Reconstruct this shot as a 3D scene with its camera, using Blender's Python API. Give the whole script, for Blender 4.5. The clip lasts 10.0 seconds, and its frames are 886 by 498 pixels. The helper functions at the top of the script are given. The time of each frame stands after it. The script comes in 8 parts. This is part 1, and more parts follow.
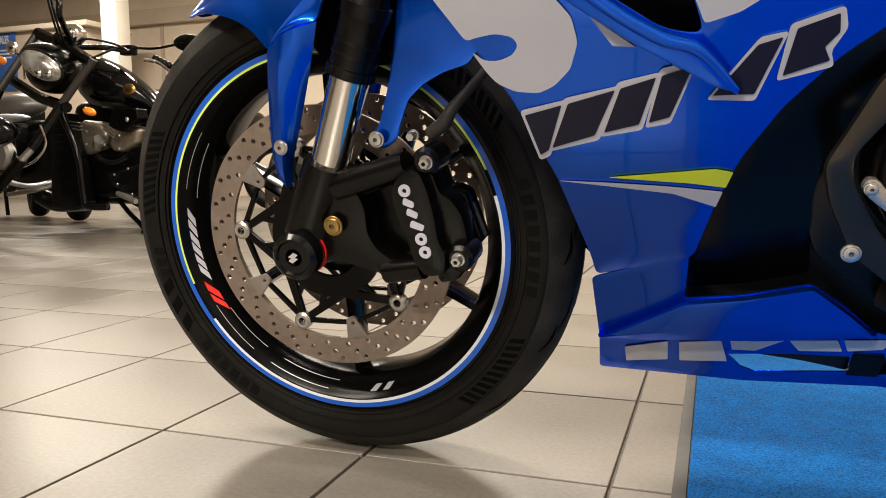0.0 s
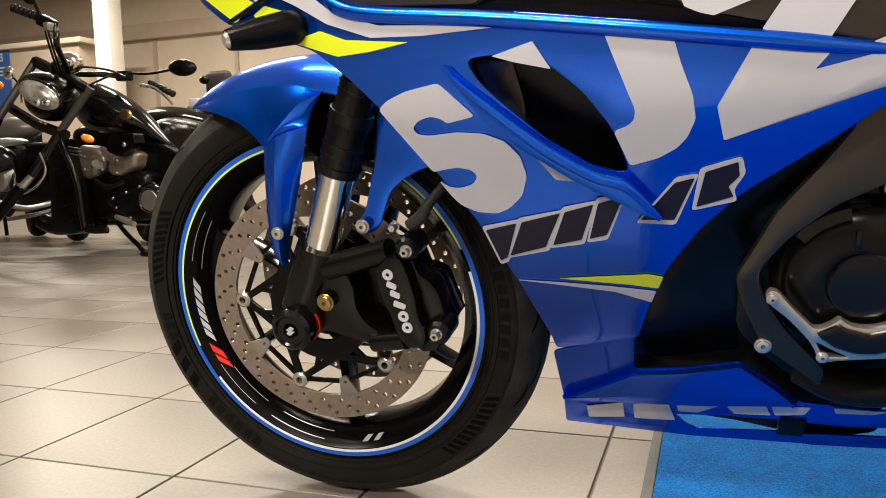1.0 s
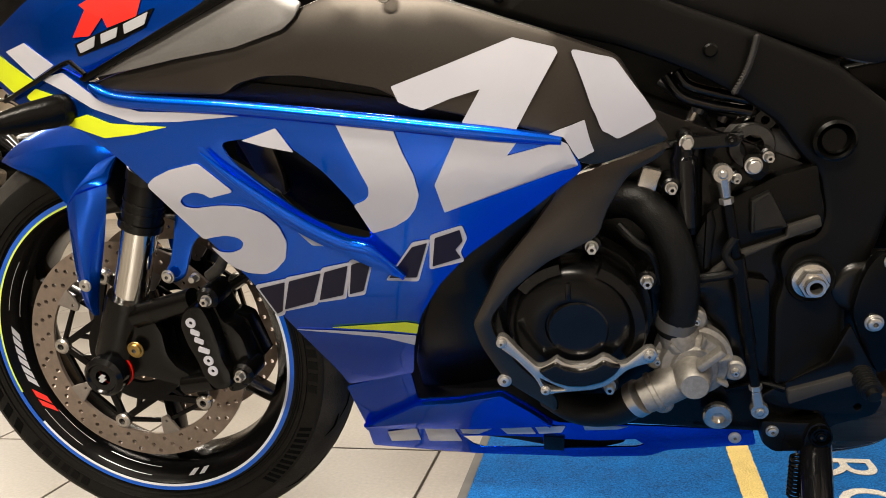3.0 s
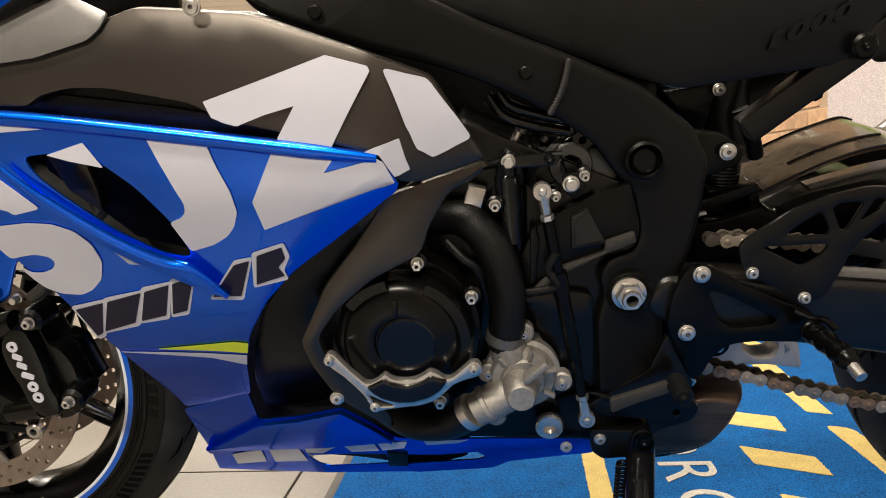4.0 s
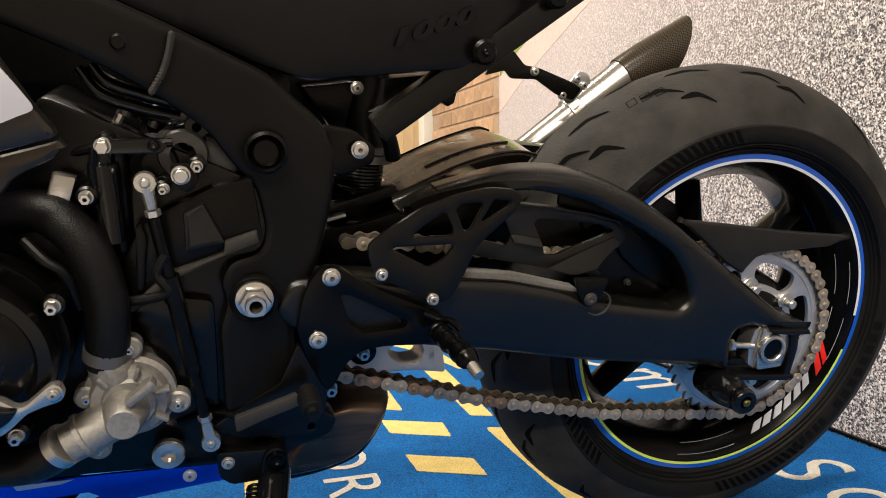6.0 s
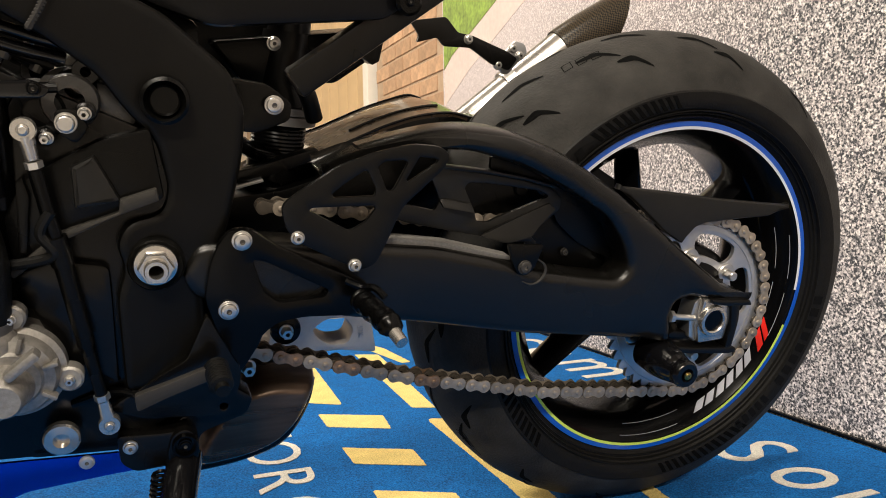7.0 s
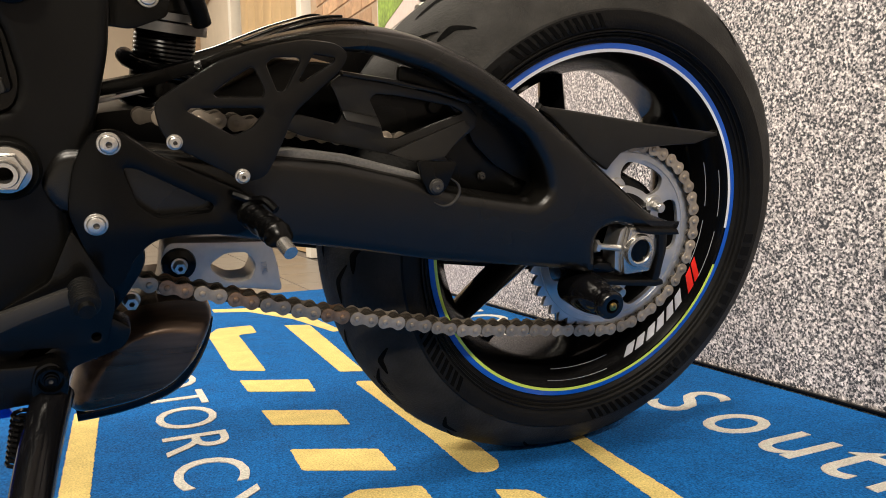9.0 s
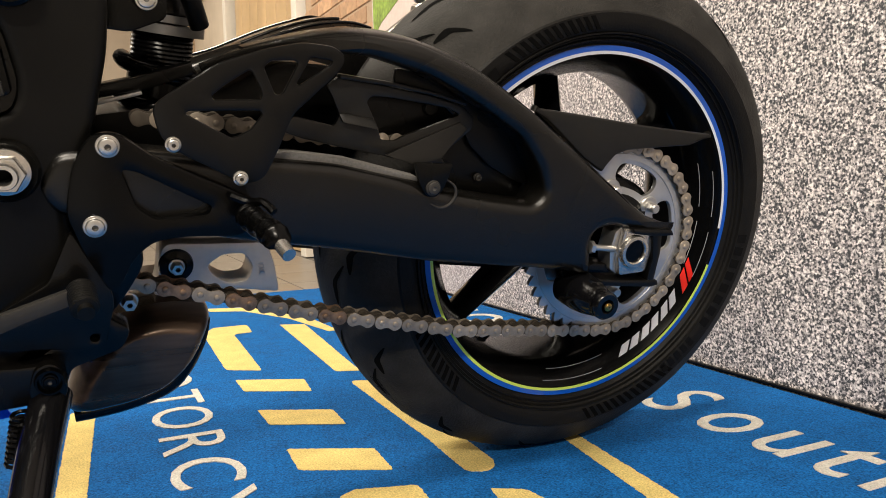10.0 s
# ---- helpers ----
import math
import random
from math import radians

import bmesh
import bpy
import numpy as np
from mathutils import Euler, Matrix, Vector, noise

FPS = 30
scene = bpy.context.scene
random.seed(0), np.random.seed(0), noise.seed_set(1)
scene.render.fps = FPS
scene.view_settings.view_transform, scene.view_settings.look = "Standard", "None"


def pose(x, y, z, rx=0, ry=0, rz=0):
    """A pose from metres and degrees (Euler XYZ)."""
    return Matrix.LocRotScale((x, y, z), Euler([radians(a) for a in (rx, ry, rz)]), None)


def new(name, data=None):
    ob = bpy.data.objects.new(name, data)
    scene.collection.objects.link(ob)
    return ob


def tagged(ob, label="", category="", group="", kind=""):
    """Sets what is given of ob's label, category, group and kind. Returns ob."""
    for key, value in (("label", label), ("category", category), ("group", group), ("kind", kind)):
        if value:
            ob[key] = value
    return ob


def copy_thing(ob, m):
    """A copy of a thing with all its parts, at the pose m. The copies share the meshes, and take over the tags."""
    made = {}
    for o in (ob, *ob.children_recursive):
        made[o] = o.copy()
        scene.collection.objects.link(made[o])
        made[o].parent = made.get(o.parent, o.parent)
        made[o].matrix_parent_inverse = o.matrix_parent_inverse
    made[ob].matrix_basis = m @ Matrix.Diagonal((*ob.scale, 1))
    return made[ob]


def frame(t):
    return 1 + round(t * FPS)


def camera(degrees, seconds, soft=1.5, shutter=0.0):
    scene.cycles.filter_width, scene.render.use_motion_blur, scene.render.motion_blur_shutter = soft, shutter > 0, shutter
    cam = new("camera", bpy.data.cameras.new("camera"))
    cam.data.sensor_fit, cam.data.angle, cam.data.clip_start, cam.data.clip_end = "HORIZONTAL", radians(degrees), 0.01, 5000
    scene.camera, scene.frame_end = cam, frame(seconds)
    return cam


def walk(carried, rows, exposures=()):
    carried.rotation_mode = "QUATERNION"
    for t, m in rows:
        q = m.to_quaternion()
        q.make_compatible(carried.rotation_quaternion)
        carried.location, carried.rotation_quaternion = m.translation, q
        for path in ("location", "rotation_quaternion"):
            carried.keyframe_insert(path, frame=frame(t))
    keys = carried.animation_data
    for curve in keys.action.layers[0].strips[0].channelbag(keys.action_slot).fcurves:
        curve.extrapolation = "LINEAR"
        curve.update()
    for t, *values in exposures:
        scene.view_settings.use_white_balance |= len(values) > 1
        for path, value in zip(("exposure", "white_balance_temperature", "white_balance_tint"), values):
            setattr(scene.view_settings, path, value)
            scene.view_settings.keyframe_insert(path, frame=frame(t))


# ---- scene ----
cam = camera(60.1, 10.0, soft=0.95)
ROWS = [
    (0.0, 0.4327, -0.9458, 0.3703, 83.96, 0.59, 19.44),
    (0.5, 0.4603, -0.9859, 0.4181, 84.03, 1.05, 19.44),
    (1.0, 0.4834, -1.0256, 0.4651, 84.09, 1.63, 19.04),
    (1.5, 0.5109, -1.0614, 0.4984, 84.08, 2.13, 17.88),
    (2.0, 0.5490, -1.0784, 0.5149, 84.12, 2.62, 16.37),
    (2.2, 0.5678, -1.0813, 0.5198, 84.09, 2.69, 15.65),
    (3.3, 0.6461, -1.0539, 0.5223, 83.82, 2.81, 8.94),
    (3.5, 0.6594, -1.0514, 0.5221, 84.11, 2.76, 7.10),
    (4.0, 0.6934, -1.0533, 0.5216, 84.49, 2.47, 3.81),
    (4.5, 0.7199, -1.0478, 0.5168, 84.76, 2.04, 0.05),
    (5.0, 0.7466, -1.0311, 0.5130, 85.00, 1.55, -6.65),
    (5.5, 0.7705, -1.0163, 0.5052, 85.35, 1.16, -13.50),
    (5.7, 0.7760, -1.0082, 0.5013, 85.32, 0.94, -15.32),
    (7.0, 0.8216, -0.9606, 0.4498, 85.83, 1.10, -21.00),
    (7.5, 0.8544, -0.9382, 0.4087, 85.70, 1.05, -22.11),
    (8.0, 0.8736, -0.9195, 0.3786, 85.47, 1.16, -23.38),
    (8.5, 0.8777, -0.9191, 0.3763, 85.22, 1.38, -24.37),
    (9.0, 0.8771, -0.9224, 0.3766, 85.03, 1.49, -24.96),
    (9.5, 0.8744, -0.9241, 0.3774, 84.96, 1.44, -25.29),
    (10.0, 0.8734, -0.9259, 0.3797, 84.91, 1.45, -25.37),
]
walk(cam, [(t, pose(x, y, z, rx, ry, rz)) for t, x, y, z, rx, ry, rz in ROWS], exposures=[(0.0, 0.0), (10.0, 0.0)])

# ---- world and light ----
world = bpy.data.worlds.new("world")
scene.world = world
world.use_nodes = True
world.node_tree.nodes["Background"].inputs["Color"].default_value = (1.0, 0.95, 0.88, 1)
world.node_tree.nodes["Background"].inputs["Strength"].default_value = 0.015

# Rows of unseen fluorescent ceiling lights, placed and powered to suit the brightness: (x, y, watts)
CEILING_Z = 3.3
LAMPS = [(-2.0, -1.9, 50), (-0.05, -1.8, 130), (-0.3, -4.8, 450), (-0.7, 1.5, 85), (0.35, 1.25, 72), (-3.6, 4.6, 115), (-0.6, 4.6, 120), (-6.5, 5.7, 180), (-2.5, 6.6, 80)]
for lx, ly, watts in LAMPS:
    lamp = bpy.data.lights.new("ceiling_lamp", "AREA")
    lamp.shape, lamp.size, lamp.size_y, lamp.energy = "RECTANGLE", 1.5, 0.28, watts
    lamp.color = (1.0, 0.90, 0.76)
    ob = new("ceiling_lamp", lamp)
    ob.matrix_world = pose(lx, ly, CEILING_Z - 0.075)


# ---- materials ----
def mat(name, col, rough=0.5, metal=0.0, vary=0.12, scale=30.0, coarse=4.0, bump=0.0, bump_scale=200.0, coat=0.0, random_tone=0.0, spec=0.5, rough_vary=0.1, patch=1.0):
    """A principled surface with tone varied at two scales, uneven gloss and fine relief."""
    m = bpy.data.materials.new(name)
    m.use_nodes = True
    n, l = m.node_tree.nodes, m.node_tree.links
    p = n["Principled BSDF"]
    p.inputs["Roughness"].default_value, p.inputs["Metallic"].default_value = rough, metal
    p.inputs["Coat Weight"].default_value, p.inputs["Coat Roughness"].default_value = coat, 0.025
    p.inputs["Specular IOR Level"].default_value = spec
    tc = n.new("ShaderNodeTexCoord")
    fine, wide = n.new("ShaderNodeTexNoise"), n.new("ShaderNodeTexNoise")
    for node, s, d in ((fine, scale, 5), (wide, coarse, 3)):
        node.inputs["Scale"].default_value, node.inputs["Detail"].default_value = s, d
        l.new(tc.outputs["Object"], node.inputs["Vector"])
    add = n.new("ShaderNodeMath")
    add.operation = "ADD"
    l.new(fine.outputs["Fac"], add.inputs[0])
    soften = n.new("ShaderNodeMapRange")
    soften.inputs["To Min"].default_value, soften.inputs["To Max"].default_value = 0.5 - patch / 2, 0.5 + patch / 2
    l.new(wide.outputs["Fac"], soften.inputs["Value"])
    l.new(soften.outputs[0], add.inputs[1])
    ramp = n.new("ShaderNodeMapRange")
    ramp.inputs["From Min"].default_value, ramp.inputs["From Max"].default_value = 0.6, 1.4
    ramp.inputs["To Min"].default_value, ramp.inputs["To Max"].default_value = 1 - vary, 1 + vary
    l.new(add.outputs[0], ramp.inputs["Value"])
    value = ramp.outputs[0]
    if random_tone:
        info, tone, mul = n.new("ShaderNodeObjectInfo"), n.new("ShaderNodeMapRange"), n.new("ShaderNodeMath")
        tone.inputs["To Min"].default_value, tone.inputs["To Max"].default_value = 1 - random_tone, 1 + random_tone
        mul.operation = "MULTIPLY"
        l.new(info.outputs["Random"], tone.inputs["Value"])
        l.new(tone.outputs[0], mul.inputs[0])
        l.new(value, mul.inputs[1])
        value = mul.outputs[0]
    scale_colour = n.new("ShaderNodeVectorMath")
    scale_colour.operation = "SCALE"
    scale_colour.inputs[0].default_value = col
    l.new(value, scale_colour.inputs["Scale"])
    l.new(scale_colour.outputs[0], p.inputs["Base Color"])
    if rough_vary:
        rr = n.new("ShaderNodeMapRange")
        rr.inputs["From Min"].default_value, rr.inputs["From Max"].default_value = 0.3, 0.7
        rr.inputs["To Min"].default_value, rr.inputs["To Max"].default_value = max(0.02, rough - rough_vary * rough), min(1, rough + rough_vary * rough)
        l.new(wide.outputs["Fac"], rr.inputs["Value"])
        l.new(rr.outputs[0], p.inputs["Roughness"])
    if bump:
        tex, b = n.new("ShaderNodeTexNoise"), n.new("ShaderNodeBump")
        tex.inputs["Scale"].default_value, tex.inputs["Detail"].default_value = bump_scale, 4
        b.inputs["Strength"].default_value, b.inputs["Distance"].default_value = bump, 0.002
        l.new(tc.outputs["Object"], tex.inputs["Vector"])
        l.new(tex.outputs["Fac"], b.inputs["Height"])
        l.new(b.outputs[0], p.inputs["Normal"])
    return m


RUBBER = mat("rubber", (0.0050, 0.0046, 0.0041), 0.52, vary=0.35, scale=60, coarse=6, bump=0.25, bump_scale=350, rough_vary=0.25, spec=0.17)
RIM_BLACK = mat("cast_rim_black", (0.0022, 0.0022, 0.0024), 0.20, vary=0.2, coarse=8, spec=0.16)
RUBBER_WORN = mat("worn_rubber", (0.022, 0.0208, 0.019), 0.66, vary=0.75, scale=26, coarse=7, bump=0.4, bump_scale=300, spec=0.17)
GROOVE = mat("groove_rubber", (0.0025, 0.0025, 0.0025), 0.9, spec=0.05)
EMBOSS = mat("embossed_rubber", (0.0030, 0.0029, 0.0028), 0.6, vary=0.2, spec=0.10)
BLUE = mat("blue_paint", (0.0, 0.090, 0.68), 0.25, metal=0.90, vary=0.06, scale=900, coarse=3, coat=0.6, spec=0.06)
BLUE.node_tree.nodes["Principled BSDF"].inputs["Specular Tint"].default_value = (0.2, 0.45, 1, 1)
BLUE_GLOSS = mat("lacquered_blue_paint", (0.0, 0.100, 0.76), 0.24, metal=0.85, vary=0.06, scale=900, coarse=3, coat=0.5, spec=0.06)
BLUE_GLOSS.node_tree.nodes["Principled BSDF"].inputs["Specular Tint"].default_value = (0.2, 0.45, 1, 1)
WHITE_DECAL = mat("white_decal", (0.475, 0.48, 0.535), 0.35, vary=0.03, coat=0.3)
NAVY_DECAL = mat("navy_decal", (0.008, 0.007, 0.022), 0.4, vary=0.05, spec=0.25)
LIME_DECAL = mat("lime_decal", (0.62, 0.72, 0.012), 0.35, vary=0.04, coat=0.5)
RED = mat("red_decal", (0.7, 0.015, 0.008), 0.35, vary=0.05, coat=0.4)
SILVER_DECAL = mat("silver_decal", (0.55, 0.56, 0.6), 0.3, metal=0.4, vary=0.04)
TAPE_BLUE = mat("tape_blue", (0.003, 0.085, 0.50), 0.3, vary=0.05, coat=0.3)
TAPE_WHITE = mat("tape_white", (0.7, 0.72, 0.78), 0.3, vary=0.05)
TAPE_LIME = mat("tape_lime", (0.62, 0.78, 0.12), 0.3, vary=0.05)
GREY_MATT = mat("matt_grey_paint", (0.062, 0.055, 0.048), 0.35, metal=0.85, vary=0.08, scale=700, coarse=3, spec=0.3)
CAVITY = mat("sheened_black_panel", (0.0075, 0.0072, 0.0078), 0.34, vary=0.3, coarse=6, spec=0.35)
INNER_BLACK = mat("deep_black_panel", (0.0022, 0.0022, 0.0023), 0.24, vary=0.3, coarse=8, spec=0.2)
BLACK_PLASTIC = mat("black_plastic", (0.0017, 0.0016, 0.0014), 0.27, vary=0.3, scale=200, coarse=5, bump=0.10, bump_scale=700, spec=0.18)
BLACK_PAINT = mat("satin_black_paint", (0.0020, 0.0018, 0.0016), 0.26, vary=0.25, scale=300, coarse=6, bump=0.05, bump_scale=900, spec=0.28, rough_vary=0.25)
FRAME_BLACK = mat("frame_black", (0.0030, 0.0028, 0.0023), 0.42, metal=0.1, vary=0.15, scale=300, coarse=3, bump=0.05, bump_scale=600, spec=0.20)
SWING_BLACK = mat("speckled_black_paint", (0.0034, 0.0031, 0.0026), 0.25, vary=0.3, scale=900, coarse=5, bump=0.08, bump_scale=1300, spec=0.40, rough_vary=0.3)
BLACK_GLOSS = mat("gloss_black", (0.003, 0.003, 0.0035), 0.15, vary=0.1, coat=0.08, spec=0.28)
ANODISED = mat("black_anodised", (0.0018, 0.0018, 0.0019), 0.23, metal=0.3, vary=0.12, bump=0.04, bump_scale=800, spec=0.22)
STEEL = mat("steel", (0.56, 0.545, 0.52), 0.30, metal=0.9, vary=0.2, scale=90, coarse=12)
ALU_CAST = mat("cast_aluminium", (0.30, 0.285, 0.26), 0.48, metal=0.75, vary=0.3, scale=260, coarse=14, bump=0.3, bump_scale=1100)
ALU = mat("machined_aluminium", (0.52, 0.50, 0.47), 0.26, metal=0.9, vary=0.12, scale=140)
CHROME = mat("chrome", (0.78, 0.76, 0.72), 0.10, metal=1.0, vary=0.04)
DISC = mat("brake_disc_steel", (0.255, 0.205, 0.17), 0.40, metal=0.65, vary=0.22, scale=120, coarse=14, rough_vary=0.25)
CHAIN = mat("chain_steel", (0.30, 0.255, 0.205), 0.42, metal=0.55, vary=0.3, scale=150, coarse=25, random_tone=0.25)
CHAIN_RUST = mat("rusty_chain_steel", (0.26, 0.165, 0.105), 0.42, metal=0.65, vary=0.5, scale=220, coarse=60, random_tone=0.3)
THROTTLE_GREY = mat("dark_cast_metal", (0.055, 0.052, 0.048), 0.45, metal=0.5, vary=0.3, scale=200, bump=0.15, bump_scale=900)
TAB_STEEL = mat("disc_tab_steel", (0.24, 0.215, 0.195), 0.42, metal=0.55, vary=0.15, scale=120)
SOCKET = mat("socket_shade_dull_metal", (0.14, 0.135, 0.13), 0.5, metal=0.7)
GUNMETAL = mat("sprocket_steel", (0.50, 0.50, 0.51), 0.36, metal=0.75, vary=0.12, scale=60, coarse=9)
INNER_LINK = mat("dark_link_steel", (0.085, 0.072, 0.058), 0.4, metal=0.5, vary=0.3, scale=150)
TRIM_SILVER = mat("silver_grey", (0.20, 0.195, 0.19), 0.35, metal=0.6, vary=0.08, scale=500)
LEDGE_GREY = mat("dusty_lit_ledge", (0.11, 0.105, 0.098), 0.7, vary=0.5, scale=400)
GOLD = mat("gold_bolt", (0.45, 0.30, 0.10), 0.3, metal=1.0, vary=0.15)
HOSE = mat("rubber_hose", (0.0032, 0.0032, 0.0030), 0.42, vary=0.3, scale=150, bump=0.25, bump_scale=750, spec=0.22)
BURNT = mat("heat_stained_steel", (0.085, 0.058, 0.042), 0.30, metal=0.7, vary=0.7, scale=22, coarse=5, rough_vary=0.4)


def brush(m, along):
    """Draws the grain of a material out into streaks."""
    n, l = m.node_tree.nodes, m.node_tree.links
    stretch = n.new("ShaderNodeMapping")
    stretch.inputs["Scale"].default_value = along
    l.new(n["Texture Coordinate"].outputs["Object"], stretch.inputs["Vector"])
    for node in n:
        if node.bl_idname == "ShaderNodeTexNoise":
            l.new(stretch.outputs[0], node.inputs["Vector"])


brush(BURNT, (0.5, 4.0, 6.0))
PEDAL_GREY = mat("grey_black_metal", (0.034, 0.032, 0.030), 0.45, metal=0.3, vary=0.2, spec=0.25)
HUGGER = mat("dark_carbon_lacquer", (0.030, 0.019, 0.011), 0.28, vary=0.4, scale=300, coarse=40, spec=0.4, coat=0.7)
HEEL_BLACK = mat("worn_black_coating", (0.0034, 0.0033, 0.0032), 0.30, metal=0.1, vary=0.3, scale=120, coarse=14, spec=0.24)
GUARD_BLACK = mat("moulded_black_plastic", (0.0085, 0.0080, 0.0070), 0.36, vary=0.25, scale=200, coarse=20, bump=0.06, bump_scale=900, spec=0.3)
DUSTY_BLACK = mat("dusty_black_plastic", (0.028, 0.026, 0.023), 0.5, vary=0.3, scale=200, coarse=20, spec=0.2)


def carbon_weave():
    """Lacquered carbon fibre: small squares of two tones."""
    m = mat("carbon_fibre", (0.03, 0.022, 0.014), 0.30, coat=0.15, spec=0.2)
    n, l = m.node_tree.nodes, m.node_tree.links
    tc, turn, check = n.new("ShaderNodeTexCoord"), n.new("ShaderNodeMapping"), n.new("ShaderNodeTexChecker")
    turn.inputs["Rotation"].default_value = (0.3, 0.6, 0.2)
    check.inputs["Scale"].default_value = 400
    check.inputs["Color1"].default_value, check.inputs["Color2"].default_value = (0.05, 0.037, 0.022, 1), (0.007, 0.006, 0.005, 1)
    l.new(tc.outputs["Object"], turn.inputs["Vector"])
    l.new(turn.outputs[0], check.inputs["Vector"])
    l.new(check.outputs["Color"], n["Principled BSDF"].inputs["Base Color"])
    return m


CARBON = carbon_weave()
LINK_ALU = mat("bare_link_aluminium", (0.60, 0.565, 0.53), 0.45, metal=0.30, vary=0.12, scale=120)
LENS = mat("faceted_lens", (0.42, 0.41, 0.39), 0.14, metal=0.6, vary=0.8, scale=22, coarse=12)
AMBER = mat("amber_lens", (0.85, 0.22, 0.01), 0.2, vary=0.1, coat=0.5)
ORANGE = mat("orange_label", (0.42, 0.09, 0.02), 0.5)
PIPE_STEEL = mat("brushed_pipe_steel", (0.30, 0.285, 0.265), 0.3, metal=0.9, vary=0.1)
SEAT_VINYL = mat("black_vinyl", (0.0022, 0.0022, 0.0025), 0.36, vary=0.2, bump=0.05, bump_scale=500, spec=0.22)

TILE = mat("floor_tile", (0.172, 0.155, 0.135), 0.33, vary=0.26, scale=150, coarse=2.5, bump=0.08, bump_scale=160, random_tone=0.04, rough_vary=0.14)
GROUT = mat("grout", (0.13, 0.115, 0.1), 0.9, vary=0.3, scale=40)
CARPET_BLUE = mat("carpet_blue", (0.0070, 0.100, 0.32), 0.95, vary=1.1, scale=400, coarse=22, bump=1.0, bump_scale=500, spec=0.1, patch=0.25)
CARPET_YELLOW = mat("carpet_yellow", (0.66, 0.51, 0.19), 0.95, vary=0.6, scale=400, coarse=30, bump=1.0, bump_scale=500, spec=0.1, patch=0.3)
CARPET_WHITE = mat("carpet_white", (0.56, 0.54, 0.485), 0.95, vary=0.5, scale=400, coarse=30, bump=1.0, bump_scale=500, spec=0.1, patch=0.4)
EDGE_GREY = mat("grey_rubber_edge", (0.07, 0.068, 0.065), 0.7, vary=0.3)
WALL_BEIGE = mat("beige_wall", (0.62, 0.53, 0.42), 0.7, vary=0.07, scale=8, coarse=1.2)
WALL_TAN = mat("tan_panel", (0.44, 0.36, 0.28), 0.6, vary=0.08, scale=8, coarse=1.2)
WHITE_PAINT = mat("white_paint", (0.74, 0.70, 0.62), 0.5, vary=0.05)
CEILING = mat("ceiling_white", (0.68, 0.65, 0.60), 0.8, vary=0.05)
WALL_DARK = mat("dark_unseen_wall", (0.10, 0.095, 0.09), 0.6, vary=0.2, coarse=1.5)
BRICK = mat("brick", (0.47, 0.29, 0.17), 0.85, vary=0.3, scale=40, coarse=9, bump=0.5, bump_scale=150, random_tone=0.22)
MORTAR = mat("mortar", (0.42, 0.30, 0.2), 0.95, vary=0.2)
OAK = mat("oak_door", (0.55, 0.38, 0.2), 0.45, vary=0.15, scale=6, coarse=2)
LIGHT_PANEL = mat("light_panel", (0.9, 0.88, 0.82), 0.5)


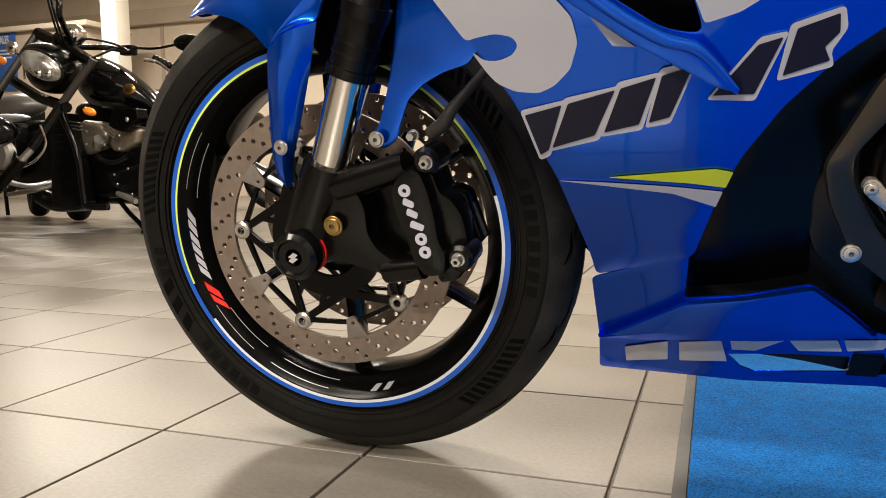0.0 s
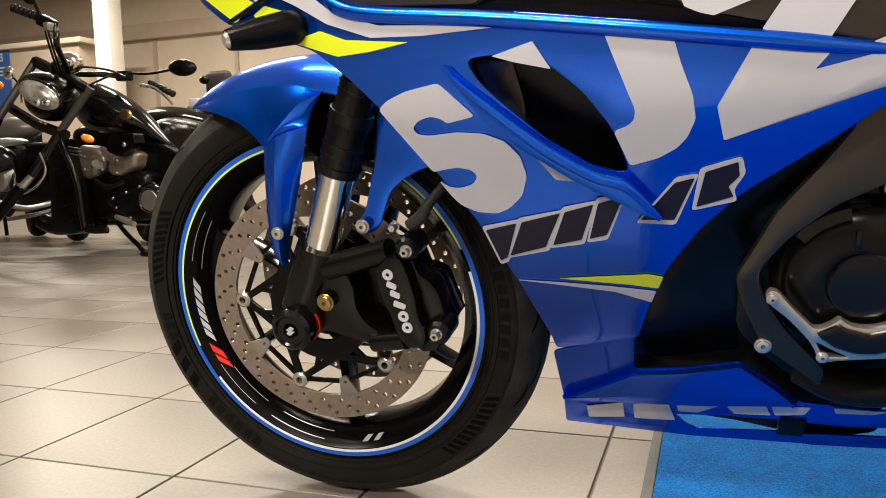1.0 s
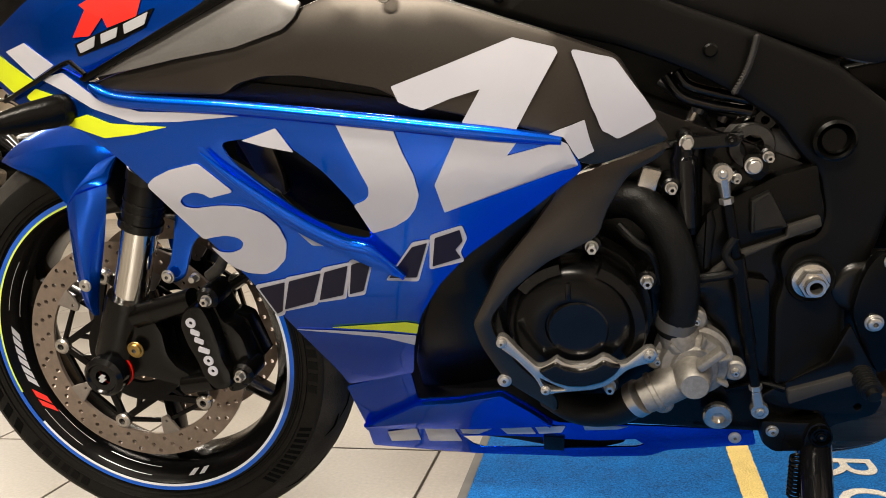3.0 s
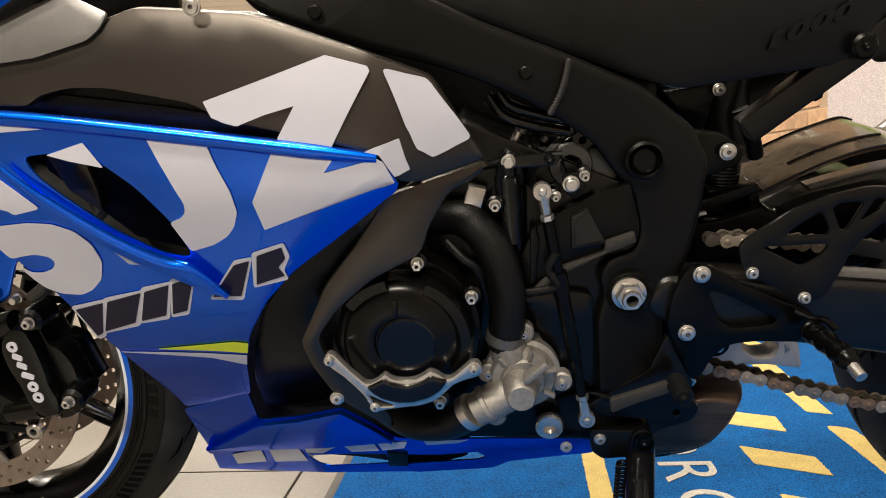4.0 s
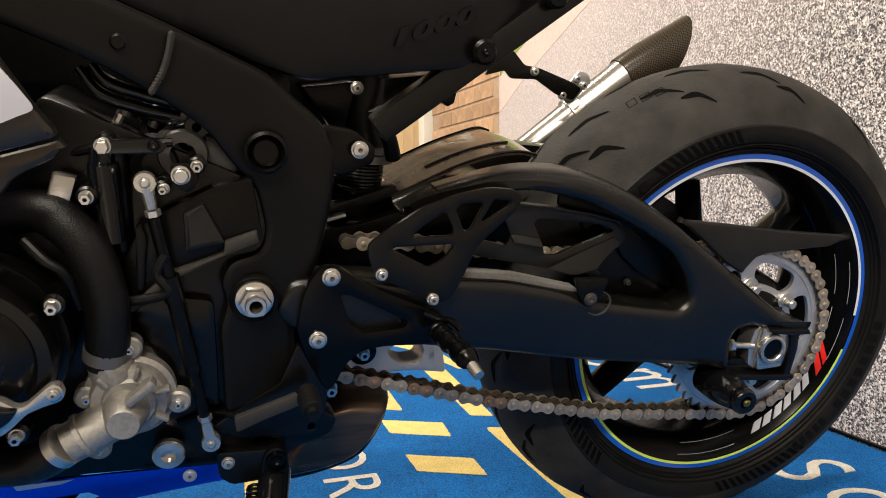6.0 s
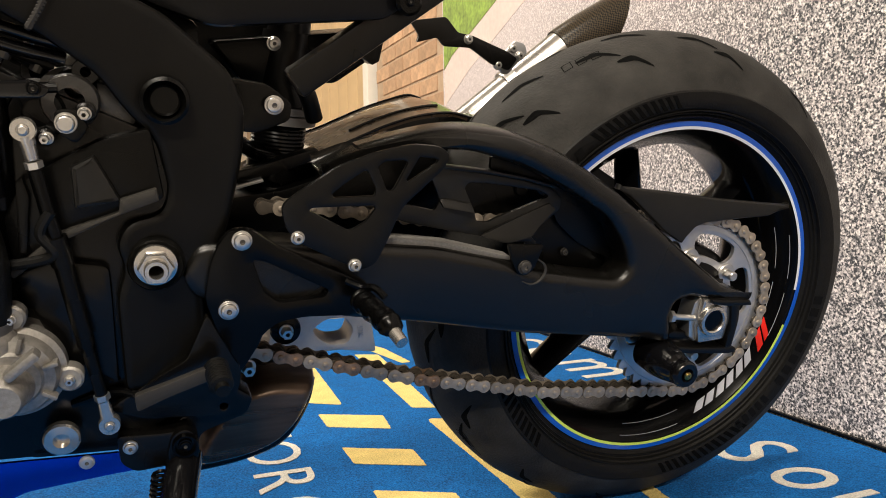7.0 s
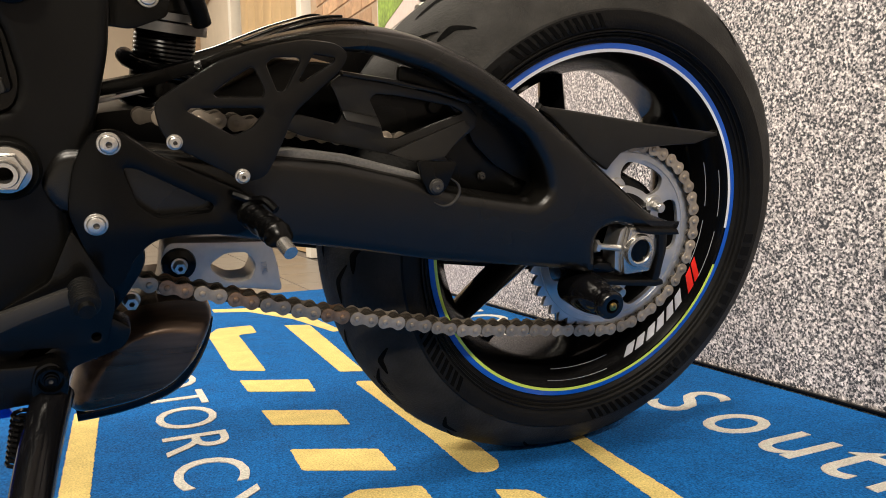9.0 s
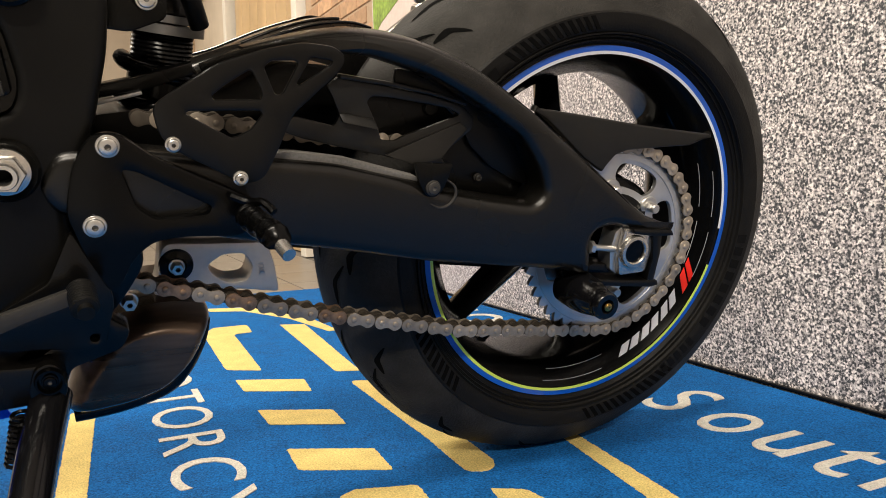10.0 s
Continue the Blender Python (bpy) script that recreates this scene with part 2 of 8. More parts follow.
def speckle_print():
    """A printed close-up of asphalt: light and dark grit with a pale cast further along."""
    m = mat("asphalt_print", (0.5, 0.48, 0.46), 0.65, vary=0.05)
    n, l = m.node_tree.nodes, m.node_tree.links
    p = n["Principled BSDF"]
    tc, grit, fine, add = n.new("ShaderNodeTexCoord"), n.new("ShaderNodeTexNoise"), n.new("ShaderNodeTexNoise"), n.new("ShaderNodeMath")
    grit.inputs["Scale"].default_value, grit.inputs["Detail"].default_value, grit.inputs["Roughness"].default_value = 150, 4, 0.7
    fine.inputs["Scale"].default_value, fine.inputs["Detail"].default_value = 45, 2
    grain, tone = n.new("ShaderNodeTexVoronoi"), n.new("ShaderNodeSeparateColor")
    grain.inputs["Scale"].default_value = 300
    for node in (grit, fine, grain):
        l.new(tc.outputs["Object"], node.inputs["Vector"])
    l.new(grain.outputs["Color"], tone.inputs[0])
    cloud = n.new("ShaderNodeMath")
    cloud.operation, cloud.inputs[1].default_value = "MULTIPLY_ADD", 0.30
    l.new(tone.outputs[0], cloud.inputs[0])
    l.new(grit.outputs["Fac"], cloud.inputs[2])
    add.operation = "MULTIPLY_ADD"
    add.inputs[1].default_value = 0.25
    l.new(fine.outputs["Fac"], add.inputs[0])
    l.new(cloud.outputs[0], add.inputs[2])
    ramp = n.new("ShaderNodeValToRGB")
    e = ramp.color_ramp.elements
    e[0].position, e[0].color = 0.67, (0.03, 0.033, 0.04, 1)
    e[1].position, e[1].color = 0.97, (0.84, 0.78, 0.76, 1)
    mid = e.new(0.81)
    mid.color = (0.36, 0.33, 0.33, 1)
    l.new(add.outputs[0], ramp.inputs["Fac"])
    # the pictured road pales with distance, towards the print's far upper end
    xyz, far, pale = n.new("ShaderNodeSeparateXYZ"), n.new("ShaderNodeMath"), n.new("ShaderNodeMapRange")
    l.new(tc.outputs["Object"], xyz.inputs[0])
    far.operation, far.inputs[1].default_value = "MULTIPLY_ADD", 0.8
    l.new(xyz.outputs["Z"], far.inputs[0])
    l.new(xyz.outputs["Y"], far.inputs[2])
    pale.inputs["From Min"].default_value, pale.inputs["From Max"].default_value = 0.75, 2.0
    pale.inputs["To Max"].default_value = 0.68
    l.new(far.outputs[0], pale.inputs["Value"])
    mix = n.new("ShaderNodeMix")
    mix.data_type = "RGBA"
    l.new(pale.outputs[0], mix.inputs["Factor"])
    l.new(ramp.outputs["Color"], mix.inputs["A"])
    mix.inputs["B"].default_value = (0.66, 0.57, 0.56, 1)
    l.new(mix.outputs["Result"], p.inputs["Base Color"])
    return m


ASPHALT_PRINT = speckle_print()
GRASS_PRINT = mat("grass_print", (0.22, 0.32, 0.05), 0.65, vary=0.6, scale=60, coarse=12)
ROAD_PRINT = mat("pale_road_print", (0.66, 0.54, 0.49), 0.65, vary=0.12, scale=50, coarse=5)


# ---- mesh helpers ----
def link(name, bm, material, parent=None, label="", smooth=True, angle=35):
    me = bpy.data.meshes.new(name)
    bmesh.ops.recalc_face_normals(bm, faces=bm.faces)
    if smooth:
        for f in bm.faces:
            f.smooth = True
        for e in bm.edges:
            if len(e.link_faces) != 2 or e.calc_face_angle(0) > radians(angle):
                e.smooth = False
    bm.to_mesh(me)
    bm.free()
    me.materials.append(material)
    ob = new(name, me)
    ob.parent = parent
    return tagged(ob, label)


def part(name, bm, material, parent, label="", smooth=True, angle=35):
    return link(name, bm, material, parent, label, smooth, angle)


def thing(name, label, category, at=(0, 0, 0), group="", kind="", m=None):
    ob = new(name)
    ob.empty_display_size = 0.05
    ob.matrix_world = m or pose(*at)
    return tagged(ob, label, category, group, kind)


def box(sx, sy, sz, at=(0, 0, 0), bevel=0.0, turn=None, bm=None, segments=2):
    """A box of the given size round a centre, its edges rounded; added to bm when given."""
    own = bmesh.new()
    bmesh.ops.create_cube(own, size=1.0, matrix=Matrix.Diagonal((sx, sy, sz, 1)))
    if bevel:
        bmesh.ops.bevel(own, geom=own.edges[:], offset=bevel, segments=segments, affect="EDGES", profile=0.6)
    m = Matrix.Translation(at) @ (turn or Matrix())
    bmesh.ops.transform(own, matrix=m, verts=own.verts)
    return merge(own, bm)


def merge(own, bm):
    if bm is None:
        return own
    me = bpy.data.meshes.new("tmp")
    own.to_mesh(me)
    own.free()
    bm.from_mesh(me)
    bpy.data.meshes.remove(me)
    return bm


def lathe(profile, segs=64, closed=False, a0=0.0, a1=2 * math.pi, at=(0, 0, 0), bm=None):
    """Revolves (radius, y) points about the Y axis."""
    own = bmesh.new()
    full = abs(a1 - a0 - 2 * math.pi) < 1e-6
    count = segs if full else segs + 1
    rings = []
    for i in range(count):
        a = a0 + (a1 - a0) * i / segs
        rings.append([own.verts.new((at[0] + r * math.cos(a), at[1] + y, at[2] + r * math.sin(a))) for r, y in profile])
    n = len(profile)
    for i in range(segs):
        p, q = rings[i], rings[(i + 1) % count]
        for j in range(n if closed else n - 1):
            k = (j + 1) % n
            own.faces.new((p[j], p[k], q[k], q[j]))
    if not full and closed:
        own.faces.new(rings[0])
        own.faces.new(rings[-1])
    bmesh.ops.remove_doubles(own, verts=own.verts, dist=1e-6)
    return merge(own, bm)


def disc_y(r, y0, y1, at=(0, 0, 0), segs=24, bevel=0.0, bm=None):
    """A round slug along Y with softened rims."""
    b = bevel
    return lathe([(0, y0), (r - b, y0), (r, y0 + b), (r, y1 - b), (r - b, y1), (0, y1)] if y1 > y0 else [(0, y0), (r - b, y0), (r, y0 - b), (r, y1 + b), (r - b, y1), (0, y1)], segs, at=at, bm=bm)


def spline(pts, n=8):
    """Points along a smooth curve through the given ones."""
    P = [Vector(p) for p in pts]
    if len(P) < 3:
        return [P[0].lerp(P[-1], i / n) for i in range(n + 1)]
    out = []
    for i in range(len(P) - 1):
        a, b, c, d = P[max(i - 1, 0)], P[i], P[i + 1], P[min(i + 2, len(P) - 1)]
        for k in range(n):
            t = k / n
            out.append(0.5 * ((2 * b) + (c - a) * t + (2 * a - 5 * b + 4 * c - d) * t * t + (3 * b - a - 3 * c + d) * t ** 3))
    out.append(P[-1])
    return out


def tube(pts, radius, sides=14, n=8, bm=None, smooth=True, caps=True):
    """A round tube along a path; radius may be one number or one for each point of the path."""
    own = bmesh.new()
    path = spline(pts, n) if smooth else [Vector(p) for p in pts]
    rad = [radius] * len(path) if isinstance(radius, (int, float)) else [float(np.interp(i / (len(path) - 1), np.linspace(0, 1, len(radius)), radius)) for i in range(len(path))]
    side = Vector((0, 1, 0.01))
    rings = []
    for i, p in enumerate(path):
        way = (path[min(i + 1, len(path) - 1)] - path[max(i - 1, 0)]).normalized()
        u = way.cross(side)
        if u.length < 1e-4:
            u = way.cross(Vector((1, 0, 0)))
        u.normalize()
        v = way.cross(u)
        side = -v if v.dot(side) < 0 else v
        rings.append([own.verts.new(p + rad[i] * (math.cos(a) * u + math.sin(a) * v)) for a in np.linspace(0, 2 * math.pi, sides, endpoint=False)])
    for p, q in zip(rings, rings[1:]):
        for j in range(sides):
            own.faces.new((p[j], p[(j + 1) % sides], q[(j + 1) % sides], q[j]))
    if caps:
        own.faces.new(rings[0])
        own.faces.new(rings[-1])
    return merge(own, bm)


def inside(p, poly):
    hit = False
    for (x0, y0), (x1, y1) in zip(poly, poly[1:] + poly[:1]):
        if (y0 > p[1]) != (y1 > p[1]) and p[0] < (x1 - x0) * (p[1] - y0) / (y1 - y0) + x0:
            hit = not hit
    return hit


def rounded(poly, r=0.006, n=3):
    """The outline with its corners cut round."""
    out = []
    k = len(poly)
    for i in range(k):
        a, b, c = Vector(poly[i - 1]), Vector(poly[i]), Vector(poly[(i + 1) % k])
        u, v = (a - b), (c - b)
        d = min(r, u.length * 0.45, v.length * 0.45)
        p, q = b + u.normalized() * d, b + v.normalized() * d
        for j in range(n + 1):
            t = j / n
            out.append(tuple((1 - t) ** 2 * p + 2 * t * (1 - t) * b + t * t * q))
    return out


def circle(cx, cz, r, n=16):
    return [(cx + r * math.cos(2 * math.pi * i / n), cz + r * math.sin(2 * math.pi * i / n)) for i in range(n)]


def plate(outline, y=0.0, thick=0.006, holes=(), surface=None, step=0.0, lip=0.0012, bm=None, segments=2):
    """A sheet cut to an outline in the x-z plane, with holes, lying on y or on surface(x, z), thick towards +y, with a small chamfer on the seen side."""
    from mathutils.geometry import delaunay_2d_cdt
    loops = [list(outline)] + [list(h) for h in holes]
    verts, edges = [], []
    for loop in loops:
        s = len(verts)
        verts += [Vector(p) for p in loop]
        edges += [(s + i, s + (i + 1) % len(loop)) for i in range(len(loop))]
    if step:
        xs, zs = [p[0] for p in outline], [p[1] for p in outline]
        corners = []
        for loop in loops:
            for a, b in zip(loop, loop[1:] + loop[:1]):
                n = max(1, int(math.hypot(b[0] - a[0], b[1] - a[1]) / step * 2))
                corners += [Vector(a).lerp(Vector(b), k / n) for k in range(n)]
        for i, x in enumerate(np.arange(min(xs) + step * 0.5, max(xs), step)):
            for z in np.arange(min(zs) + step * 0.5, max(zs), step):
                p = (x, z + (step * 0.3 if i % 2 else 0))
                if inside(p, loops[0]) and not any(inside(p, h) for h in loops[1:]) and min((Vector(p) - q).length_squared for q in corners) > (lip * 2 + step * 0.3) ** 2:
                    verts.append(Vector(p))
    vs, es, fs, *_ = delaunay_2d_cdt(verts, edges, [], 0, 1e-5)
    own = bmesh.new()
    depth = surface or (lambda x, z: y)
    off = y if surface else 0.0
    front = [own.verts.new((v.x, depth(v.x, v.y) + off, v.y)) for v in vs]
    back = [own.verts.new((v.x, depth(v.x, v.y) + off + thick, v.y)) for v in vs]
    kept = []
    for f in fs:
        c = sum((vs[i] for i in f), Vector((0, 0))) / len(f)
        if inside(c, loops[0]) and not any(inside(c, h) for h in loops[1:]):
            kept.append(f)
    count = {}
    for f in kept:
        own.faces.new([front[i] for i in f])
        own.faces.new([back[i] for i in reversed(f)])
        for a, b in zip(f, f[1:] + f[:1]):
            key = (min(a, b), max(a, b))
            count.setdefault(key, []).append((a, b))
    for pair in count.values():
        if len(pair) == 1:
            a, b = pair[0]
            own.faces.new((front[b], front[a], back[a], back[b]))
    for v in [v for v in own.verts if not v.link_faces]:
        own.verts.remove(v)
    if lip:
        bmesh.ops.recalc_face_normals(own, faces=own.faces)
        rim = [e for e in own.edges if len(e.link_faces) == 2 and e.calc_face_angle(0) > radians(50)]
        bmesh.ops.bevel(own, geom=rim, offset=lip, segments=segments, affect="EDGES", profile=0.6)
    return merge(own, bm)


def dome(outline, y, depth, back, bm=None, rings=6, shrink=0.5):
    """A body bulging towards -y from an x-z outline, closed at the back."""
    own = bmesh.new()
    cx, cz = sum(p[0] for p in outline) / len(outline), sum(p[1] for p in outline) / len(outline)
    loops = []
    for k in range(rings + 1):
        a = math.pi / 2 * k / rings
        s = 1 - shrink * (1 - math.cos(a))
        loops.append([own.verts.new((cx + (px - cx) * s, y - depth * math.sin(a), cz + (pz - cz) * s)) for px, pz in outline])
    loops.insert(0, [own.verts.new((px, y + back, pz)) for px, pz in outline])
    n = len(outline)
    for p, q in zip(loops, loops[1:]):
        for j in range(n):
            own.faces.new((p[j], p[(j + 1) % n], q[(j + 1) % n], q[j]))
    own.faces.new(loops[0])
    own.faces.new(loops[-1])
    return merge(own, bm)


def bolt(at, r=0.009, head=0.006, parent=None, name="bolt", material=None, hexagon=False, socket=True, label=""):
    """A bolt head facing -y: a flange, a domed or six-sided head and its socket."""
    x, y, z = at
    r = r * 0.57
    bm = lathe([(0, y), (r * 1.14, y), (r * 1.16, y - 0.001), (r * 1.1, y - 0.0018), (r * 0.9, y - 0.002)], 24, at=(x, 0, z))
    if hexagon:
        lathe([(r * 0.95, y - 0.001), (r * 0.95, y - head * 0.85), (r * 0.8, y - head)] + ([(r * 0.38, y - head), (r * 0.38, y - head * 0.3), (0, y - head * 0.3)] if socket else [(0, y - head)]), 6, at=(x, 0, z), bm=bm)
    else:
        lathe([(r * 0.92, y - 0.001), (r * 0.92, y - head * 0.7), (r * 0.84, y - head * 0.92), (r * 0.7, y - head)] + ([(r * 0.31, y - head), (r * 0.31, y - head * 0.5), (0, y - head * 0.35)] if socket else [(0, y - head)]), 24, at=(x, 0, z), bm=bm)
    # faces inside the socket take a darker colour for the recess's shade
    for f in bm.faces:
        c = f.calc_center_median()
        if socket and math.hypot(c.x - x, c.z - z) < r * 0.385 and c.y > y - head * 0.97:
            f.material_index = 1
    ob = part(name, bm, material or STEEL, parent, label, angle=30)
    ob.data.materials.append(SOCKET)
    return ob


def herm(x, X, Y):
    """A smooth curve through the points (X, Y)."""
    if x <= X[0] or x >= X[-1]:
        return Y[0] if x <= X[0] else Y[-1]
    i = max(j for j in range(len(X) - 1) if X[j] <= x)

    def slope(j):
        a, b = max(j - 1, 0), min(j + 1, len(X) - 1)
        return (Y[b] - Y[a]) / (X[b] - X[a])
    h = X[i + 1] - X[i]
    t = (x - X[i]) / h
    return (2 * t ** 3 - 3 * t * t + 1) * Y[i] + (t ** 3 - 2 * t * t + t) * h * slope(i) + (-2 * t ** 3 + 3 * t * t) * Y[i + 1] + (t ** 3 - t * t) * h * slope(i + 1)


HEIGHTS = (0.08, 0.16, 0.31, 0.43, 0.53, 0.60, 0.68, 0.75, 0.85, 0.95)
WIDTHS = (0.02, 0.058, 0.150, 0.238, 0.277, 0.296, 0.297, 0.287, 0.255, 0.20)


def flank(x, z):
    """The lateral place of the fairing's left side."""
    low = min(1, max(0, (0.42 - z) / 0.2))
    return -herm(z, HEIGHTS, WIDTHS) + 1.1 * max(0, 0.25 - x) ** 2 + 0.35 * max(0, x - 0.6) - 0.16 * min(0.45, max(0, x - 0.34)) * low


def beam(x, z):
    """The lateral place of the frame's left side."""
    return -0.25 + 0.28 * min(0.3, max(0, x - 0.55))


def flat_text(words, size, material, parent, m, name, depth=0.004, shear=0.0, bold=0.0):
    """Lettering in the built-in font, as a mesh."""
    cu = bpy.data.curves.new(name, "FONT")
    cu.body, cu.size, cu.extrude, cu.resolution_u = words, size, depth / 2, 4
    cu.shear, cu.offset = shear, bold
    tmp = bpy.data.objects.new("tmp", cu)
    scene.collection.objects.link(tmp)
    me = bpy.data.meshes.new_from_object(tmp.evaluated_get(bpy.context.evaluated_depsgraph_get()))
    bpy.data.objects.remove(tmp)
    bpy.data.curves.remove(cu)
    me.name = name
    me.materials.clear()
    me.materials.append(material)
    ob = new(name, me)
    ob.parent = parent
    ob.matrix_local = m
    return ob


# ---- the showroom ----
WALL_X = 1.95          # the wall behind the rear wheel
BACK_Y, LEFT_X, NEAR_Y = 8.6, -13.0, -8.0


def setting(name, bm, material, label="", category="", smooth=False):
    return tagged(link(name, bm, material, None, label, smooth), label, category, kind="structure")


def build_room():
    floor = setting("floor", box(15.4, 17.2, 0.1, (-5.4, 0.3, -0.056)), GROUT, "grey grout bed of the tiled showroom floor", "floor")
    setting("wall_north", box(15.6, 0.2, 3.6, (-5.5, BACK_Y + 0.1, 1.7)), WALL_BEIGE, "plain beige painted showroom wall", "wall")
    setting("wall_west", box(0.2, 17.2, 3.6, (LEFT_X - 0.1, 0.3, 1.7)), WALL_BEIGE, "plain beige painted showroom wall", "wall")
    # never in view; its dark tone is there to deepen reflections
    setting("wall_south", box(15.6, 0.2, 3.6, (-5.5, NEAR_Y - 0.1, 1.7)), WALL_DARK, "unseen wall behind the camera, darkened to deepen reflections", "wall")
    bm = box(0.2, 1.35, 3.6, (WALL_X + 0.115, 7.9, 1.7))
    box(0.2, 9.9, 3.6, (WALL_X + 0.115, -3.05, 1.7), bm=bm)
    box(0.2, 1.05, 3.6, (WALL_X + 0.115, 2.42, 1.7), bm=bm)
    box(0.2, 4.28, 1.4, (WALL_X + 0.115, 5.08, 2.8), bm=bm)
    wall = setting("wall_east", bm, MORTAR, "wall of light brown brick with pale mortar", "wall")
    # ceiling out of view, kept pale so that it bounces light
    setting("ceiling", box(15.6, 17.2, 0.1, (-5.4, 0.3, CEILING_Z + 0.05)), CEILING, "pale grey showroom ceiling", "ceiling")
    # rails and panels on the far wall
    bm = box(10.5, 0.12, 0.22, (-5.6, BACK_Y - 0.06, 2.62), 0.01)
    setting("trim", bm, WALL_TAN, "beige horizontal rail along the far wall", "rail")
    for x in (-7.3, -5.9, -4.4):
        setting("wall_joint", box(0.05, 0.03, 2.5, (x, BACK_Y - 0.016, 1.25)), WALL_TAN, "narrow cover strip on the far wall", "trim")
    # counter-high partition beside the pillar
    t = thing("partition", "beige boxed-in partition with an overhanging ledge", "partition", (-8.6, 7.6, 0))
    part("body", box(2.3, 0.7, 2.28, (0, 0, 1.14), 0.01), WALL_TAN, t)
    part("ledge", box(2.5, 0.85, 0.07, (0, 0, 2.315), 0.012), WALL_BEIGE, t)
    t = thing("pillar", "square white painted steel pillar", "pillar", (-6.72, 7.0, 0), kind="structure")
    part("shaft", box(0.24, 0.24, 3.3, (0, 0, 1.65), 0.012), WHITE_PAINT, t)
    # poster on the partition
    t = thing("poster", "blue advertising poster with a band of pale writing", "poster", (-8.96, 7.235, 1.925))
    part("sheet", box(0.62, 0.012, 0.85, (0, 0, 0), 0.002), mat("poster_blue", (0.03, 0.09, 0.30), 0.4, vary=0.2, coarse=8), t)
    flat_text("ALES", 0.15, WHITE_DECAL, t, Matrix.Translation((0.035, -0.010, 0.209)) @ Matrix.Rotation(radians(90), 4, "X") @ Matrix.Diagonal((0.52, 1, 1, 1)), "writing", bold=0.004)
    for k, w in enumerate((0.34, 0.28, 0.30)):
        part("small_writing", box(w, 0.004, 0.022, (0.08, -0.008, 0.12 - 0.05 * k), 0.001), WHITE_DECAL, t)


build_room()


def build_ceiling_lights():
    first = None
    for lx, ly, watts in LAMPS:
        if first is None:
            first = thing("ceiling_light", "long white fluorescent ceiling light, out of view", "light", (lx, ly, CEILING_Z), group="ceiling lights")
            part("housing", box(1.56, 0.34, 0.05, (0, 0, -0.026), 0.008), WHITE_PAINT, first)
            for s in (-0.085, 0.085):
                part("tube", tube([(-0.72, s, -0.058), (0.72, s, -0.058)], 0.012, 10, n=1, smooth=False), LIGHT_PANEL, first, "white fluorescent tube")
        else:
            copy_thing(first, pose(lx, ly, CEILING_Z))


build_ceiling_lights()


def build_print():
    """The large printed panel on the wall: a road close to, grass verge at its far end."""
    t = thing("printed_panel", "large wall print of speckled grey asphalt road and grass", "wall print", (WALL_X, 0, 0))
    part("asphalt", box(0.012, 6.22, 3.2, (0.006, -1.16, 1.602)), ASPHALT_PRINT, t, "black and white speckled asphalt picture", smooth=False)
    def patch(pts, lift, name, material, label):
        bm = plate([(max(-1.935, a), b) for a, b in pts], lift, 0.001, lip=0)
        bmesh.ops.transform(bm, matrix=Matrix.Rotation(radians(-90), 4, "Z"), verts=bm.verts)
        part(name, bm, material, t, label, smooth=False)
    patch([(-0.832, 1.232), (-0.703, 1.185), (-1.226, 1.049), (-1.437, 0.982), (-1.686, 0.902), (-1.954, 0.797), (-1.993, 0.787), (-2.007, 0.894), (-1.972, 0.939), (-1.852, 0.982), (-1.627, 1.044), (-1.433, 1.098)], -0.001, "pale_road", ROAD_PRINT, "pale edge of the road in the picture")
    patch([(-1.965, 1.642), (-0.832, 1.232), (-1.433, 1.098), (-1.627, 1.044), (-1.852, 0.982), (-1.972, 0.939), (-2.007, 0.894)], -0.0024, "grass_verge", GRASS_PRINT, "sunlit green grass verge in the picture")
    part("edge_strip", box(0.008, 6.22, 0.006, (-0.005, -1.16, 0.012), 0.0015), BLACK_PLASTIC, t, "black bottom strip")


build_print()


def build_door():
    t = thing("door_1", "light oak door with white frame, closed", "door", (WALL_X + 0.04, 3.0, 0), kind="structure")
    part("frame", box(0.14, 0.10, 2.1, (0, 0.02, 1.05), 0.006), WHITE_PAINT, t, "white door post")
    part("frame", box(0.14, 0.10, 2.1, (0, 2.0, 1.05), 0.006), WHITE_PAINT, t, "white door post")
    part("lintel", box(0.14, 2.08, 0.10, (0, 1.01, 2.152), 0.006), WHITE_PAINT, t, "white lintel")
    part("lining", box(0.08, 0.10, 2.1, (-0.004, 0.122, 1.05), 0.004), mat("oak_lining", (0.62, 0.46, 0.27), 0.5, vary=0.1), t, "pale oak lining")
    for k in range(7):
        part("board", box(0.05, 0.243, 2.09, (0.02, 0.297 + 0.246 * k, 1.048), 0.004), OAK, t)
    part("closing_panel", box(0.05, 2.2, 2.1, (0.05, 3.2, 1.05), 0.004), WALL_BEIGE, t, "plain beige panel")


build_door()


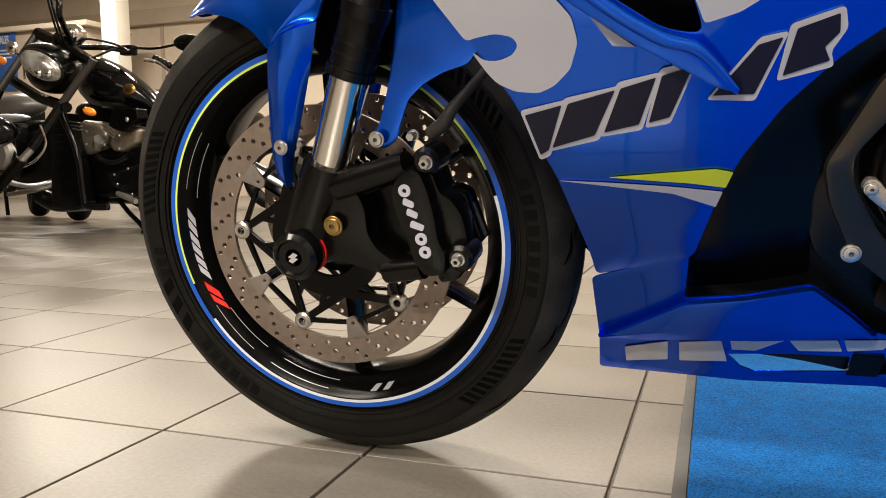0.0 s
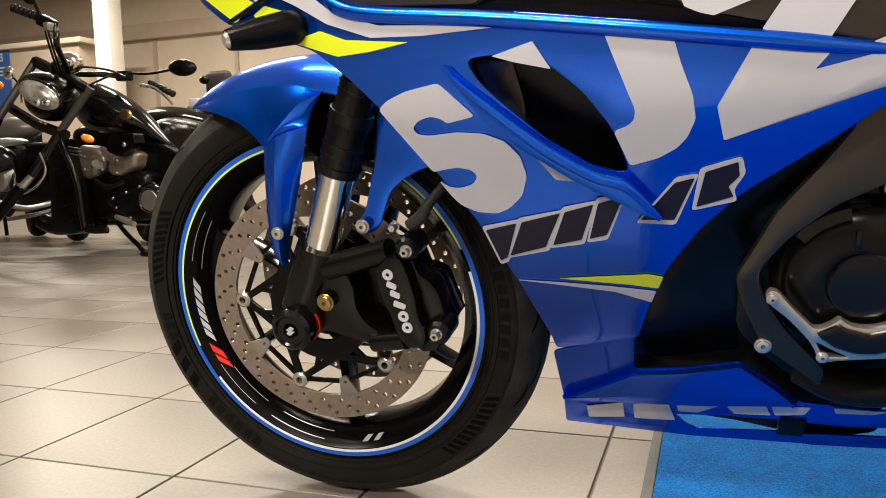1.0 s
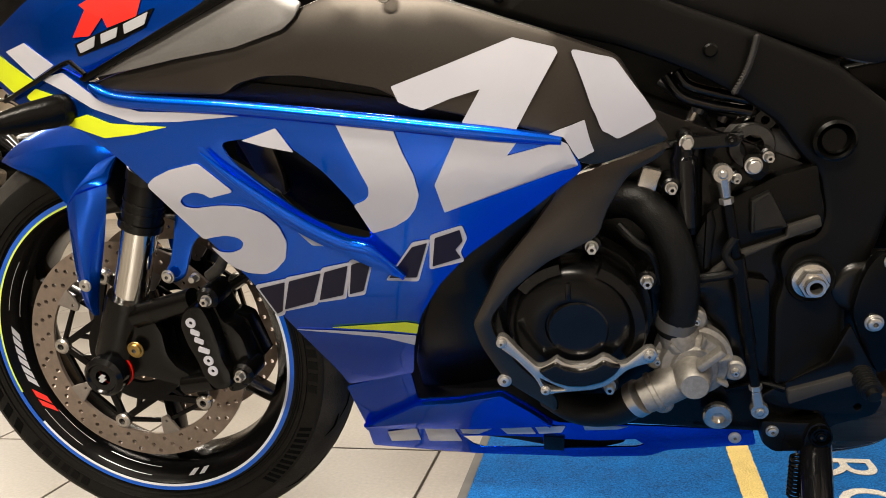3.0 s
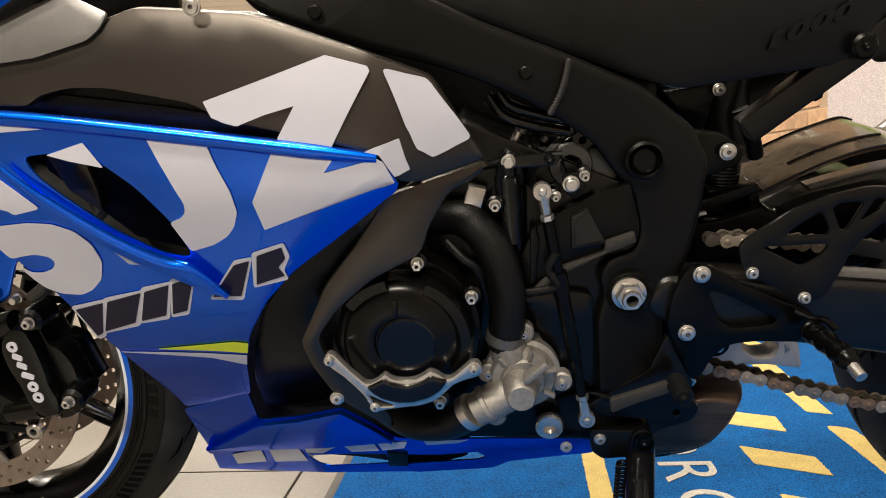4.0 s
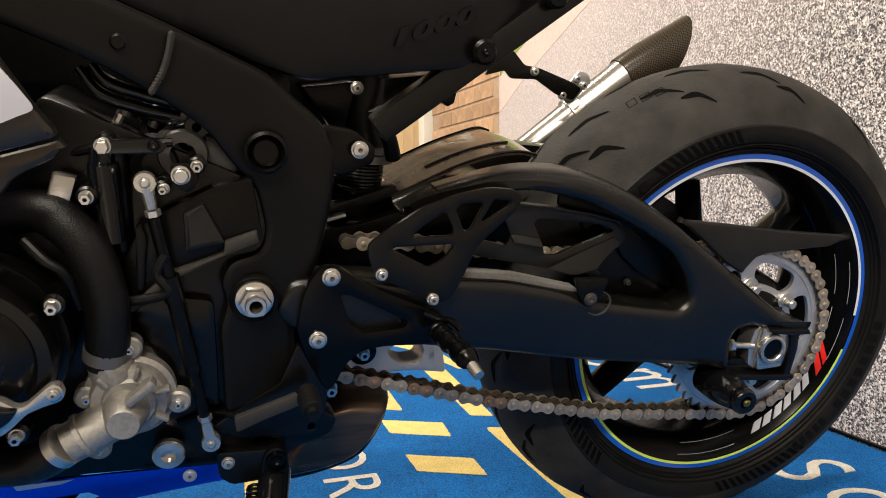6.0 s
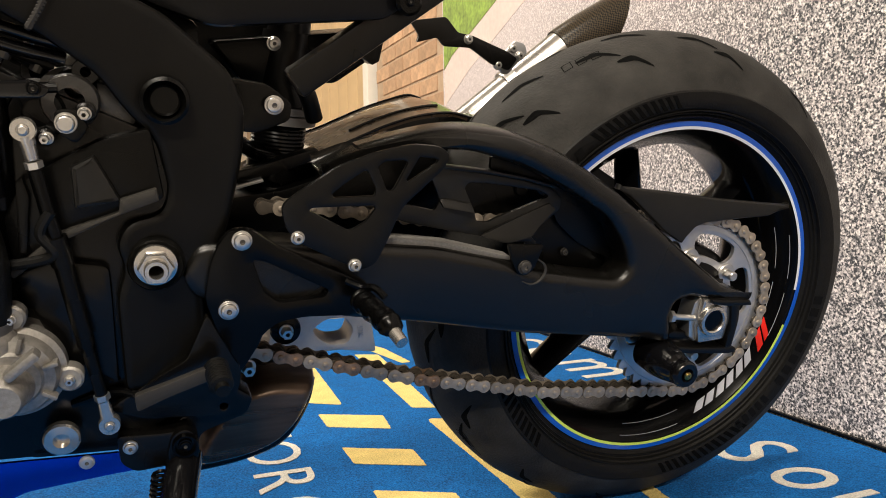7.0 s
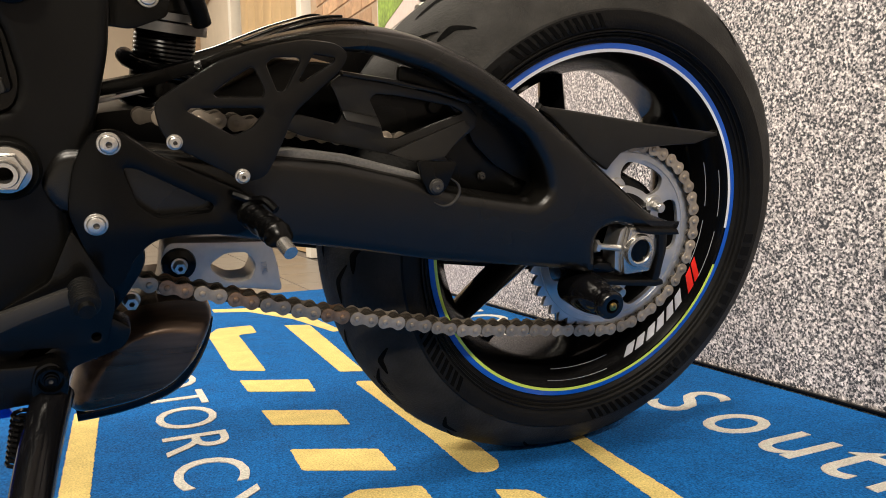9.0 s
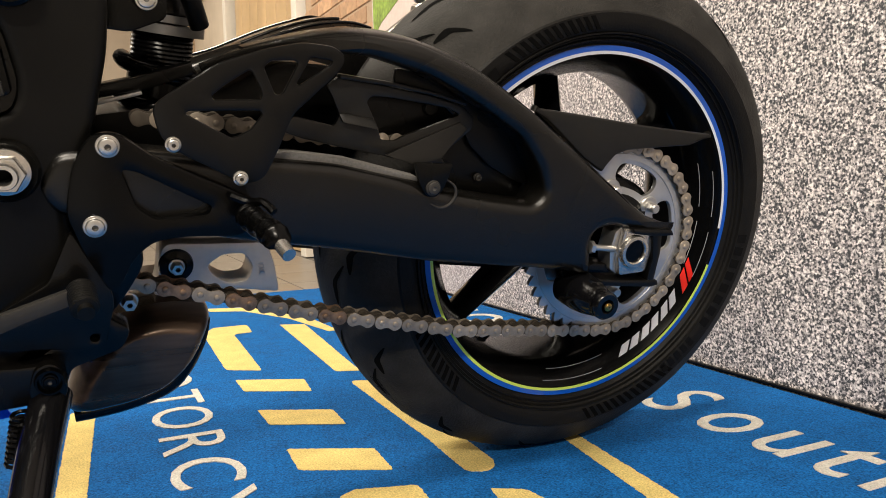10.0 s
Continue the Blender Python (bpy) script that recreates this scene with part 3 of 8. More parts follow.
def build_carpet():
    t = thing("carpet", "blue display carpet with yellow marks and white lettering", "carpet", (0, 0, 0))
    part("carpet_ground", box(1.525, 2.62, 0.012, (1.1755, 0.41, 0.003), 0.002), CARPET_BLUE, t, "short blue pile")
    part("border", box(0.016, 2.62, 0.008, (0.404, 0.41, 0.001), 0.002), EDGE_GREY, t, "grey rubber edging")
    Z = 0.0098
    rnd = random.Random(4)

    def mark(pts, material, name, r=0.006):
        ragged = []
        loop = rounded(pts, r)
        for (xa, ya), (xb, yb) in zip(loop, loop[1:] + loop[:1]):
            n = max(1, int(math.hypot(xb - xa, yb - ya) / 0.0035))
            for k in range(n):
                ragged.append((xa + (xb - xa) * k / n + rnd.uniform(-0.0009, 0.0009), ya + (yb - ya) * k / n + rnd.uniform(-0.0009, 0.0009)))
        bm = plate(ragged, 0, 0.0016, lip=0.0)
        # lay the x-z outline down on the floor
        bmesh.ops.transform(bm, matrix=Matrix(((1, 0, 0, 0), (0, 0, 1, 0), (0, -1, 0, Z), (0, 0, 0, 1))), verts=bm.verts)
        part(name, bm, material, t, "", smooth=False)
    # slanted dashes and strips of the badge
    mark([(1.122, 0.549), (1.24, 0.488), (1.23, 0.398), (1.121, 0.458)], CARPET_YELLOW, "yellow_dash")
    mark([(1.118, 0.329), (1.229, 0.269), (1.225, 0.184), (1.118, 0.241)], CARPET_YELLOW, "yellow_dash")
    mark([(1.115, 0.12), (1.225, 0.061), (1.219, -0.026), (1.11, 0.032)], CARPET_YELLOW, "yellow_dash")
    mark([(1.129, -0.076), (1.154, -0.063), (1.227, -0.087), (1.218, -0.165), (1.136, -0.137)], CARPET_YELLOW, "yellow_dash")
    mark([(1.133, 1.049), (1.168, 1.131), (1.257, 1.131), (1.249, 1.018), (1.202, 1.014), (1.184, 0.598), (1.12, 0.641)], CARPET_YELLOW, "yellow_hook", 0.012)
    mark([(1.334, 1.081), (1.394, 1.052), (1.355, 0.495), (1.311, 0.516)], CARPET_YELLOW, "yellow_strip")
    mark([(1.311, 0.432), (1.354, 0.411), (1.358, 0.102), (1.348, -0.065), (1.329, -0.091), (1.299, -0.079), (1.307, 0.072)], CARPET_YELLOW, "yellow_strip", 0.02)
    mark([(1.478, -0.026), (1.503, -0.029), (1.467, -0.351), (1.432, -0.339)], CARPET_YELLOW, "yellow_border")
    mark([(1.203, 1.47), (1.337, 1.417), (1.433, 1.125), (1.446, 0.927), (1.421, 0.925), (1.379, 1.161), (1.293, 1.362), (1.202, 1.41)], CARPET_YELLOW, "yellow_border")
    mark([(0.838, 0.468), (0.877, 0.475), (0.858, 0.04), (0.823, 0.059)], CARPET_YELLOW, "yellow_border")
    mark([(1.299, -0.139), (1.335, -0.162), (1.348, -0.236), (1.287, -0.203)], CARPET_YELLOW, "yellow_strip")
    def letter(ch, size, x, y, wide, name):
        """One woven letter, read towards -y, centred at (x, y)."""
        ob = flat_text(ch, size, CARPET_WHITE, t, Matrix(), name, 0.0032)
        xs = [v.co.x for v in ob.data.vertices]
        shift = Matrix.Translation((-(min(xs) + max(xs)) / 2, 0, 0))
        ob.matrix_local = Matrix.Translation((x, y, Z - 0.0012)) @ Matrix.Rotation(radians(-90), 4, "Z") @ Matrix.Diagonal((wide, 1, 1, 1)) @ shift

    for ch, y in (("M", 0.78), ("O", 0.61), ("T", 0.474), ("O", 0.352), ("R", 0.212), ("C", 0.088), ("Y", -0.034)):
        letter(ch, 0.134, 0.957, y, 1.24, "letter")
    letter("S", 0.205, 1.683, 0.026, 0.86, "letter")
    for ch, y, wide in (("o", -0.097, 0.74), ("u", -0.202, 0.77), ("t", -0.285, 0.78), ("h", -0.375, 0.78)):
        letter(ch, 0.225, 1.680, y, wide, "letter")
    for ch, y, wide in (("c", 1.03, 1.0), ("o", 0.875, 1.0), ("m", 0.665, 1.0)):
        letter(ch, 0.27, 1.765, y, wide, "letter")


build_carpet()


def build_sports_motorcycle():
    LEAN = 13.0
    bike = thing("sports_motorcycle", "blue and black sports motorcycle leaning on its side stand", "motorcycle", m=pose(0, 0, 0.003, LEAN, 0, 0))

    # ---------- wheels ----------
    FRONT, REAR = Vector((-0.004, -0.004, 0.3035)), Vector((1.445, 0.010, 0.334))

    def ring_arc(r0, r1, y, a0, a1, segs=48):
        return lathe([(r0, y), (r0, y - 0.0006), (r1, y - 0.0006), (r1, y)], segs, closed=True, a0=radians(a0), a1=radians(a1))

    def crown(R, half, drop, u):
        """The tread's radius at u, from -1 to 1 across the tyre."""
        return R - drop * (1 - math.sqrt(1 - 0.90 * u * u)) / (1 - math.sqrt(0.10))

    def tread_profile(R, half, drop):
        return [(crown(R, half, drop, u), u * half * 0.97) for u in np.linspace(-1, 1, 21)]

    def sidewall_profile(R, half, drop, bead):
        edge = R - drop
        return [(edge, half * 0.97), (edge - 0.002, half * 0.998), (edge - 0.010, half), (edge - 0.022, half * 0.985), (bead + 0.012, half * 0.92), (bead + 0.003, half * 0.85), (bead, half * 0.80)]

    def rim_profile(R, half):
        return [(R, -half), (R - 0.006, -half - 0.003), (R - 0.016, -half - 0.002), (R - 0.020, -half + 0.003), (R - 0.037, -half * 0.62), (R - 0.040, -half * 0.45), (R - 0.040, half * 0.45), (R - 0.037, half * 0.62), (R - 0.020, half - 0.003),
                (R - 0.016, half + 0.002), (R - 0.006, half + 0.003), (R, half), (R - 0.010, half * 0.7), (R - 0.026, half * 0.3), (R - 0.026, -half * 0.3), (R - 0.010, -half * 0.7)]

    def spoke(a, r0, r1, w0, w1, d0, d1, fork=0.0):
        """A tapering spoke of a cast wheel, split towards the rim when fork is given."""
        bm = bmesh.new()
        for s in ((-1, 1) if fork else (0,)):
            rows = []
            for k in range(6):
                u = k / 5
                r, w, d = r0 + (r1 - r0) * u, w0 + (w1 - w0) * u ** 0.7, d0 + (d1 - d0) * u
                c = Vector((r, 0, s * fork * u ** 1.3))
                rows.append([bm.verts.new(c + Vector((0, d * math.cos(b), w * math.sin(b)))) for b in np.linspace(0, 2 * math.pi, 10, endpoint=False)])
            for p, q in zip(rows, rows[1:]):
                for j in range(10):
                    bm.faces.new((p[j], p[(j + 1) % 10], q[(j + 1) % 10], q[j]))
        bmesh.ops.rotate(bm, verts=bm.verts, cent=(0, 0, 0), matrix=Matrix.Rotation(-radians(a), 3, "Y"))
        return bm

    def wheel(name, at, R, half, tyre_half, drop, spokes, label, rim):
        """A cast wheel with its tyre; rim sets the radius of the tape, which the flange and the barrel follow."""
        k = rim / 0.2224
        w = part(name, lathe(rim_profile(0.234 * k, half), 96, closed=True), RIM_BLACK, bike, label, angle=40)
        w.location = at
        part("tyre", lathe(tread_profile(R, tyre_half, drop), 144), RUBBER_WORN, w, "black sports tyre with worn tread", angle=50)
        for s in (-1, 1):
            part("tyre_wall", lathe([(r, s * y) for r, y in sidewall_profile(R, tyre_half, drop, 0.229 * k)], 144), RUBBER, w, "black tyre wall", angle=50)
        part("hub", lathe([(0.02, -half * 0.9), (0.045, -half * 0.85), (0.05, -half * 0.5), (0.042, 0), (0.05, half * 0.5), (0.045, half * 0.85), (0.02, half * 0.9)], 40, closed=True), BLACK_GLOSS, w)
        for a, fork in spokes:
            part("spoke", spoke(a, 0.040, 0.200 * k, 0.0125, 0.0072, half * 0.45, half * 0.36, fork), BLACK_GLOSS, w)
        part("rim_tape", ring_arc(rim + 0.0001, rim + 0.0064, -half - 0.003, 0, 360, 128), TAPE_BLUE, w, "blue rim tape")
        return w

    F_RIM, R_RIM = 0.2190, 0.2180
    front = wheel("front_wheel", FRONT, 0.2995, 0.050, 0.057, 0.031, [(-30 + 60 * k, 0.0) for k in range(6)], "gloss black cast front wheel with striped rim tape", F_RIM)
    front.rotation_euler = (radians(-2.2), 0, 0)
    part("rim_tape", ring_arc(F_RIM - 0.0026, F_RIM, -0.0532, 22, 198, 96), TAPE_LIME, front, "lime rim tape")
    part("rim_tape", ring_arc(F_RIM - 0.0036, F_RIM, -0.0532, 212, 374, 96), TAPE_WHITE, front, "white rim tape")
    rear = wheel("rear_wheel", REAR, 0.328, 0.076, 0.095, 0.065, [(42 + 60 * k, 0.0) for k in range(6)], "gloss black cast rear wheel with striped rim tape", R_RIM)
    part("rim_tape", ring_arc(R_RIM - 0.0036, R_RIM, -0.0792, -2, 170, 96), TAPE_WHITE, rear, "white rim tape")
    part("rim_tape", ring_arc(R_RIM - 0.0036, R_RIM, -0.0792, 178, 344, 96), TAPE_LIME, rear, "lime rim tape")

    # decals on the rims, as plain bars
    def rim_bars(w, half, u0, u1, bars, material, skew=6.0):
        """Patches on the slope between the tape and the barrel; u runs from 0 at the tape to 1 at the barrel."""
        def at_u(u, lift):
            return ((F_RIM if w is front else R_RIM) - 0.0084 - 0.017 * u - lift * 0.8, -half + 0.003 + (half * 0.38 - 0.003) * u - lift * 0.6)
        for a0, a1 in bars:
            bm = lathe([at_u(u0, 0.0002), at_u(u0, 0.0010), at_u(u1, 0.0010), at_u(u1, 0.0002)], max(2, int(abs(a1 - a0) / 2)), closed=True, a0=radians(a0), a1=radians(a1))
            for v in bm.verts:
                v.co = Matrix.Rotation((math.hypot(v.co.x, v.co.z) - 0.207) * skew, 3, "Y") @ v.co
            part("rim_decal", bm, material, w)
    for half, w, at in ((0.076, rear, -66), (0.050, front, 171)):
        step = 11.2 if w is rear else 8.5
        for k in range(3):
            a = at + step * k
            rim_bars(w, half, 0.16, 0.54, [(a, a + step * 0.34), (a + step * 0.48, a + step * 0.82)], WHITE_DECAL, 12)
        a = at + step * 3 + 2
        rim_bars(w, half, 0.10, 0.60, [(a + 1, a + 4.6), (a + 6.0, a + 9.0)], RED, 12)
    for u0, u1 in ((0.08, 0.10), (0.66, 0.68)):
        rim_bars(rear, 0.076, u0, u1, [(-22, -4), (2, 20), (-100, -74)], SILVER_DECAL)
        rim_bars(front, 0.050, u0, u1, [(209, 230), (238, 262), (142, 164)], SILVER_DECAL)
    rim_bars(front, 0.050, 0.16, 0.56, [(-82, -79.5), (-77, -74.5)], SILVER_DECAL)
    part("valve", tube([(0.198 * math.cos(radians(238)), -0.01, 0.198 * math.sin(radians(238))), (0.168 * math.cos(radians(238)), -0.02, 0.168 * math.sin(radians(238)))], 0.0055, 10, n=2), BLACK_PLASTIC, rear, "black tyre valve")

    # ribs moulded into the tyre walls
    def shoulder_marks(w, edge, half, spans):
        for a0, a1, n in spans:
            for k in range(n):
                a = radians(a0 + (a1 - a0) * k / n)
                d = radians(abs(a1 - a0) / n * 0.55)
                bm = lathe([(edge - 0.020, half * -0.985), (edge - 0.020, -half * 0.985 - 0.0012), (edge - 0.004, -half - 0.0004), (edge - 0.004, -half * 0.99)], 2, closed=True, a0=a, a1=a + d)
                for v in bm.verts:
                    q = math.hypot(v.co.x, v.co.z)
                    turn = Matrix.Rotation(-(q - edge) * 2.2, 3, "Y")
                    v.co = turn @ v.co
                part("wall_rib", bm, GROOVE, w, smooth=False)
    shoulder_marks(front, 0.2685, 0.057, [(150, 176, 11), (196, 214, 3), (-50, -24, 11), (32, 58, 11)])
    shoulder_marks(rear, 0.263, 0.095, [(100, 128, 12), (-84, -50, 13), (205, 228, 9)])

    # moulded rings round the tyre walls
    for w, edge, half, bead in ((front, 0.2685, 0.057, 0.2255), (rear, 0.263, 0.095, 0.2245)):
        for r, y in ((edge - 0.0245, 0.982), (bead + 0.0105, 0.915), (bead + 0.0065, 0.885)):
            yy = -half * y
            part("wall_ring", lathe([(r - 0.0012, yy + 0.002), (r - 0.0005, yy - 0.0013), (r + 0.0005, yy - 0.0013), (r + 0.0012, yy + 0.002)], 120), RUBBER, w)

    # embossed lettering on the tyre walls, as plain bars
    def wall_bars(w, edge, half, spans):
        for a0, a1 in spans:
            bm = lathe([(edge - 0.022, -half * 0.98), (edge - 0.022, -half * 0.98 - 0.0012), (edge - 0.009, -half - 0.0008), (edge - 0.009, -half * 0.99)], 3, closed=True, a0=radians(a0), a1=radians(a1))
            part("wall_mark", bm, EMBOSS, w, smooth=False)
    wall_bars(rear, 0.263, 0.095, [(-6 - 4.2 * k, -3.2 - 4.2 * k) for k in range(8)] + [(-43 - 3 * k, -41 - 3 * k) for k in range(5)] + [(130 + 4 * k, 132.5 + 4 * k) for k in range(6)])
    wall_bars(front, 0.2685, 0.057, [(216 + 4 * k, 218.6 + 4 * k) for k in range(6)] + [(-14 + 4 * k, -11.5 + 4 * k) for k in range(8)] + [(184 + 3.4 * k, 186.2 + 3.4 * k) for k in range(3)])

    # tread grooves: wavy slanting dark strips laid on in place of cut depth
    def grooves(w, R, half, drop, n, phase):
        def surf(a, u, lift=0.0006):
            r = crown(R, half, drop, u) + lift
            return Vector((r * math.cos(a), u * half * 0.97, r * math.sin(a)))
        for k in range(n):
            base = 2 * math.pi * k / n + phase
            for s in (-1, 1):
                for off, u0, rise, length in ((0.0, 0.16, 0.14, 0.17), (0.16, 0.42, 0.17, 0.16), (0.03, 0.66, 0.15, 0.13)):
                    bm = bmesh.new()
                    prev = None
                    for j in range(11):
                        q = j / 10
                        u = s * (u0 + rise * (0.10 * q if q < 0.55 else 0.055 + (q - 0.55) * 2.1))
                        a = base + off - length * q + (math.pi / n if s > 0 else 0)
                        wd = 0.034 * (0.08 + math.sin(math.pi * (0.04 + 0.92 * q)) ** 0.8)
                        p, r = bm.verts.new(surf(a, u - wd)), bm.verts.new(surf(a, u + wd))
                        if prev:
                            bm.faces.new((prev[0], prev[1], r, p))
                        prev = (p, r)
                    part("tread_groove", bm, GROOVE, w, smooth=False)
    def tread_marks(w, R, half, drop, n, phase):
        """Rows of three small block outlines, dark strips laid on the tread."""
        for k in range(n):
            for j in range(3):
                bm = bmesh.new()
                a0, u0 = 2 * math.pi * k / n + phase - 0.058 * j, -0.46 - 0.02 * j
                rim = []
                for da, du in ((0, 0), (-0.042, 0), (-0.052, 0.12), (-0.010, 0.12)):
                    for inner in (0.0, 0.16):
                        a = a0 + da + (-0.026 - da) * inner
                        u = u0 + du + (0.06 - du) * inner
                        r = crown(R, half, drop, u) + 0.0005
                        rim.append(bm.verts.new((r * math.cos(a), u * half * 0.97, r * math.sin(a))))
                for q in range(4):
                    a, b = 2 * q, (2 * q + 2) % 8
                    bm.faces.new((rim[a], rim[b], rim[b + 1], rim[a + 1]))
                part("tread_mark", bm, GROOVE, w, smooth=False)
    tread_marks(rear, 0.328, 0.095, 0.065, 7, 0.32)
    grooves(rear, 0.328, 0.095, 0.065, 14, 0.1)
    grooves(front, 0.2995, 0.057, 0.031, 16, 0.0)

    # brake discs
    def brake_disc(y, sign):
        holes = []
        for k in range(30):
            a = 2 * math.pi * k / 30
            for r, da in ((0.1345, 0.0), (0.1445, 0.07), (0.1535, 0.135)):
                holes.append(circle(r * math.cos(a + da), r * math.sin(a + da), 0.0033, 8))
        ringo = circle(0, 0, 0.160, 120)
        holes.append(circle(0, 0, 0.1265, 96))
        d = part("brake_disc", plate(ringo, y, 0.005, holes, lip=0), DISC, front, "drilled steel brake disc", angle=30)
        def arm(h, q, wide, back=0.0):
            u = (q - h).normalized()
            v = Vector((-u.y, u.x)) * wide
            part("carrier_arm", plate([tuple(h - v), tuple(q - v * 0.8), tuple(q + v * 0.8), tuple(h + v)], y + (0.001 + back) * sign, 0.006, lip=0.0008), ANODISED, front)
        for k in range(5):
            a = radians(175 + 72 * k)
            lobe = Vector((0.1150 * math.cos(a), 0.1150 * math.sin(a)))
            for s in (-1, 1):
                arm(Vector((0.070 * math.cos(a + s * 0.60), 0.070 * math.sin(a + s * 0.60))), lobe, 0.0056)
                arm(Vector((0.070 * math.cos(a + s * 0.22), 0.070 * math.sin(a + s * 0.22))), lobe.lerp(Vector((0.070 * math.cos(a + s * 0.60), 0.070 * math.sin(a + s * 0.60))), 0.42), 0.0034, 0.001)
            for s in (-1, 1):
                b = a + s * radians(36)
                arm(lobe, Vector((0.1075 * math.cos(b - s * 0.06), 0.1075 * math.sin(b - s * 0.06))), 0.0030)
        part("disc_carrier", plate(circle(0, 0, 0.073, 48), y + 0.0005 * sign, 0.007, [circle(0, 0, 0.046, 32)], lip=0.001), ANODISED, front, "black anodised disc carrier")
        for k in range(5):
            a = radians(175 + 72 * k)
            c = (0.1150 * math.cos(a), 0, 0.1150 * math.sin(a))
            part("bobbin", lathe([(0.0048, y + 0.006), (0.0048, y - 0.0035), (0.0085, y - 0.0035), (0.0112, y - 0.0015), (0.0112, y + 0.006)], 20, at=c), ALU, front, "silver disc bobbin")
            a += radians(36)
            t0 = [(0.128 * math.cos(a - 0.11), 0.128 * math.sin(a - 0.11)), (0.128 * math.cos(a + 0.11), 0.128 * math.sin(a + 0.11)), (0.099 * math.cos(a + 0.04), 0.099 * math.sin(a + 0.04)), (0.101 * math.cos(a - 0.07), 0.101 * math.sin(a - 0.07))]
            part("disc_tab", plate(rounded(t0, 0.003), y - 0.001, 0.004, [circle(0.108 * math.cos(a), 0.108 * math.sin(a), 0.0022, 8)], lip=0.0006), TAB_STEEL, front, "grey steel disc tab")
    brake_disc(-0.062, 1)
    brake_disc(0.064, -1)

    # ---------- front fork and brake ----------
    def at3(p, y):
        return Vector((p[0], y, p[1]))

    fork_low, fork_mid, fork_top = Vector((0.007, -0.107, 0.34)), Vector((0.037, -0.107, 0.405)), Vector((0.0745, -0.107, 0.5))
    way = (fork_top - fork_low).normalized()
    fork = part("fork_leg", tube([fork_mid - way * 0.02, fork_top + way * 0.02], 0.0215, 28, n=1, smooth=False), CHROME, bike, "polished chrome fork tube")
    bm = tube([fork_low - way * 0.015, fork_mid, fork_mid + way * 0.004], [0.030, 0.029, 0.0285], 28, n=3, smooth=False)
    part("fork_bottom", bm, BLACK_PAINT, bike, "black fork bottom")
    outer = part("fork_outer", tube([fork_top, fork_top + way * 0.075, fork_top + way * 0.08, fork_top + way * 0.24], [0.0245, 0.0245, 0.0215, 0.0215], 28, n=1, smooth=False), BLACK_PAINT, bike, "black outer fork tube")
    for s0, s1, rr in ((0.0, 0.010, 0.0268), (0.022, 0.025, 0.0258), (0.034, 0.037, 0.0258), (0.062, 0.076, 0.0262), (0.098, 0.101, 0.0228), (0.108, 0.111, 0.0228)):
        part("fork_collar", tube([fork_top + way * s0, fork_top + way * s1], rr, 28, n=1, smooth=False), BLACK_PAINT, outer)
    off = Vector((0, 0.214, 0))
    part("fork_leg", tube([fork_low + off, fork_top + off + way * 0.2], 0.024, 20, n=1, smooth=False), ANODISED, bike, "black fork leg")
    # casting that carries axle and caliper
    foot = [(-0.026, 0.323), (-0.011, 0.332), (0.007, 0.39), (0.056, 0.398), (0.075, 0.381), (0.082, 0.362), (0.082, 0.334), (0.091, 0.317), (0.113, 0.301), (0.138, 0.304), (0.139, 0.288), (0.103, 0.284), (0.069, 0.294), (0.037, 0.302), (0.013, 0.293), (-0.014, 0.287), (-0.03, 0.299)]
    part("axle_casting", plate(rounded(foot, 0.006), -0.126, 0.035, lip=0.007), BLACK_PAINT, bike, "black axle casting")
    up0, up1 = Vector((0.049, -0.118, 0.385)), Vector((0.138, -0.128, 0.411))
    part("caliper_mount", tube([up0, up0.lerp(up1, 0.7), up1], [0.016, 0.0145, 0.0145], 18), BLACK_PAINT, bike, "round black caliper mount")
    part("caliper_mount", tube([Vector((0.098, -0.122, 0.29)), Vector((0.144, -0.128, 0.299))], 0.0125, 18, n=1, smooth=False), BLACK_PAINT, bike, "round black caliper mount")
    # dark plate added where the opening only looks dark
    part("caliper_gap_fill", plate(rounded([(0.074, 0.371), (0.103, 0.384), (0.118, 0.339), (0.126, 0.294), (0.1, 0.299), (0.076, 0.322)], 0.004), -0.095, 0.01, lip=0.002), ANODISED, bike, "dark plate filling the opening beside the caliper")
    cx, cz, cr = (0.001, 0.313, 0.027)
    bm = lathe([(0.010, -0.150), (0.018, -0.150), (0.020, -0.153), (cr * 0.82, -0.153), (cr, -0.148), (cr, -0.125), (cr * 0.9, -0.11), (0, -0.11)], 36, at=(cx, 0, cz))
    part("axle_nut", bm, BLACK_GLOSS, bike, "black axle slider")
    part("axle_ring", lathe([(cr * 0.9, -0.128), (cr * 0.95, -0.128), (cr * 0.95, -0.122), (cr * 0.9, -0.122)], 36, closed=True, at=(cx + 0.003, 0, cz)), RED, bike, "thin red ring")
    mark = [(cx - 0.006, cz + 0.001), (cx + 0.001, cz + 0.006), (cx + 0.006, cz + 0.0035), (cx + 0.002, cz), (cx + 0.006, cz - 0.001), (cx - 0.001, cz - 0.006), (cx - 0.006, cz - 0.0035), (cx - 0.002, cz)]
    part("axle_badge", plate(mark, -0.1515, 0.001, lip=0), SILVER_DECAL, bike, "small pale badge")
    rear_half = [(0.146, 0.415), (0.163, 0.405), (0.169, 0.381), (0.181, 0.374), (0.192, 0.357), (0.196, 0.33), (0.192, 0.303), (0.18, 0.283), (0.158, 0.279), (0.153, 0.313), (0.148, 0.351), (0.141, 0.388)]
    cal = part("brake_caliper", plate(rounded(rear_half, 0.008), -0.128, 0.055, lip=0.009), BLACK_PAINT, bike, "black radial brake caliper")
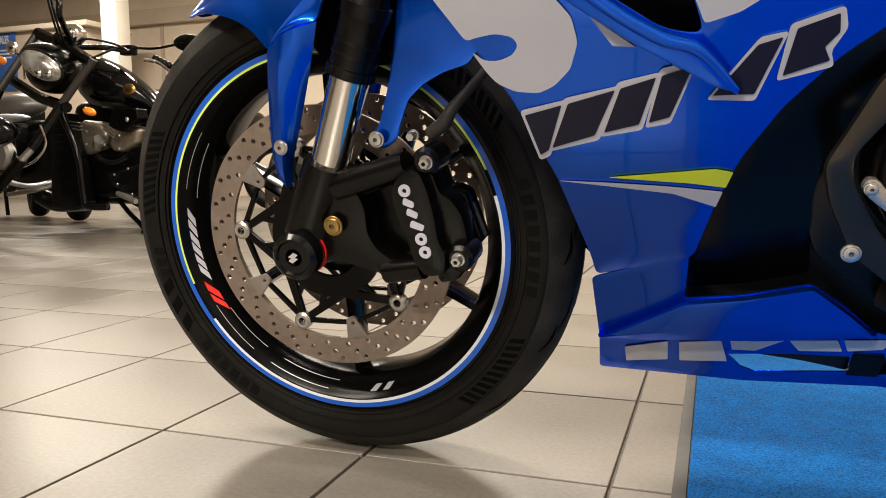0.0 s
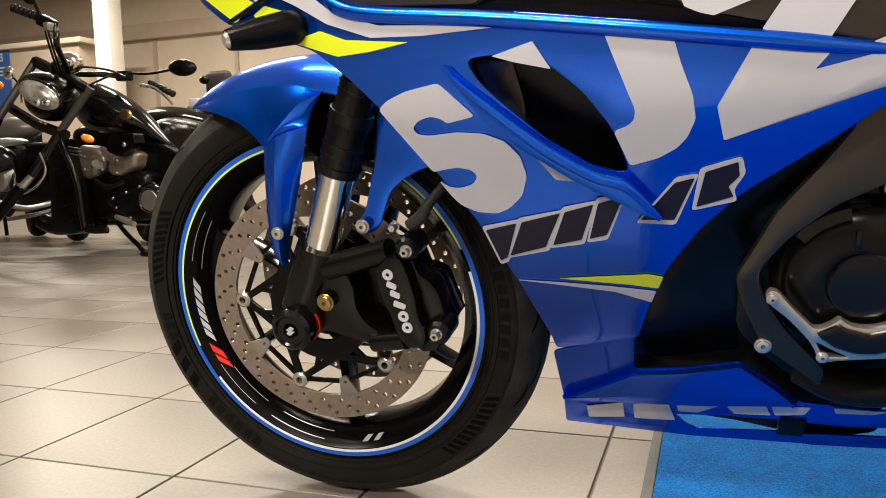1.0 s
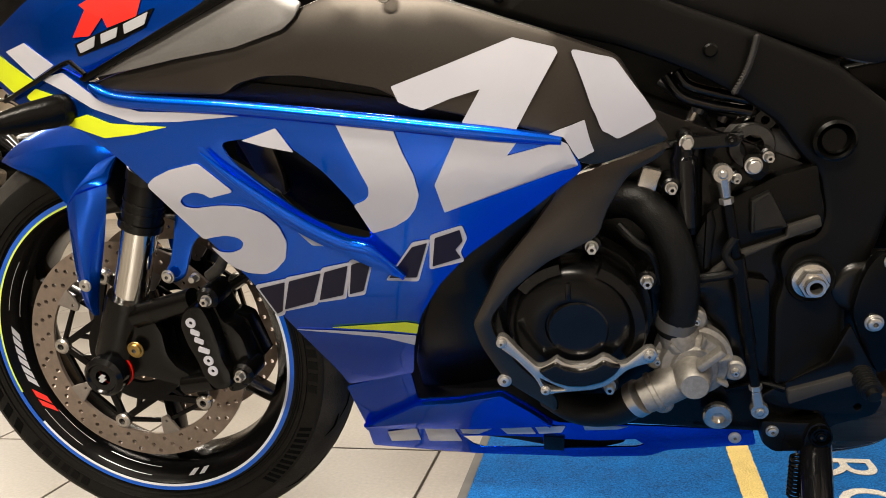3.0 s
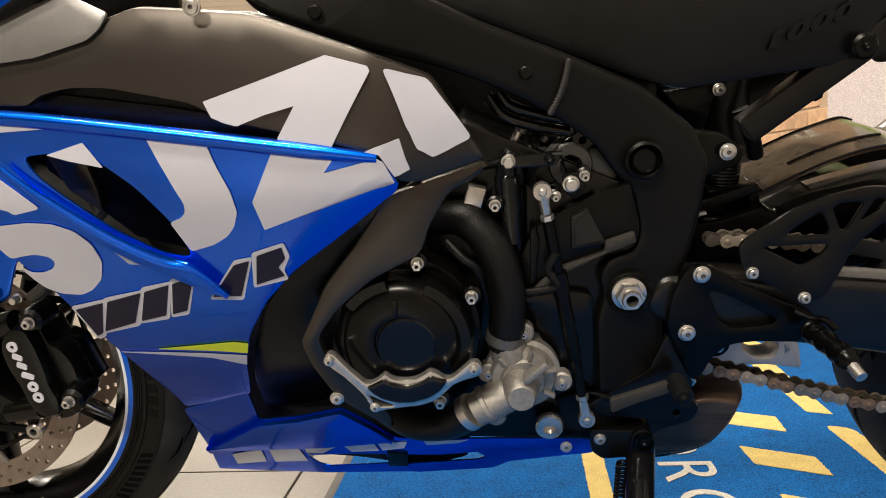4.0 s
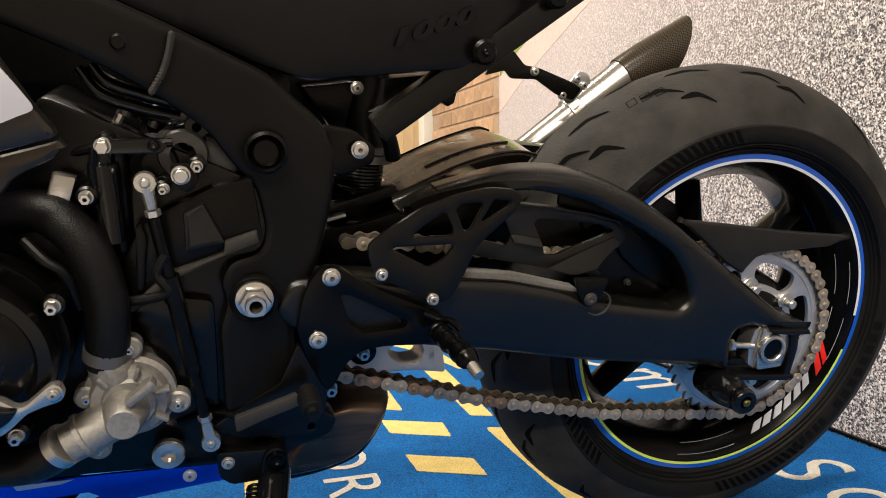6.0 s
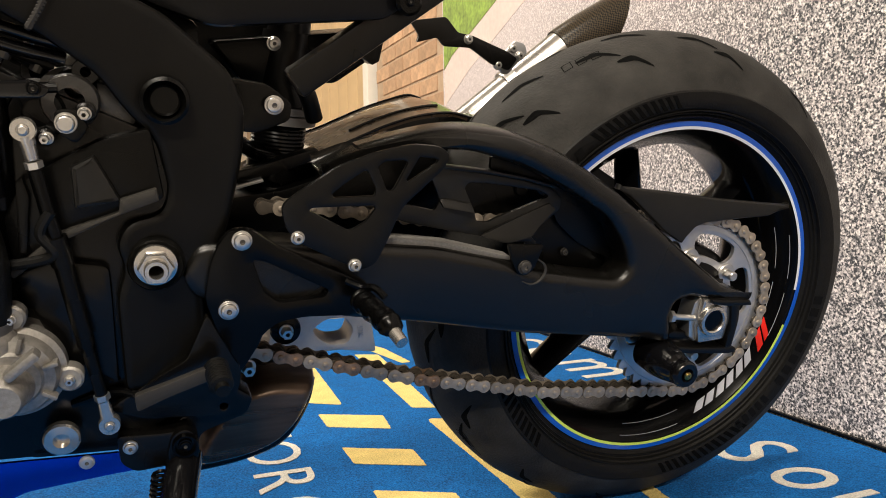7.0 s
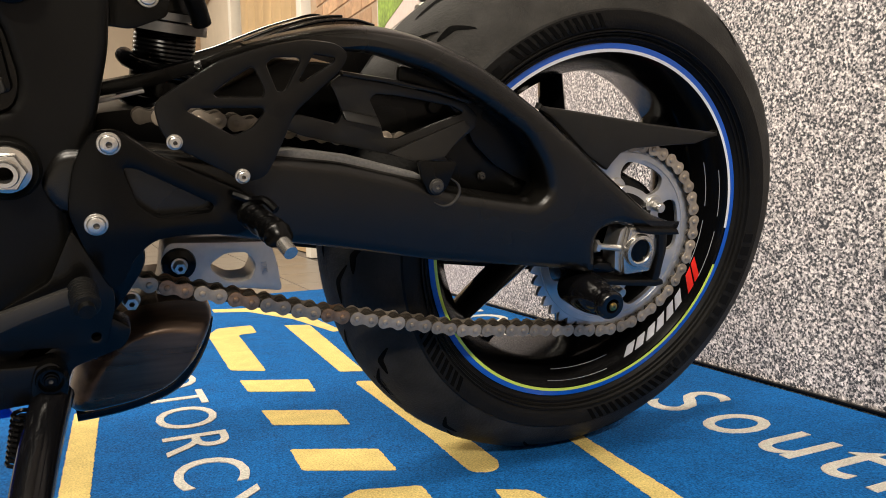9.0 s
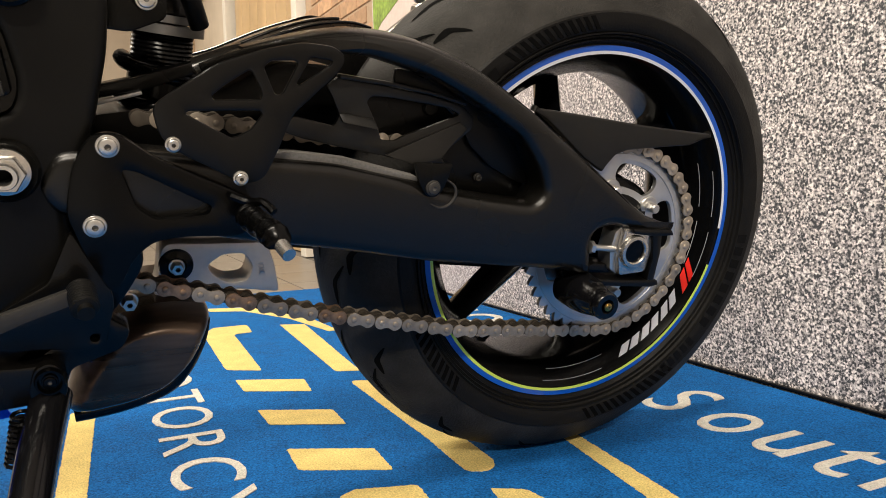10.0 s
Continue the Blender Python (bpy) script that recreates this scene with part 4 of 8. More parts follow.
    face = [(0.121, 0.383), (0.126, 0.398), (0.14, 0.41), (0.156, 0.409), (0.164, 0.387), (0.169, 0.359), (0.17, 0.336), (0.178, 0.317), (0.173, 0.296), (0.151, 0.293), (0.139, 0.31), (0.134, 0.335), (0.125, 0.358)]
    part("caliper_face", plate(rounded(face, 0.008), -0.147, 0.035, lip=0.009), BLACK_PAINT, cal)
    part("caliper_lug", disc_y(0.0145, -0.10, -0.143, at3((0.162, 0.416), 0), 24, 0.004), BLACK_PAINT, cal)
    part("caliper_lug", disc_y(0.0145, -0.10, -0.143, at3((0.189, 0.314), 0), 24, 0.004), BLACK_PAINT, cal)
    marks = [(0.139, 0.388), (0.142, 0.376), (0.145, 0.365), (0.149, 0.352), (0.152, 0.337), (0.155, 0.323)]
    for k, (mx, mz) in enumerate(marks):
        ring_like = k in (0, 4, 5)
        size = 0.0066 if k != 3 else 0.0082
        hole = [circle(mx, mz, size * 0.36, 10)] if ring_like else []
        shape = circle(mx, mz, size, 18) if ring_like else rounded([(mx - size, mz - 0.002), (mx + size * 0.7, mz - 0.0065), (mx + size, mz - 0.0005), (mx - size * 0.7, mz + 0.005)], 0.002)
        part("caliper_mark", plate(shape, -0.1482, 0.0012, hole, lip=0), WHITE_DECAL, cal)
    bolt((0.164, -0.144, 0.416), 0.011, 0.009, cal, hexagon=True)
    bolt((0.189, -0.144, 0.315), 0.011, 0.010, cal, hexagon=True)
    bolt((0.047, -0.135, 0.346), 0.017, 0.005, bike, "pinch_bolt", GOLD, label="gold pinch bolt")
    bolt((0.148, -0.13, 0.441), 0.009, 0.012, bike, "banjo_bolt", STEEL, True, False)
    tip = Vector((0.207, -0.115, 0.484))
    part("brake_hose", tube([Vector((0.165, -0.13, 0.441)), Vector((0.18, -0.13, 0.451)), Vector((0.19, -0.128, 0.465)), tip, tip + Vector((0.05, 0.02, 0.05))], [0.007, 0.0075, 0.0062, 0.0050, 0.0050], 14), DUSTY_BLACK, bike, "worn black rubber brake hose")
    pads = [(0.15, 0.375), (0.17, 0.381), (0.188, 0.372), (0.198, 0.337), (0.203, 0.318), (0.185, 0.324), (0.167, 0.35)]
    part("pad_holder", plate(rounded(pads, 0.004), -0.10, 0.03, lip=0.003), ANODISED, cal)

    # ---------- mudguard ----------
    def along(rail, n):
        """The same rail as n points at even steps of its length."""
        pts = [Vector(p) for p in spline([Vector(p) for p in rail], 10)]
        run = np.concatenate([[0], np.cumsum([(q - p).length for p, q in zip(pts, pts[1:])])])
        return [Vector([float(np.interp(k, run, [p[i] for p in pts])) for i in range(3)]) for k in np.linspace(0, run[-1], n)]

    def sheet(rails, n=28, across=4, sag=0.0, side=1):
        """A thin skin stretched over rails, hollowed by sag between each pair."""
        bm = bmesh.new()
        lines = [along(r, n) for r in rails]
        grid = []
        for p, q in zip(lines, lines[1:]):
            for k in range(across):
                u = k / across
                grid.append([a.lerp(b, u) + Vector((0, sag * math.sin(math.pi * u) * math.sin(math.pi * j / (n - 1)), 0)) for j, (a, b) in enumerate(zip(p, q))])
        grid.append(lines[-1])
        verts = [[bm.verts.new((v.x, v.y * side, v.z)) for v in row] for row in grid]
        for p, q in zip(verts, verts[1:]):
            for j in range(n - 1):
                bm.faces.new((p[j], p[j + 1], q[j + 1], q[j]))
        bmesh.ops.remove_doubles(bm, verts=bm.verts, dist=0.0002)
        bmesh.ops.recalc_face_normals(bm, faces=bm.faces)
        bmesh.ops.solidify(bm, geom=bm.faces[:], thickness=0.003)
        bmesh.ops.recalc_face_normals(bm, faces=bm.faces)
        return bm
    top_fold = [(-0.179, -0.012, 0.571), (-0.136, -0.045, 0.581), (-0.085, -0.072, 0.592), (-0.041, -0.085, 0.599), (-0.009, -0.091, 0.602), (0.03, -0.097, 0.601), (0.068, -0.101, 0.593)]
    low_edge = [(-0.179, -0.012, 0.571), (-0.116, -0.068, 0.574), (-0.077, -0.09, 0.569), (-0.054, -0.099, 0.562), (-0.033, -0.106, 0.55), (-0.013, -0.112, 0.531)]
    flare_line = [(-0.013, -0.112, 0.531), (-0.005, -0.113, 0.544), (0.019, -0.112, 0.566), (0.038, -0.109, 0.582), (0.054, -0.105, 0.589), (0.068, -0.101, 0.593)]
    inner_line = [(-0.013, -0.112, 0.531), (0.008, -0.119, 0.546), (0.025, -0.119, 0.552), (0.047, -0.112, 0.557), (0.055, -0.107, 0.574), (0.068, -0.101, 0.593)]
    leg_left = [(-0.013, -0.112, 0.531), (-0.02, -0.11, 0.49), (-0.027, -0.108, 0.439), (-0.028, -0.106, 0.4), (-0.02, -0.106, 0.384)]
    leg_fold = [(0.008, -0.119, 0.546), (0.0, -0.124, 0.493), (-0.008, -0.121, 0.443), (-0.016, -0.114, 0.402), (-0.018, -0.108, 0.384)]
    leg_mid = [(0.025, -0.119, 0.552), (0.011, -0.117, 0.491), (-0.003, -0.114, 0.441), (-0.014, -0.11, 0.401), (-0.017, -0.107, 0.383)]
    leg_right = [(0.047, -0.112, 0.557), (0.024, -0.106, 0.501), (0.006, -0.106, 0.452), (-0.008, -0.106, 0.417), (-0.016, -0.106, 0.382)]
    bm = bmesh.new()
    rows = []
    for p in along(top_fold + [(0.1, -0.099, 0.583), (0.125, -0.095, 0.57)], 36):
        r, a = math.hypot(p.x - FRONT.x, p.z - FRONT.z), math.atan2(p.z - FRONT.z, p.x - FRONT.x)
        row = []
        for th in np.linspace(radians(26), radians(154), 29):
            h = (math.sin(th) - math.sin(radians(26))) / (1 - math.sin(radians(26)))
            rr = r + (0.3245 - r) * h
            row.append(bm.verts.new((FRONT.x + rr * math.cos(a), p.y * math.cos(th) / math.cos(radians(26)), FRONT.z + rr * math.sin(a))))
        rows.append(row)
    for p, q in zip(rows, rows[1:]):
        for j in range(28):
            bm.faces.new((p[j], p[j + 1], q[j + 1], q[j]))
    bmesh.ops.recalc_face_normals(bm, faces=bm.faces)
    bmesh.ops.solidify(bm, geom=bm.faces[:], thickness=0.003)
    fender = part("front_mudguard", bm, BLUE_GLOSS, bike, "glossy blue front mudguard")
    for side in (1, -1):
        part("mudguard_side", sheet([top_fold, low_edge + flare_line[1:]], 40, 5, -0.003, side), BLUE_GLOSS, fender)
        part("mudguard_flare", sheet([flare_line, inner_line], 30, 6, 0.004, side), BLUE_GLOSS, fender, "hollow flare above the leg")
        part("mudguard_leg", sheet([leg_left, leg_fold, leg_mid, leg_right], 30, 4, -0.001, side), BLUE_GLOSS, fender, "folded blue leg")
    leg = [(0.131, 0.574), (0.122, 0.525), (0.11, 0.484), (0.097, 0.448), (0.088, 0.438), (0.086, 0.426), (0.093, 0.421), (0.103, 0.422), (0.114, 0.429), (0.121, 0.446), (0.133, 0.472), (0.151, 0.487), (0.173, 0.497), (0.2, 0.504), (0.219, 0.526), (0.203, 0.553), (0.161, 0.574)]
    part("mudguard_stay", plate(rounded(leg, 0.006), -0.098, 0.006, lip=0.0025), BLUE_GLOSS, fender)
    part("mudguard_liner", plate(rounded([(0.0, 0.6), (0.02, 0.53), (0.034, 0.511), (0.064, 0.506), (0.128, 0.506), (0.14, 0.54), (0.13, 0.58), (0.06, 0.605)], 0.006), -0.078, 0.004, lip=0.001), INNER_BLACK, fender, "black liner inside the mudguard")
    bolt((-0.0095, -0.124, 0.430), 0.0125, 0.004, fender, "bolt", STEEL)
    bolt((0.096, -0.106, 0.433), 0.0135, 0.005, fender, "bolt", STEEL)

    # ---------- fairing ----------
    side = [(0.075, 0.679), (0.151, 0.708), (0.179, 0.693), (0.199, 0.681), (0.23, 0.674), (0.321, 0.663), (0.42, 0.649), (0.513, 0.633), (0.599, 0.619), (0.616, 0.591), (0.569, 0.555), (0.51, 0.512), (0.477, 0.478), (0.451, 0.438), (0.434, 0.395), (0.417, 0.335), (0.328, 0.305), (0.326, 0.332), (0.311, 0.423), (0.286, 0.489), (0.246, 0.559), (0.22, 0.596), (0.196, 0.622), (0.163, 0.648), (0.101, 0.667)]
    intake = [(0.3, 0.632), (0.328, 0.634), (0.363, 0.626), (0.391, 0.601), (0.412, 0.57), (0.424, 0.531), (0.397, 0.537), (0.359, 0.564), (0.323, 0.599), (0.307, 0.616)]
    fairing = part("side_fairing", plate(rounded(side, 0.008), 0, 0.004, [rounded(intake, 0.01)], flank, 0.022, 0.0016), BLUE, bike, "glossy metallic blue side fairing")
    def deco(px, material, name="decal", off=-0.0019, r=0.0012, parent=None):
        part(name, plate(rounded(px, r) if r else px, off, 0.0012, surface=flank, step=0.009, lip=0), material, parent or fairing)
    # raised strake below the intake
    strake = [(0.264, 0.64), (0.281, 0.633), (0.298, 0.617), (0.318, 0.597), (0.358, 0.56), (0.397, 0.536), (0.422, 0.527), (0.45, 0.489), (0.434, 0.493), (0.379, 0.527), (0.336, 0.558), (0.309, 0.583), (0.287, 0.612)]
    start = min(x for x, z in strake)
    part("strake", plate(rounded(strake, 0.006), 0.002, 0.012, surface=lambda x, z: flank(x, z) - 0.013 * min(1, (x - start) / 0.09), step=0.014, lip=0.004), BLUE_GLOSS, fairing, "raised blue strake")
    edge = [(0.182, 0.689), (0.198, 0.679), (0.23, 0.672), (0.321, 0.661), (0.42, 0.646), (0.513, 0.631), (0.598, 0.617)]
    part("top_edge", tube([(x, flank(x, z) + 0.001, z) for x, z in edge], [0.004] + [0.0068] * 8 + [0.004], 16), BLUE, fairing, "rounded blue upper edge")
    ridge = [(0.284, 0.626), (0.312, 0.598), (0.358, 0.557), (0.396, 0.531), (0.421, 0.521), (0.446, 0.492)]
    part("strake_edge", tube([(x, flank(x, z) - 0.0085, z) for x, z in ridge], [0.001, 0.0035, 0.005, 0.005, 0.0045, 0.002], 14), BLUE_GLOSS, fairing, "rounded edge of the strake")
    # large pale shapes
    deco([(0.219, 0.596), (0.228, 0.603), (0.246, 0.61), (0.275, 0.615), (0.303, 0.586), (0.278, 0.581), (0.274, 0.585), (0.264, 0.588), (0.252, 0.584), (0.247, 0.578), (0.25, 0.573), (0.259, 0.571), (0.285, 0.573), (0.307, 0.571), (0.325, 0.563), (0.336, 0.549), (0.339, 0.531), (0.332, 0.512), (0.319, 0.5), (0.307, 0.495), (0.289, 0.497), (0.276, 0.504), (0.269, 0.513), (0.26, 0.529), (0.268, 0.522), (0.279, 0.521), (0.291, 0.525), (0.296, 0.532), (0.292, 0.538), (0.28, 0.541), (0.265, 0.539), (0.257, 0.537)], WHITE_DECAL, r=0.004)
    deco([(0.322, 0.633), (0.355, 0.642), (0.368, 0.62), (0.34, 0.627)], WHITE_DECAL)
    deco([(0.409, 0.644), (0.459, 0.635), (0.464, 0.617), (0.472, 0.594), (0.474, 0.575), (0.468, 0.561), (0.46, 0.552), (0.446, 0.544), (0.424, 0.538), (0.413, 0.568), (0.424, 0.572), (0.429, 0.577), (0.43, 0.585), (0.426, 0.596), (0.416, 0.624)], WHITE_DECAL, r=0.003)
    deco([(0.512, 0.626), (0.562, 0.618), (0.553, 0.607), (0.598, 0.617), (0.603, 0.614), (0.611, 0.595), (0.494, 0.557), (0.489, 0.584)], WHITE_DECAL)
    deco([(0.348, 0.549), (0.379, 0.525), (0.363, 0.527)], WHITE_DECAL, r=0.001)
    for quad in ([(0.294, 0.478), (0.323, 0.485), (0.309, 0.448), (0.302, 0.444)], [(0.328, 0.486), (0.363, 0.495), (0.346, 0.46), (0.312, 0.45)], [(0.367, 0.496), (0.392, 0.503), (0.379, 0.468), (0.353, 0.462)], [(0.396, 0.504), (0.417, 0.51), (0.401, 0.473), (0.386, 0.469)], [(0.43, 0.488), (0.458, 0.522), (0.473, 0.526), (0.457, 0.488)], [(0.481, 0.531), (0.505, 0.539), (0.506, 0.527), (0.498, 0.518), (0.502, 0.509), (0.474, 0.5)]):
        mx, mz = sum(p[0] for p in quad) / len(quad), sum(p[1] for p in quad) / len(quad)
        grown = [(x + 0.0052 * (x - mx) / math.hypot(x - mx, z - mz), z + 0.0052 * (z - mz) / math.hypot(x - mx, z - mz)) for x, z in quad]
        part("pale_edge", plate(rounded(grown, 0.003), -0.0019, 0.0012, surface=flank, step=0.009, lip=0), WHITE_DECAL, fairing, "white edge of a dark block")
        deco(quad, NAVY_DECAL, "dark_block", -0.0027)
    deco([(0.353, 0.422), (0.433, 0.429), (0.446, 0.426), (0.441, 0.412), (0.416, 0.416)], LIME_DECAL, "lime_stripe", r=0.001)
    deco([(0.313, 0.419), (0.356, 0.4165), (0.398, 0.413), (0.439, 0.408), (0.434, 0.393), (0.402, 0.406), (0.355, 0.413)], WHITE_DECAL, "white_stripe", r=0.001)
    deco([(0.124, 0.698), (0.154, 0.702), (0.186, 0.679), (0.229, 0.664), (0.344, 0.655), (0.266, 0.653), (0.221, 0.655), (0.181, 0.669), (0.151, 0.686)], WHITE_DECAL, "white_stripe", r=0.002)
    deco([(0.141, 0.657), (0.173, 0.664), (0.197, 0.655), (0.254, 0.649), (0.219, 0.644), (0.188, 0.642)], LIME_DECAL, "lime_stripe", r=0.002)
    deco([(0.101, 0.682), (0.116, 0.689), (0.139, 0.682), (0.131, 0.676), (0.111, 0.673)], LIME_DECAL, "lime_stripe", r=0.002)
    gap = [(0.199, 0.7), (0.323, 0.68), (0.422, 0.664), (0.513, 0.645), (0.599, 0.627), (0.599, 0.613), (0.512, 0.627), (0.42, 0.642), (0.32, 0.657), (0.229, 0.667), (0.195, 0.679)]
    # filler added to keep the gap dark against the bright background
    part("gap_filler", plate(gap, 0.024, 0.003, surface=flank, step=0.03, lip=0), BLACK_PLASTIC, fairing, "black filler added behind the panel gap")
    # inner duct behind the intake
    duct = [(0.292, 0.64), (0.37, 0.635), (0.414, 0.584), (0.436, 0.513), (0.355, 0.54), (0.292, 0.611)]
    part("intake_duct", plate(duct, 0.045, 0.004, surface=flank, step=0.03, lip=0), BLACK_PLASTIC, fairing, "black duct inside the intake")
    fin = [(0.294, 0.626), (0.328, 0.626), (0.336, 0.589), (0.336, 0.57), (0.309, 0.591)]
    part("duct_vane", plate(rounded(fin, 0.004), -0.256, 0.01, lip=0.003), GREY_MATT, fairing, "grey duct vane")

    nose_out = [(-0.026, 0.713), (0.017, 0.738), (0.081, 0.767), (0.146, 0.797), (0.279, 0.807), (0.307, 0.764), (0.218, 0.721), (0.136, 0.689), (0.11, 0.706), (0.041, 0.672), (0.024, 0.678), (-0.012, 0.698)]
    def nose_y(x, z):
        return -0.235 + 1.3 * max(0, 0.12 - x) ** 1.6 + 0.9 * max(0, z - 0.72) ** 1.5
    nose = part("nose_cowl", plate(rounded(nose_out, 0.008), 0, 0.004, surface=nose_y, step=0.025, lip=0.0016), BLUE, bike, "blue nose cowl panel")
    def nose_deco(px, material, name="decal", off=-0.0012):
        part(name, plate(rounded(px, 0.0012), off, 0.0009, surface=nose_y, step=0.02, lip=0), material, nose)
    nose_deco([(-0.016, 0.709), (0.026, 0.719), (0.079, 0.690), (0.042, 0.677)], LIME_DECAL, "lime_stripe")
    nose_deco([(0.042, 0.722), (0.074, 0.729), (0.108, 0.706), (0.077, 0.694)], WHITE_DECAL, "white_stripe")
    nose_deco([(0.146, 0.759), (0.171, 0.769), (0.218, 0.774), (0.206, 0.744), (0.174, 0.736), (0.17, 0.746), (0.154, 0.73), (0.136, 0.73), (0.152, 0.754)], RED, "red_badge")
    nose_deco([(0.137, 0.724), (0.225, 0.75), (0.213, 0.733), (0.184, 0.723), (0.138, 0.712)], BLACK_PLASTIC, "badge_shade")
    for quad in ([(0.14, 0.723), (0.161, 0.73), (0.158, 0.72), (0.142, 0.715)], [(0.167, 0.731), (0.186, 0.736), (0.183, 0.727), (0.166, 0.722)], [(0.192, 0.738), (0.219, 0.747), (0.214, 0.736), (0.192, 0.729)]):
        nose_deco(quad, SILVER_DECAL, "badge_bar", -0.0024)
    seam_pts = [(0.068, 0.678), (0.116, 0.694), (0.161, 0.71), (0.171, 0.707), (0.181, 0.699)]
    part("panel_seam", tube([(x, flank(x, z) - 0.003, z) for x, z in seam_pts], 0.0022, 8), BLACK_PLASTIC, nose, "black rubber seam")
    screen = [(-0.042, 0.756), (-0.021, 0.789), (0.037, 0.821), (0.14, 0.809), (0.071, 0.768), (0.016, 0.737), (-0.024, 0.716)]
    part("headlamp_surround", plate(rounded(screen, 0.008), 0.012, 0.004, surface=nose_y, step=0.03), BLACK_GLOSS, bike, "dark headlamp surround")
    silver = [(0.183, 0.695), (0.228, 0.713), (0.283, 0.734), (0.325, 0.751), (0.356, 0.759), (0.391, 0.742), (0.383, 0.73), (0.372, 0.722), (0.327, 0.711), (0.273, 0.706), (0.228, 0.7)]
    fold = sorted([(0.13, 0.68), (0.209, 0.696), (0.29, 0.709), (0.368, 0.72), (0.431, 0.705), (0.488, 0.688), (0.54, 0.677), (0.593, 0.665), (0.643, 0.646)])

    def cover_y(x, z):
        """The cover's side, folded inwards above its crease."""
        crease = float(np.interp(x, [p[0] for p in fold], [p[1] for p in fold]))
        return flank(x, z) + 0.07 * max(0, z - crease)
    # the cover's upper facet, in a lighter material for the lamp's sheen
    part("lit_cover_facet", plate(rounded(silver, 0.004), -0.001, 0.004, surface=cover_y, step=0.012), TRIM_SILVER, bike, "upper facet of the grey cover, lightened as lamp sheen")
    seam = [(0.173, 0.696), (0.179, 0.692), (0.253, 0.721), (0.308, 0.743), (0.35, 0.76), (0.34, 0.77), (0.298, 0.747), (0.246, 0.725)]
    part("screen_edge", plate(rounded(seam, 0.003), -0.004, 0.012, surface=flank, step=0.03), BLACK_PLASTIC, bike, "black edge strip of the screen")
    shade = [(0.08, 0.729), (0.252, 0.791), (0.404, 0.794), (0.397, 0.7), (0.235, 0.685), (0.104, 0.677)]
    part("cockpit_shell", plate(shade, -0.16, 0.01), BLACK_PLASTIC, bike, "black inner cockpit shell")
    # indicator
    a, b, c = Vector((0.159, -0.25, 0.669)), Vector((0.145, -0.29, 0.669)), Vector((0.110, -0.335, 0.665))
    ind = part("indicator", tube([a, b, b.lerp(c, 0.5), c], [0.0125, 0.0148, 0.0132, 0.0085], 22), BLACK_PLASTIC, bike, "black indicator with clear lens")
    part("indicator_lens", tube([c - (c - b) * 0.02, c + (c - b) * 0.05], [0.0078, 0.0050], 16, n=3), LENS, ind, "clear lens")
    part("indicator_base", tube([a + Vector((0.004, 0.02, 0)), a + Vector((0.002, -0.004, 0))], [0.021, 0.020], 20, n=2), BLACK_GLOSS, ind)

    lower = [(0.323, 0.301), (0.414, 0.339), (0.409, 0.281), (0.46, 0.292), (0.514, 0.311), (0.546, 0.284), (0.569, 0.26), (0.679, 0.244), (0.796, 0.222), (0.805, 0.186), (0.782, 0.19), (0.699, 0.193), (0.679, 0.183), (0.583, 0.191), (0.464, 0.17), (0.316, 0.161), (0.321, 0.214)]
    slots = [[(0.450, 0.209), (0.504, 0.221), (0.553, 0.227), (0.554, 0.206), (0.475, 0.188), (0.462, 0.193)], [(0.579, 0.228), (0.62, 0.226), (0.661, 0.223), (0.671, 0.211), (0.662, 0.207), (0.577, 0.208)]]
    belly = part("belly_pan", plate(rounded(lower, 0.006), 0, 0.004, slots, flank, 0.02, 0.0016), BLUE, bike, "glossy blue belly pan with slots")
    ledge = [(0.321, 0.214), (0.409, 0.279), (0.46, 0.291), (0.514, 0.31), (0.545, 0.283), (0.569, 0.259), (0.477, 0.239)]
    part("ledge", plate(rounded(ledge, 0.004), -0.012, 0.014, surface=flank, step=0.02, lip=0.005), BLUE, belly, "raised blue ledge")
    for quad in ([(0.347, 0.2), (0.392, 0.218), (0.391, 0.189), (0.347, 0.177)], [(0.403, 0.219), (0.443, 0.229), (0.449, 0.199), (0.403, 0.19)], [(0.451, 0.231), (0.499, 0.24), (0.474, 0.221), (0.453, 0.218)], [(0.502, 0.24), (0.541, 0.247), (0.546, 0.234), (0.511, 0.228)], [(0.546, 0.248), (0.582, 0.254), (0.577, 0.242), (0.55, 0.235)], [(0.602, 0.257), (0.653, 0.248), (0.64, 0.245), (0.604, 0.249)]):
        deco(quad, SILVER_DECAL, "pale_bar", parent=belly)
    part("slot_bridge", plate([(0.555, 0.232), (0.580, 0.233), (0.578, 0.206), (0.553, 0.203)], -0.003, 0.02, surface=flank), BLACK_PLASTIC, belly, "black clip")

    # ---------- grey upper cover ----------
    cover = [(0.126, 0.667), (0.172, 0.688), (0.209, 0.698), (0.29, 0.712), (0.365, 0.723), (0.381, 0.737), (0.411, 0.746), (0.449, 0.742), (0.504, 0.736), (0.559, 0.715), (0.594, 0.702), (0.645, 0.679), (0.676, 0.624), (0.688, 0.606), (0.629, 0.591), (0.611, 0.594), (0.599, 0.618), (0.573, 0.626), (0.543, 0.635), (0.474, 0.653), (0.448, 0.668), (0.382, 0.683), (0.348, 0.685), (0.323, 0.68), (0.311, 0.672), (0.205, 0.68)]
    cov = part("tank_cover", plate(rounded(cover, 0.008), 0.003, 0.016, (), cover_y, 0.016, 0.005), GREY_MATT, bike, "matt grey side cover below the tank")
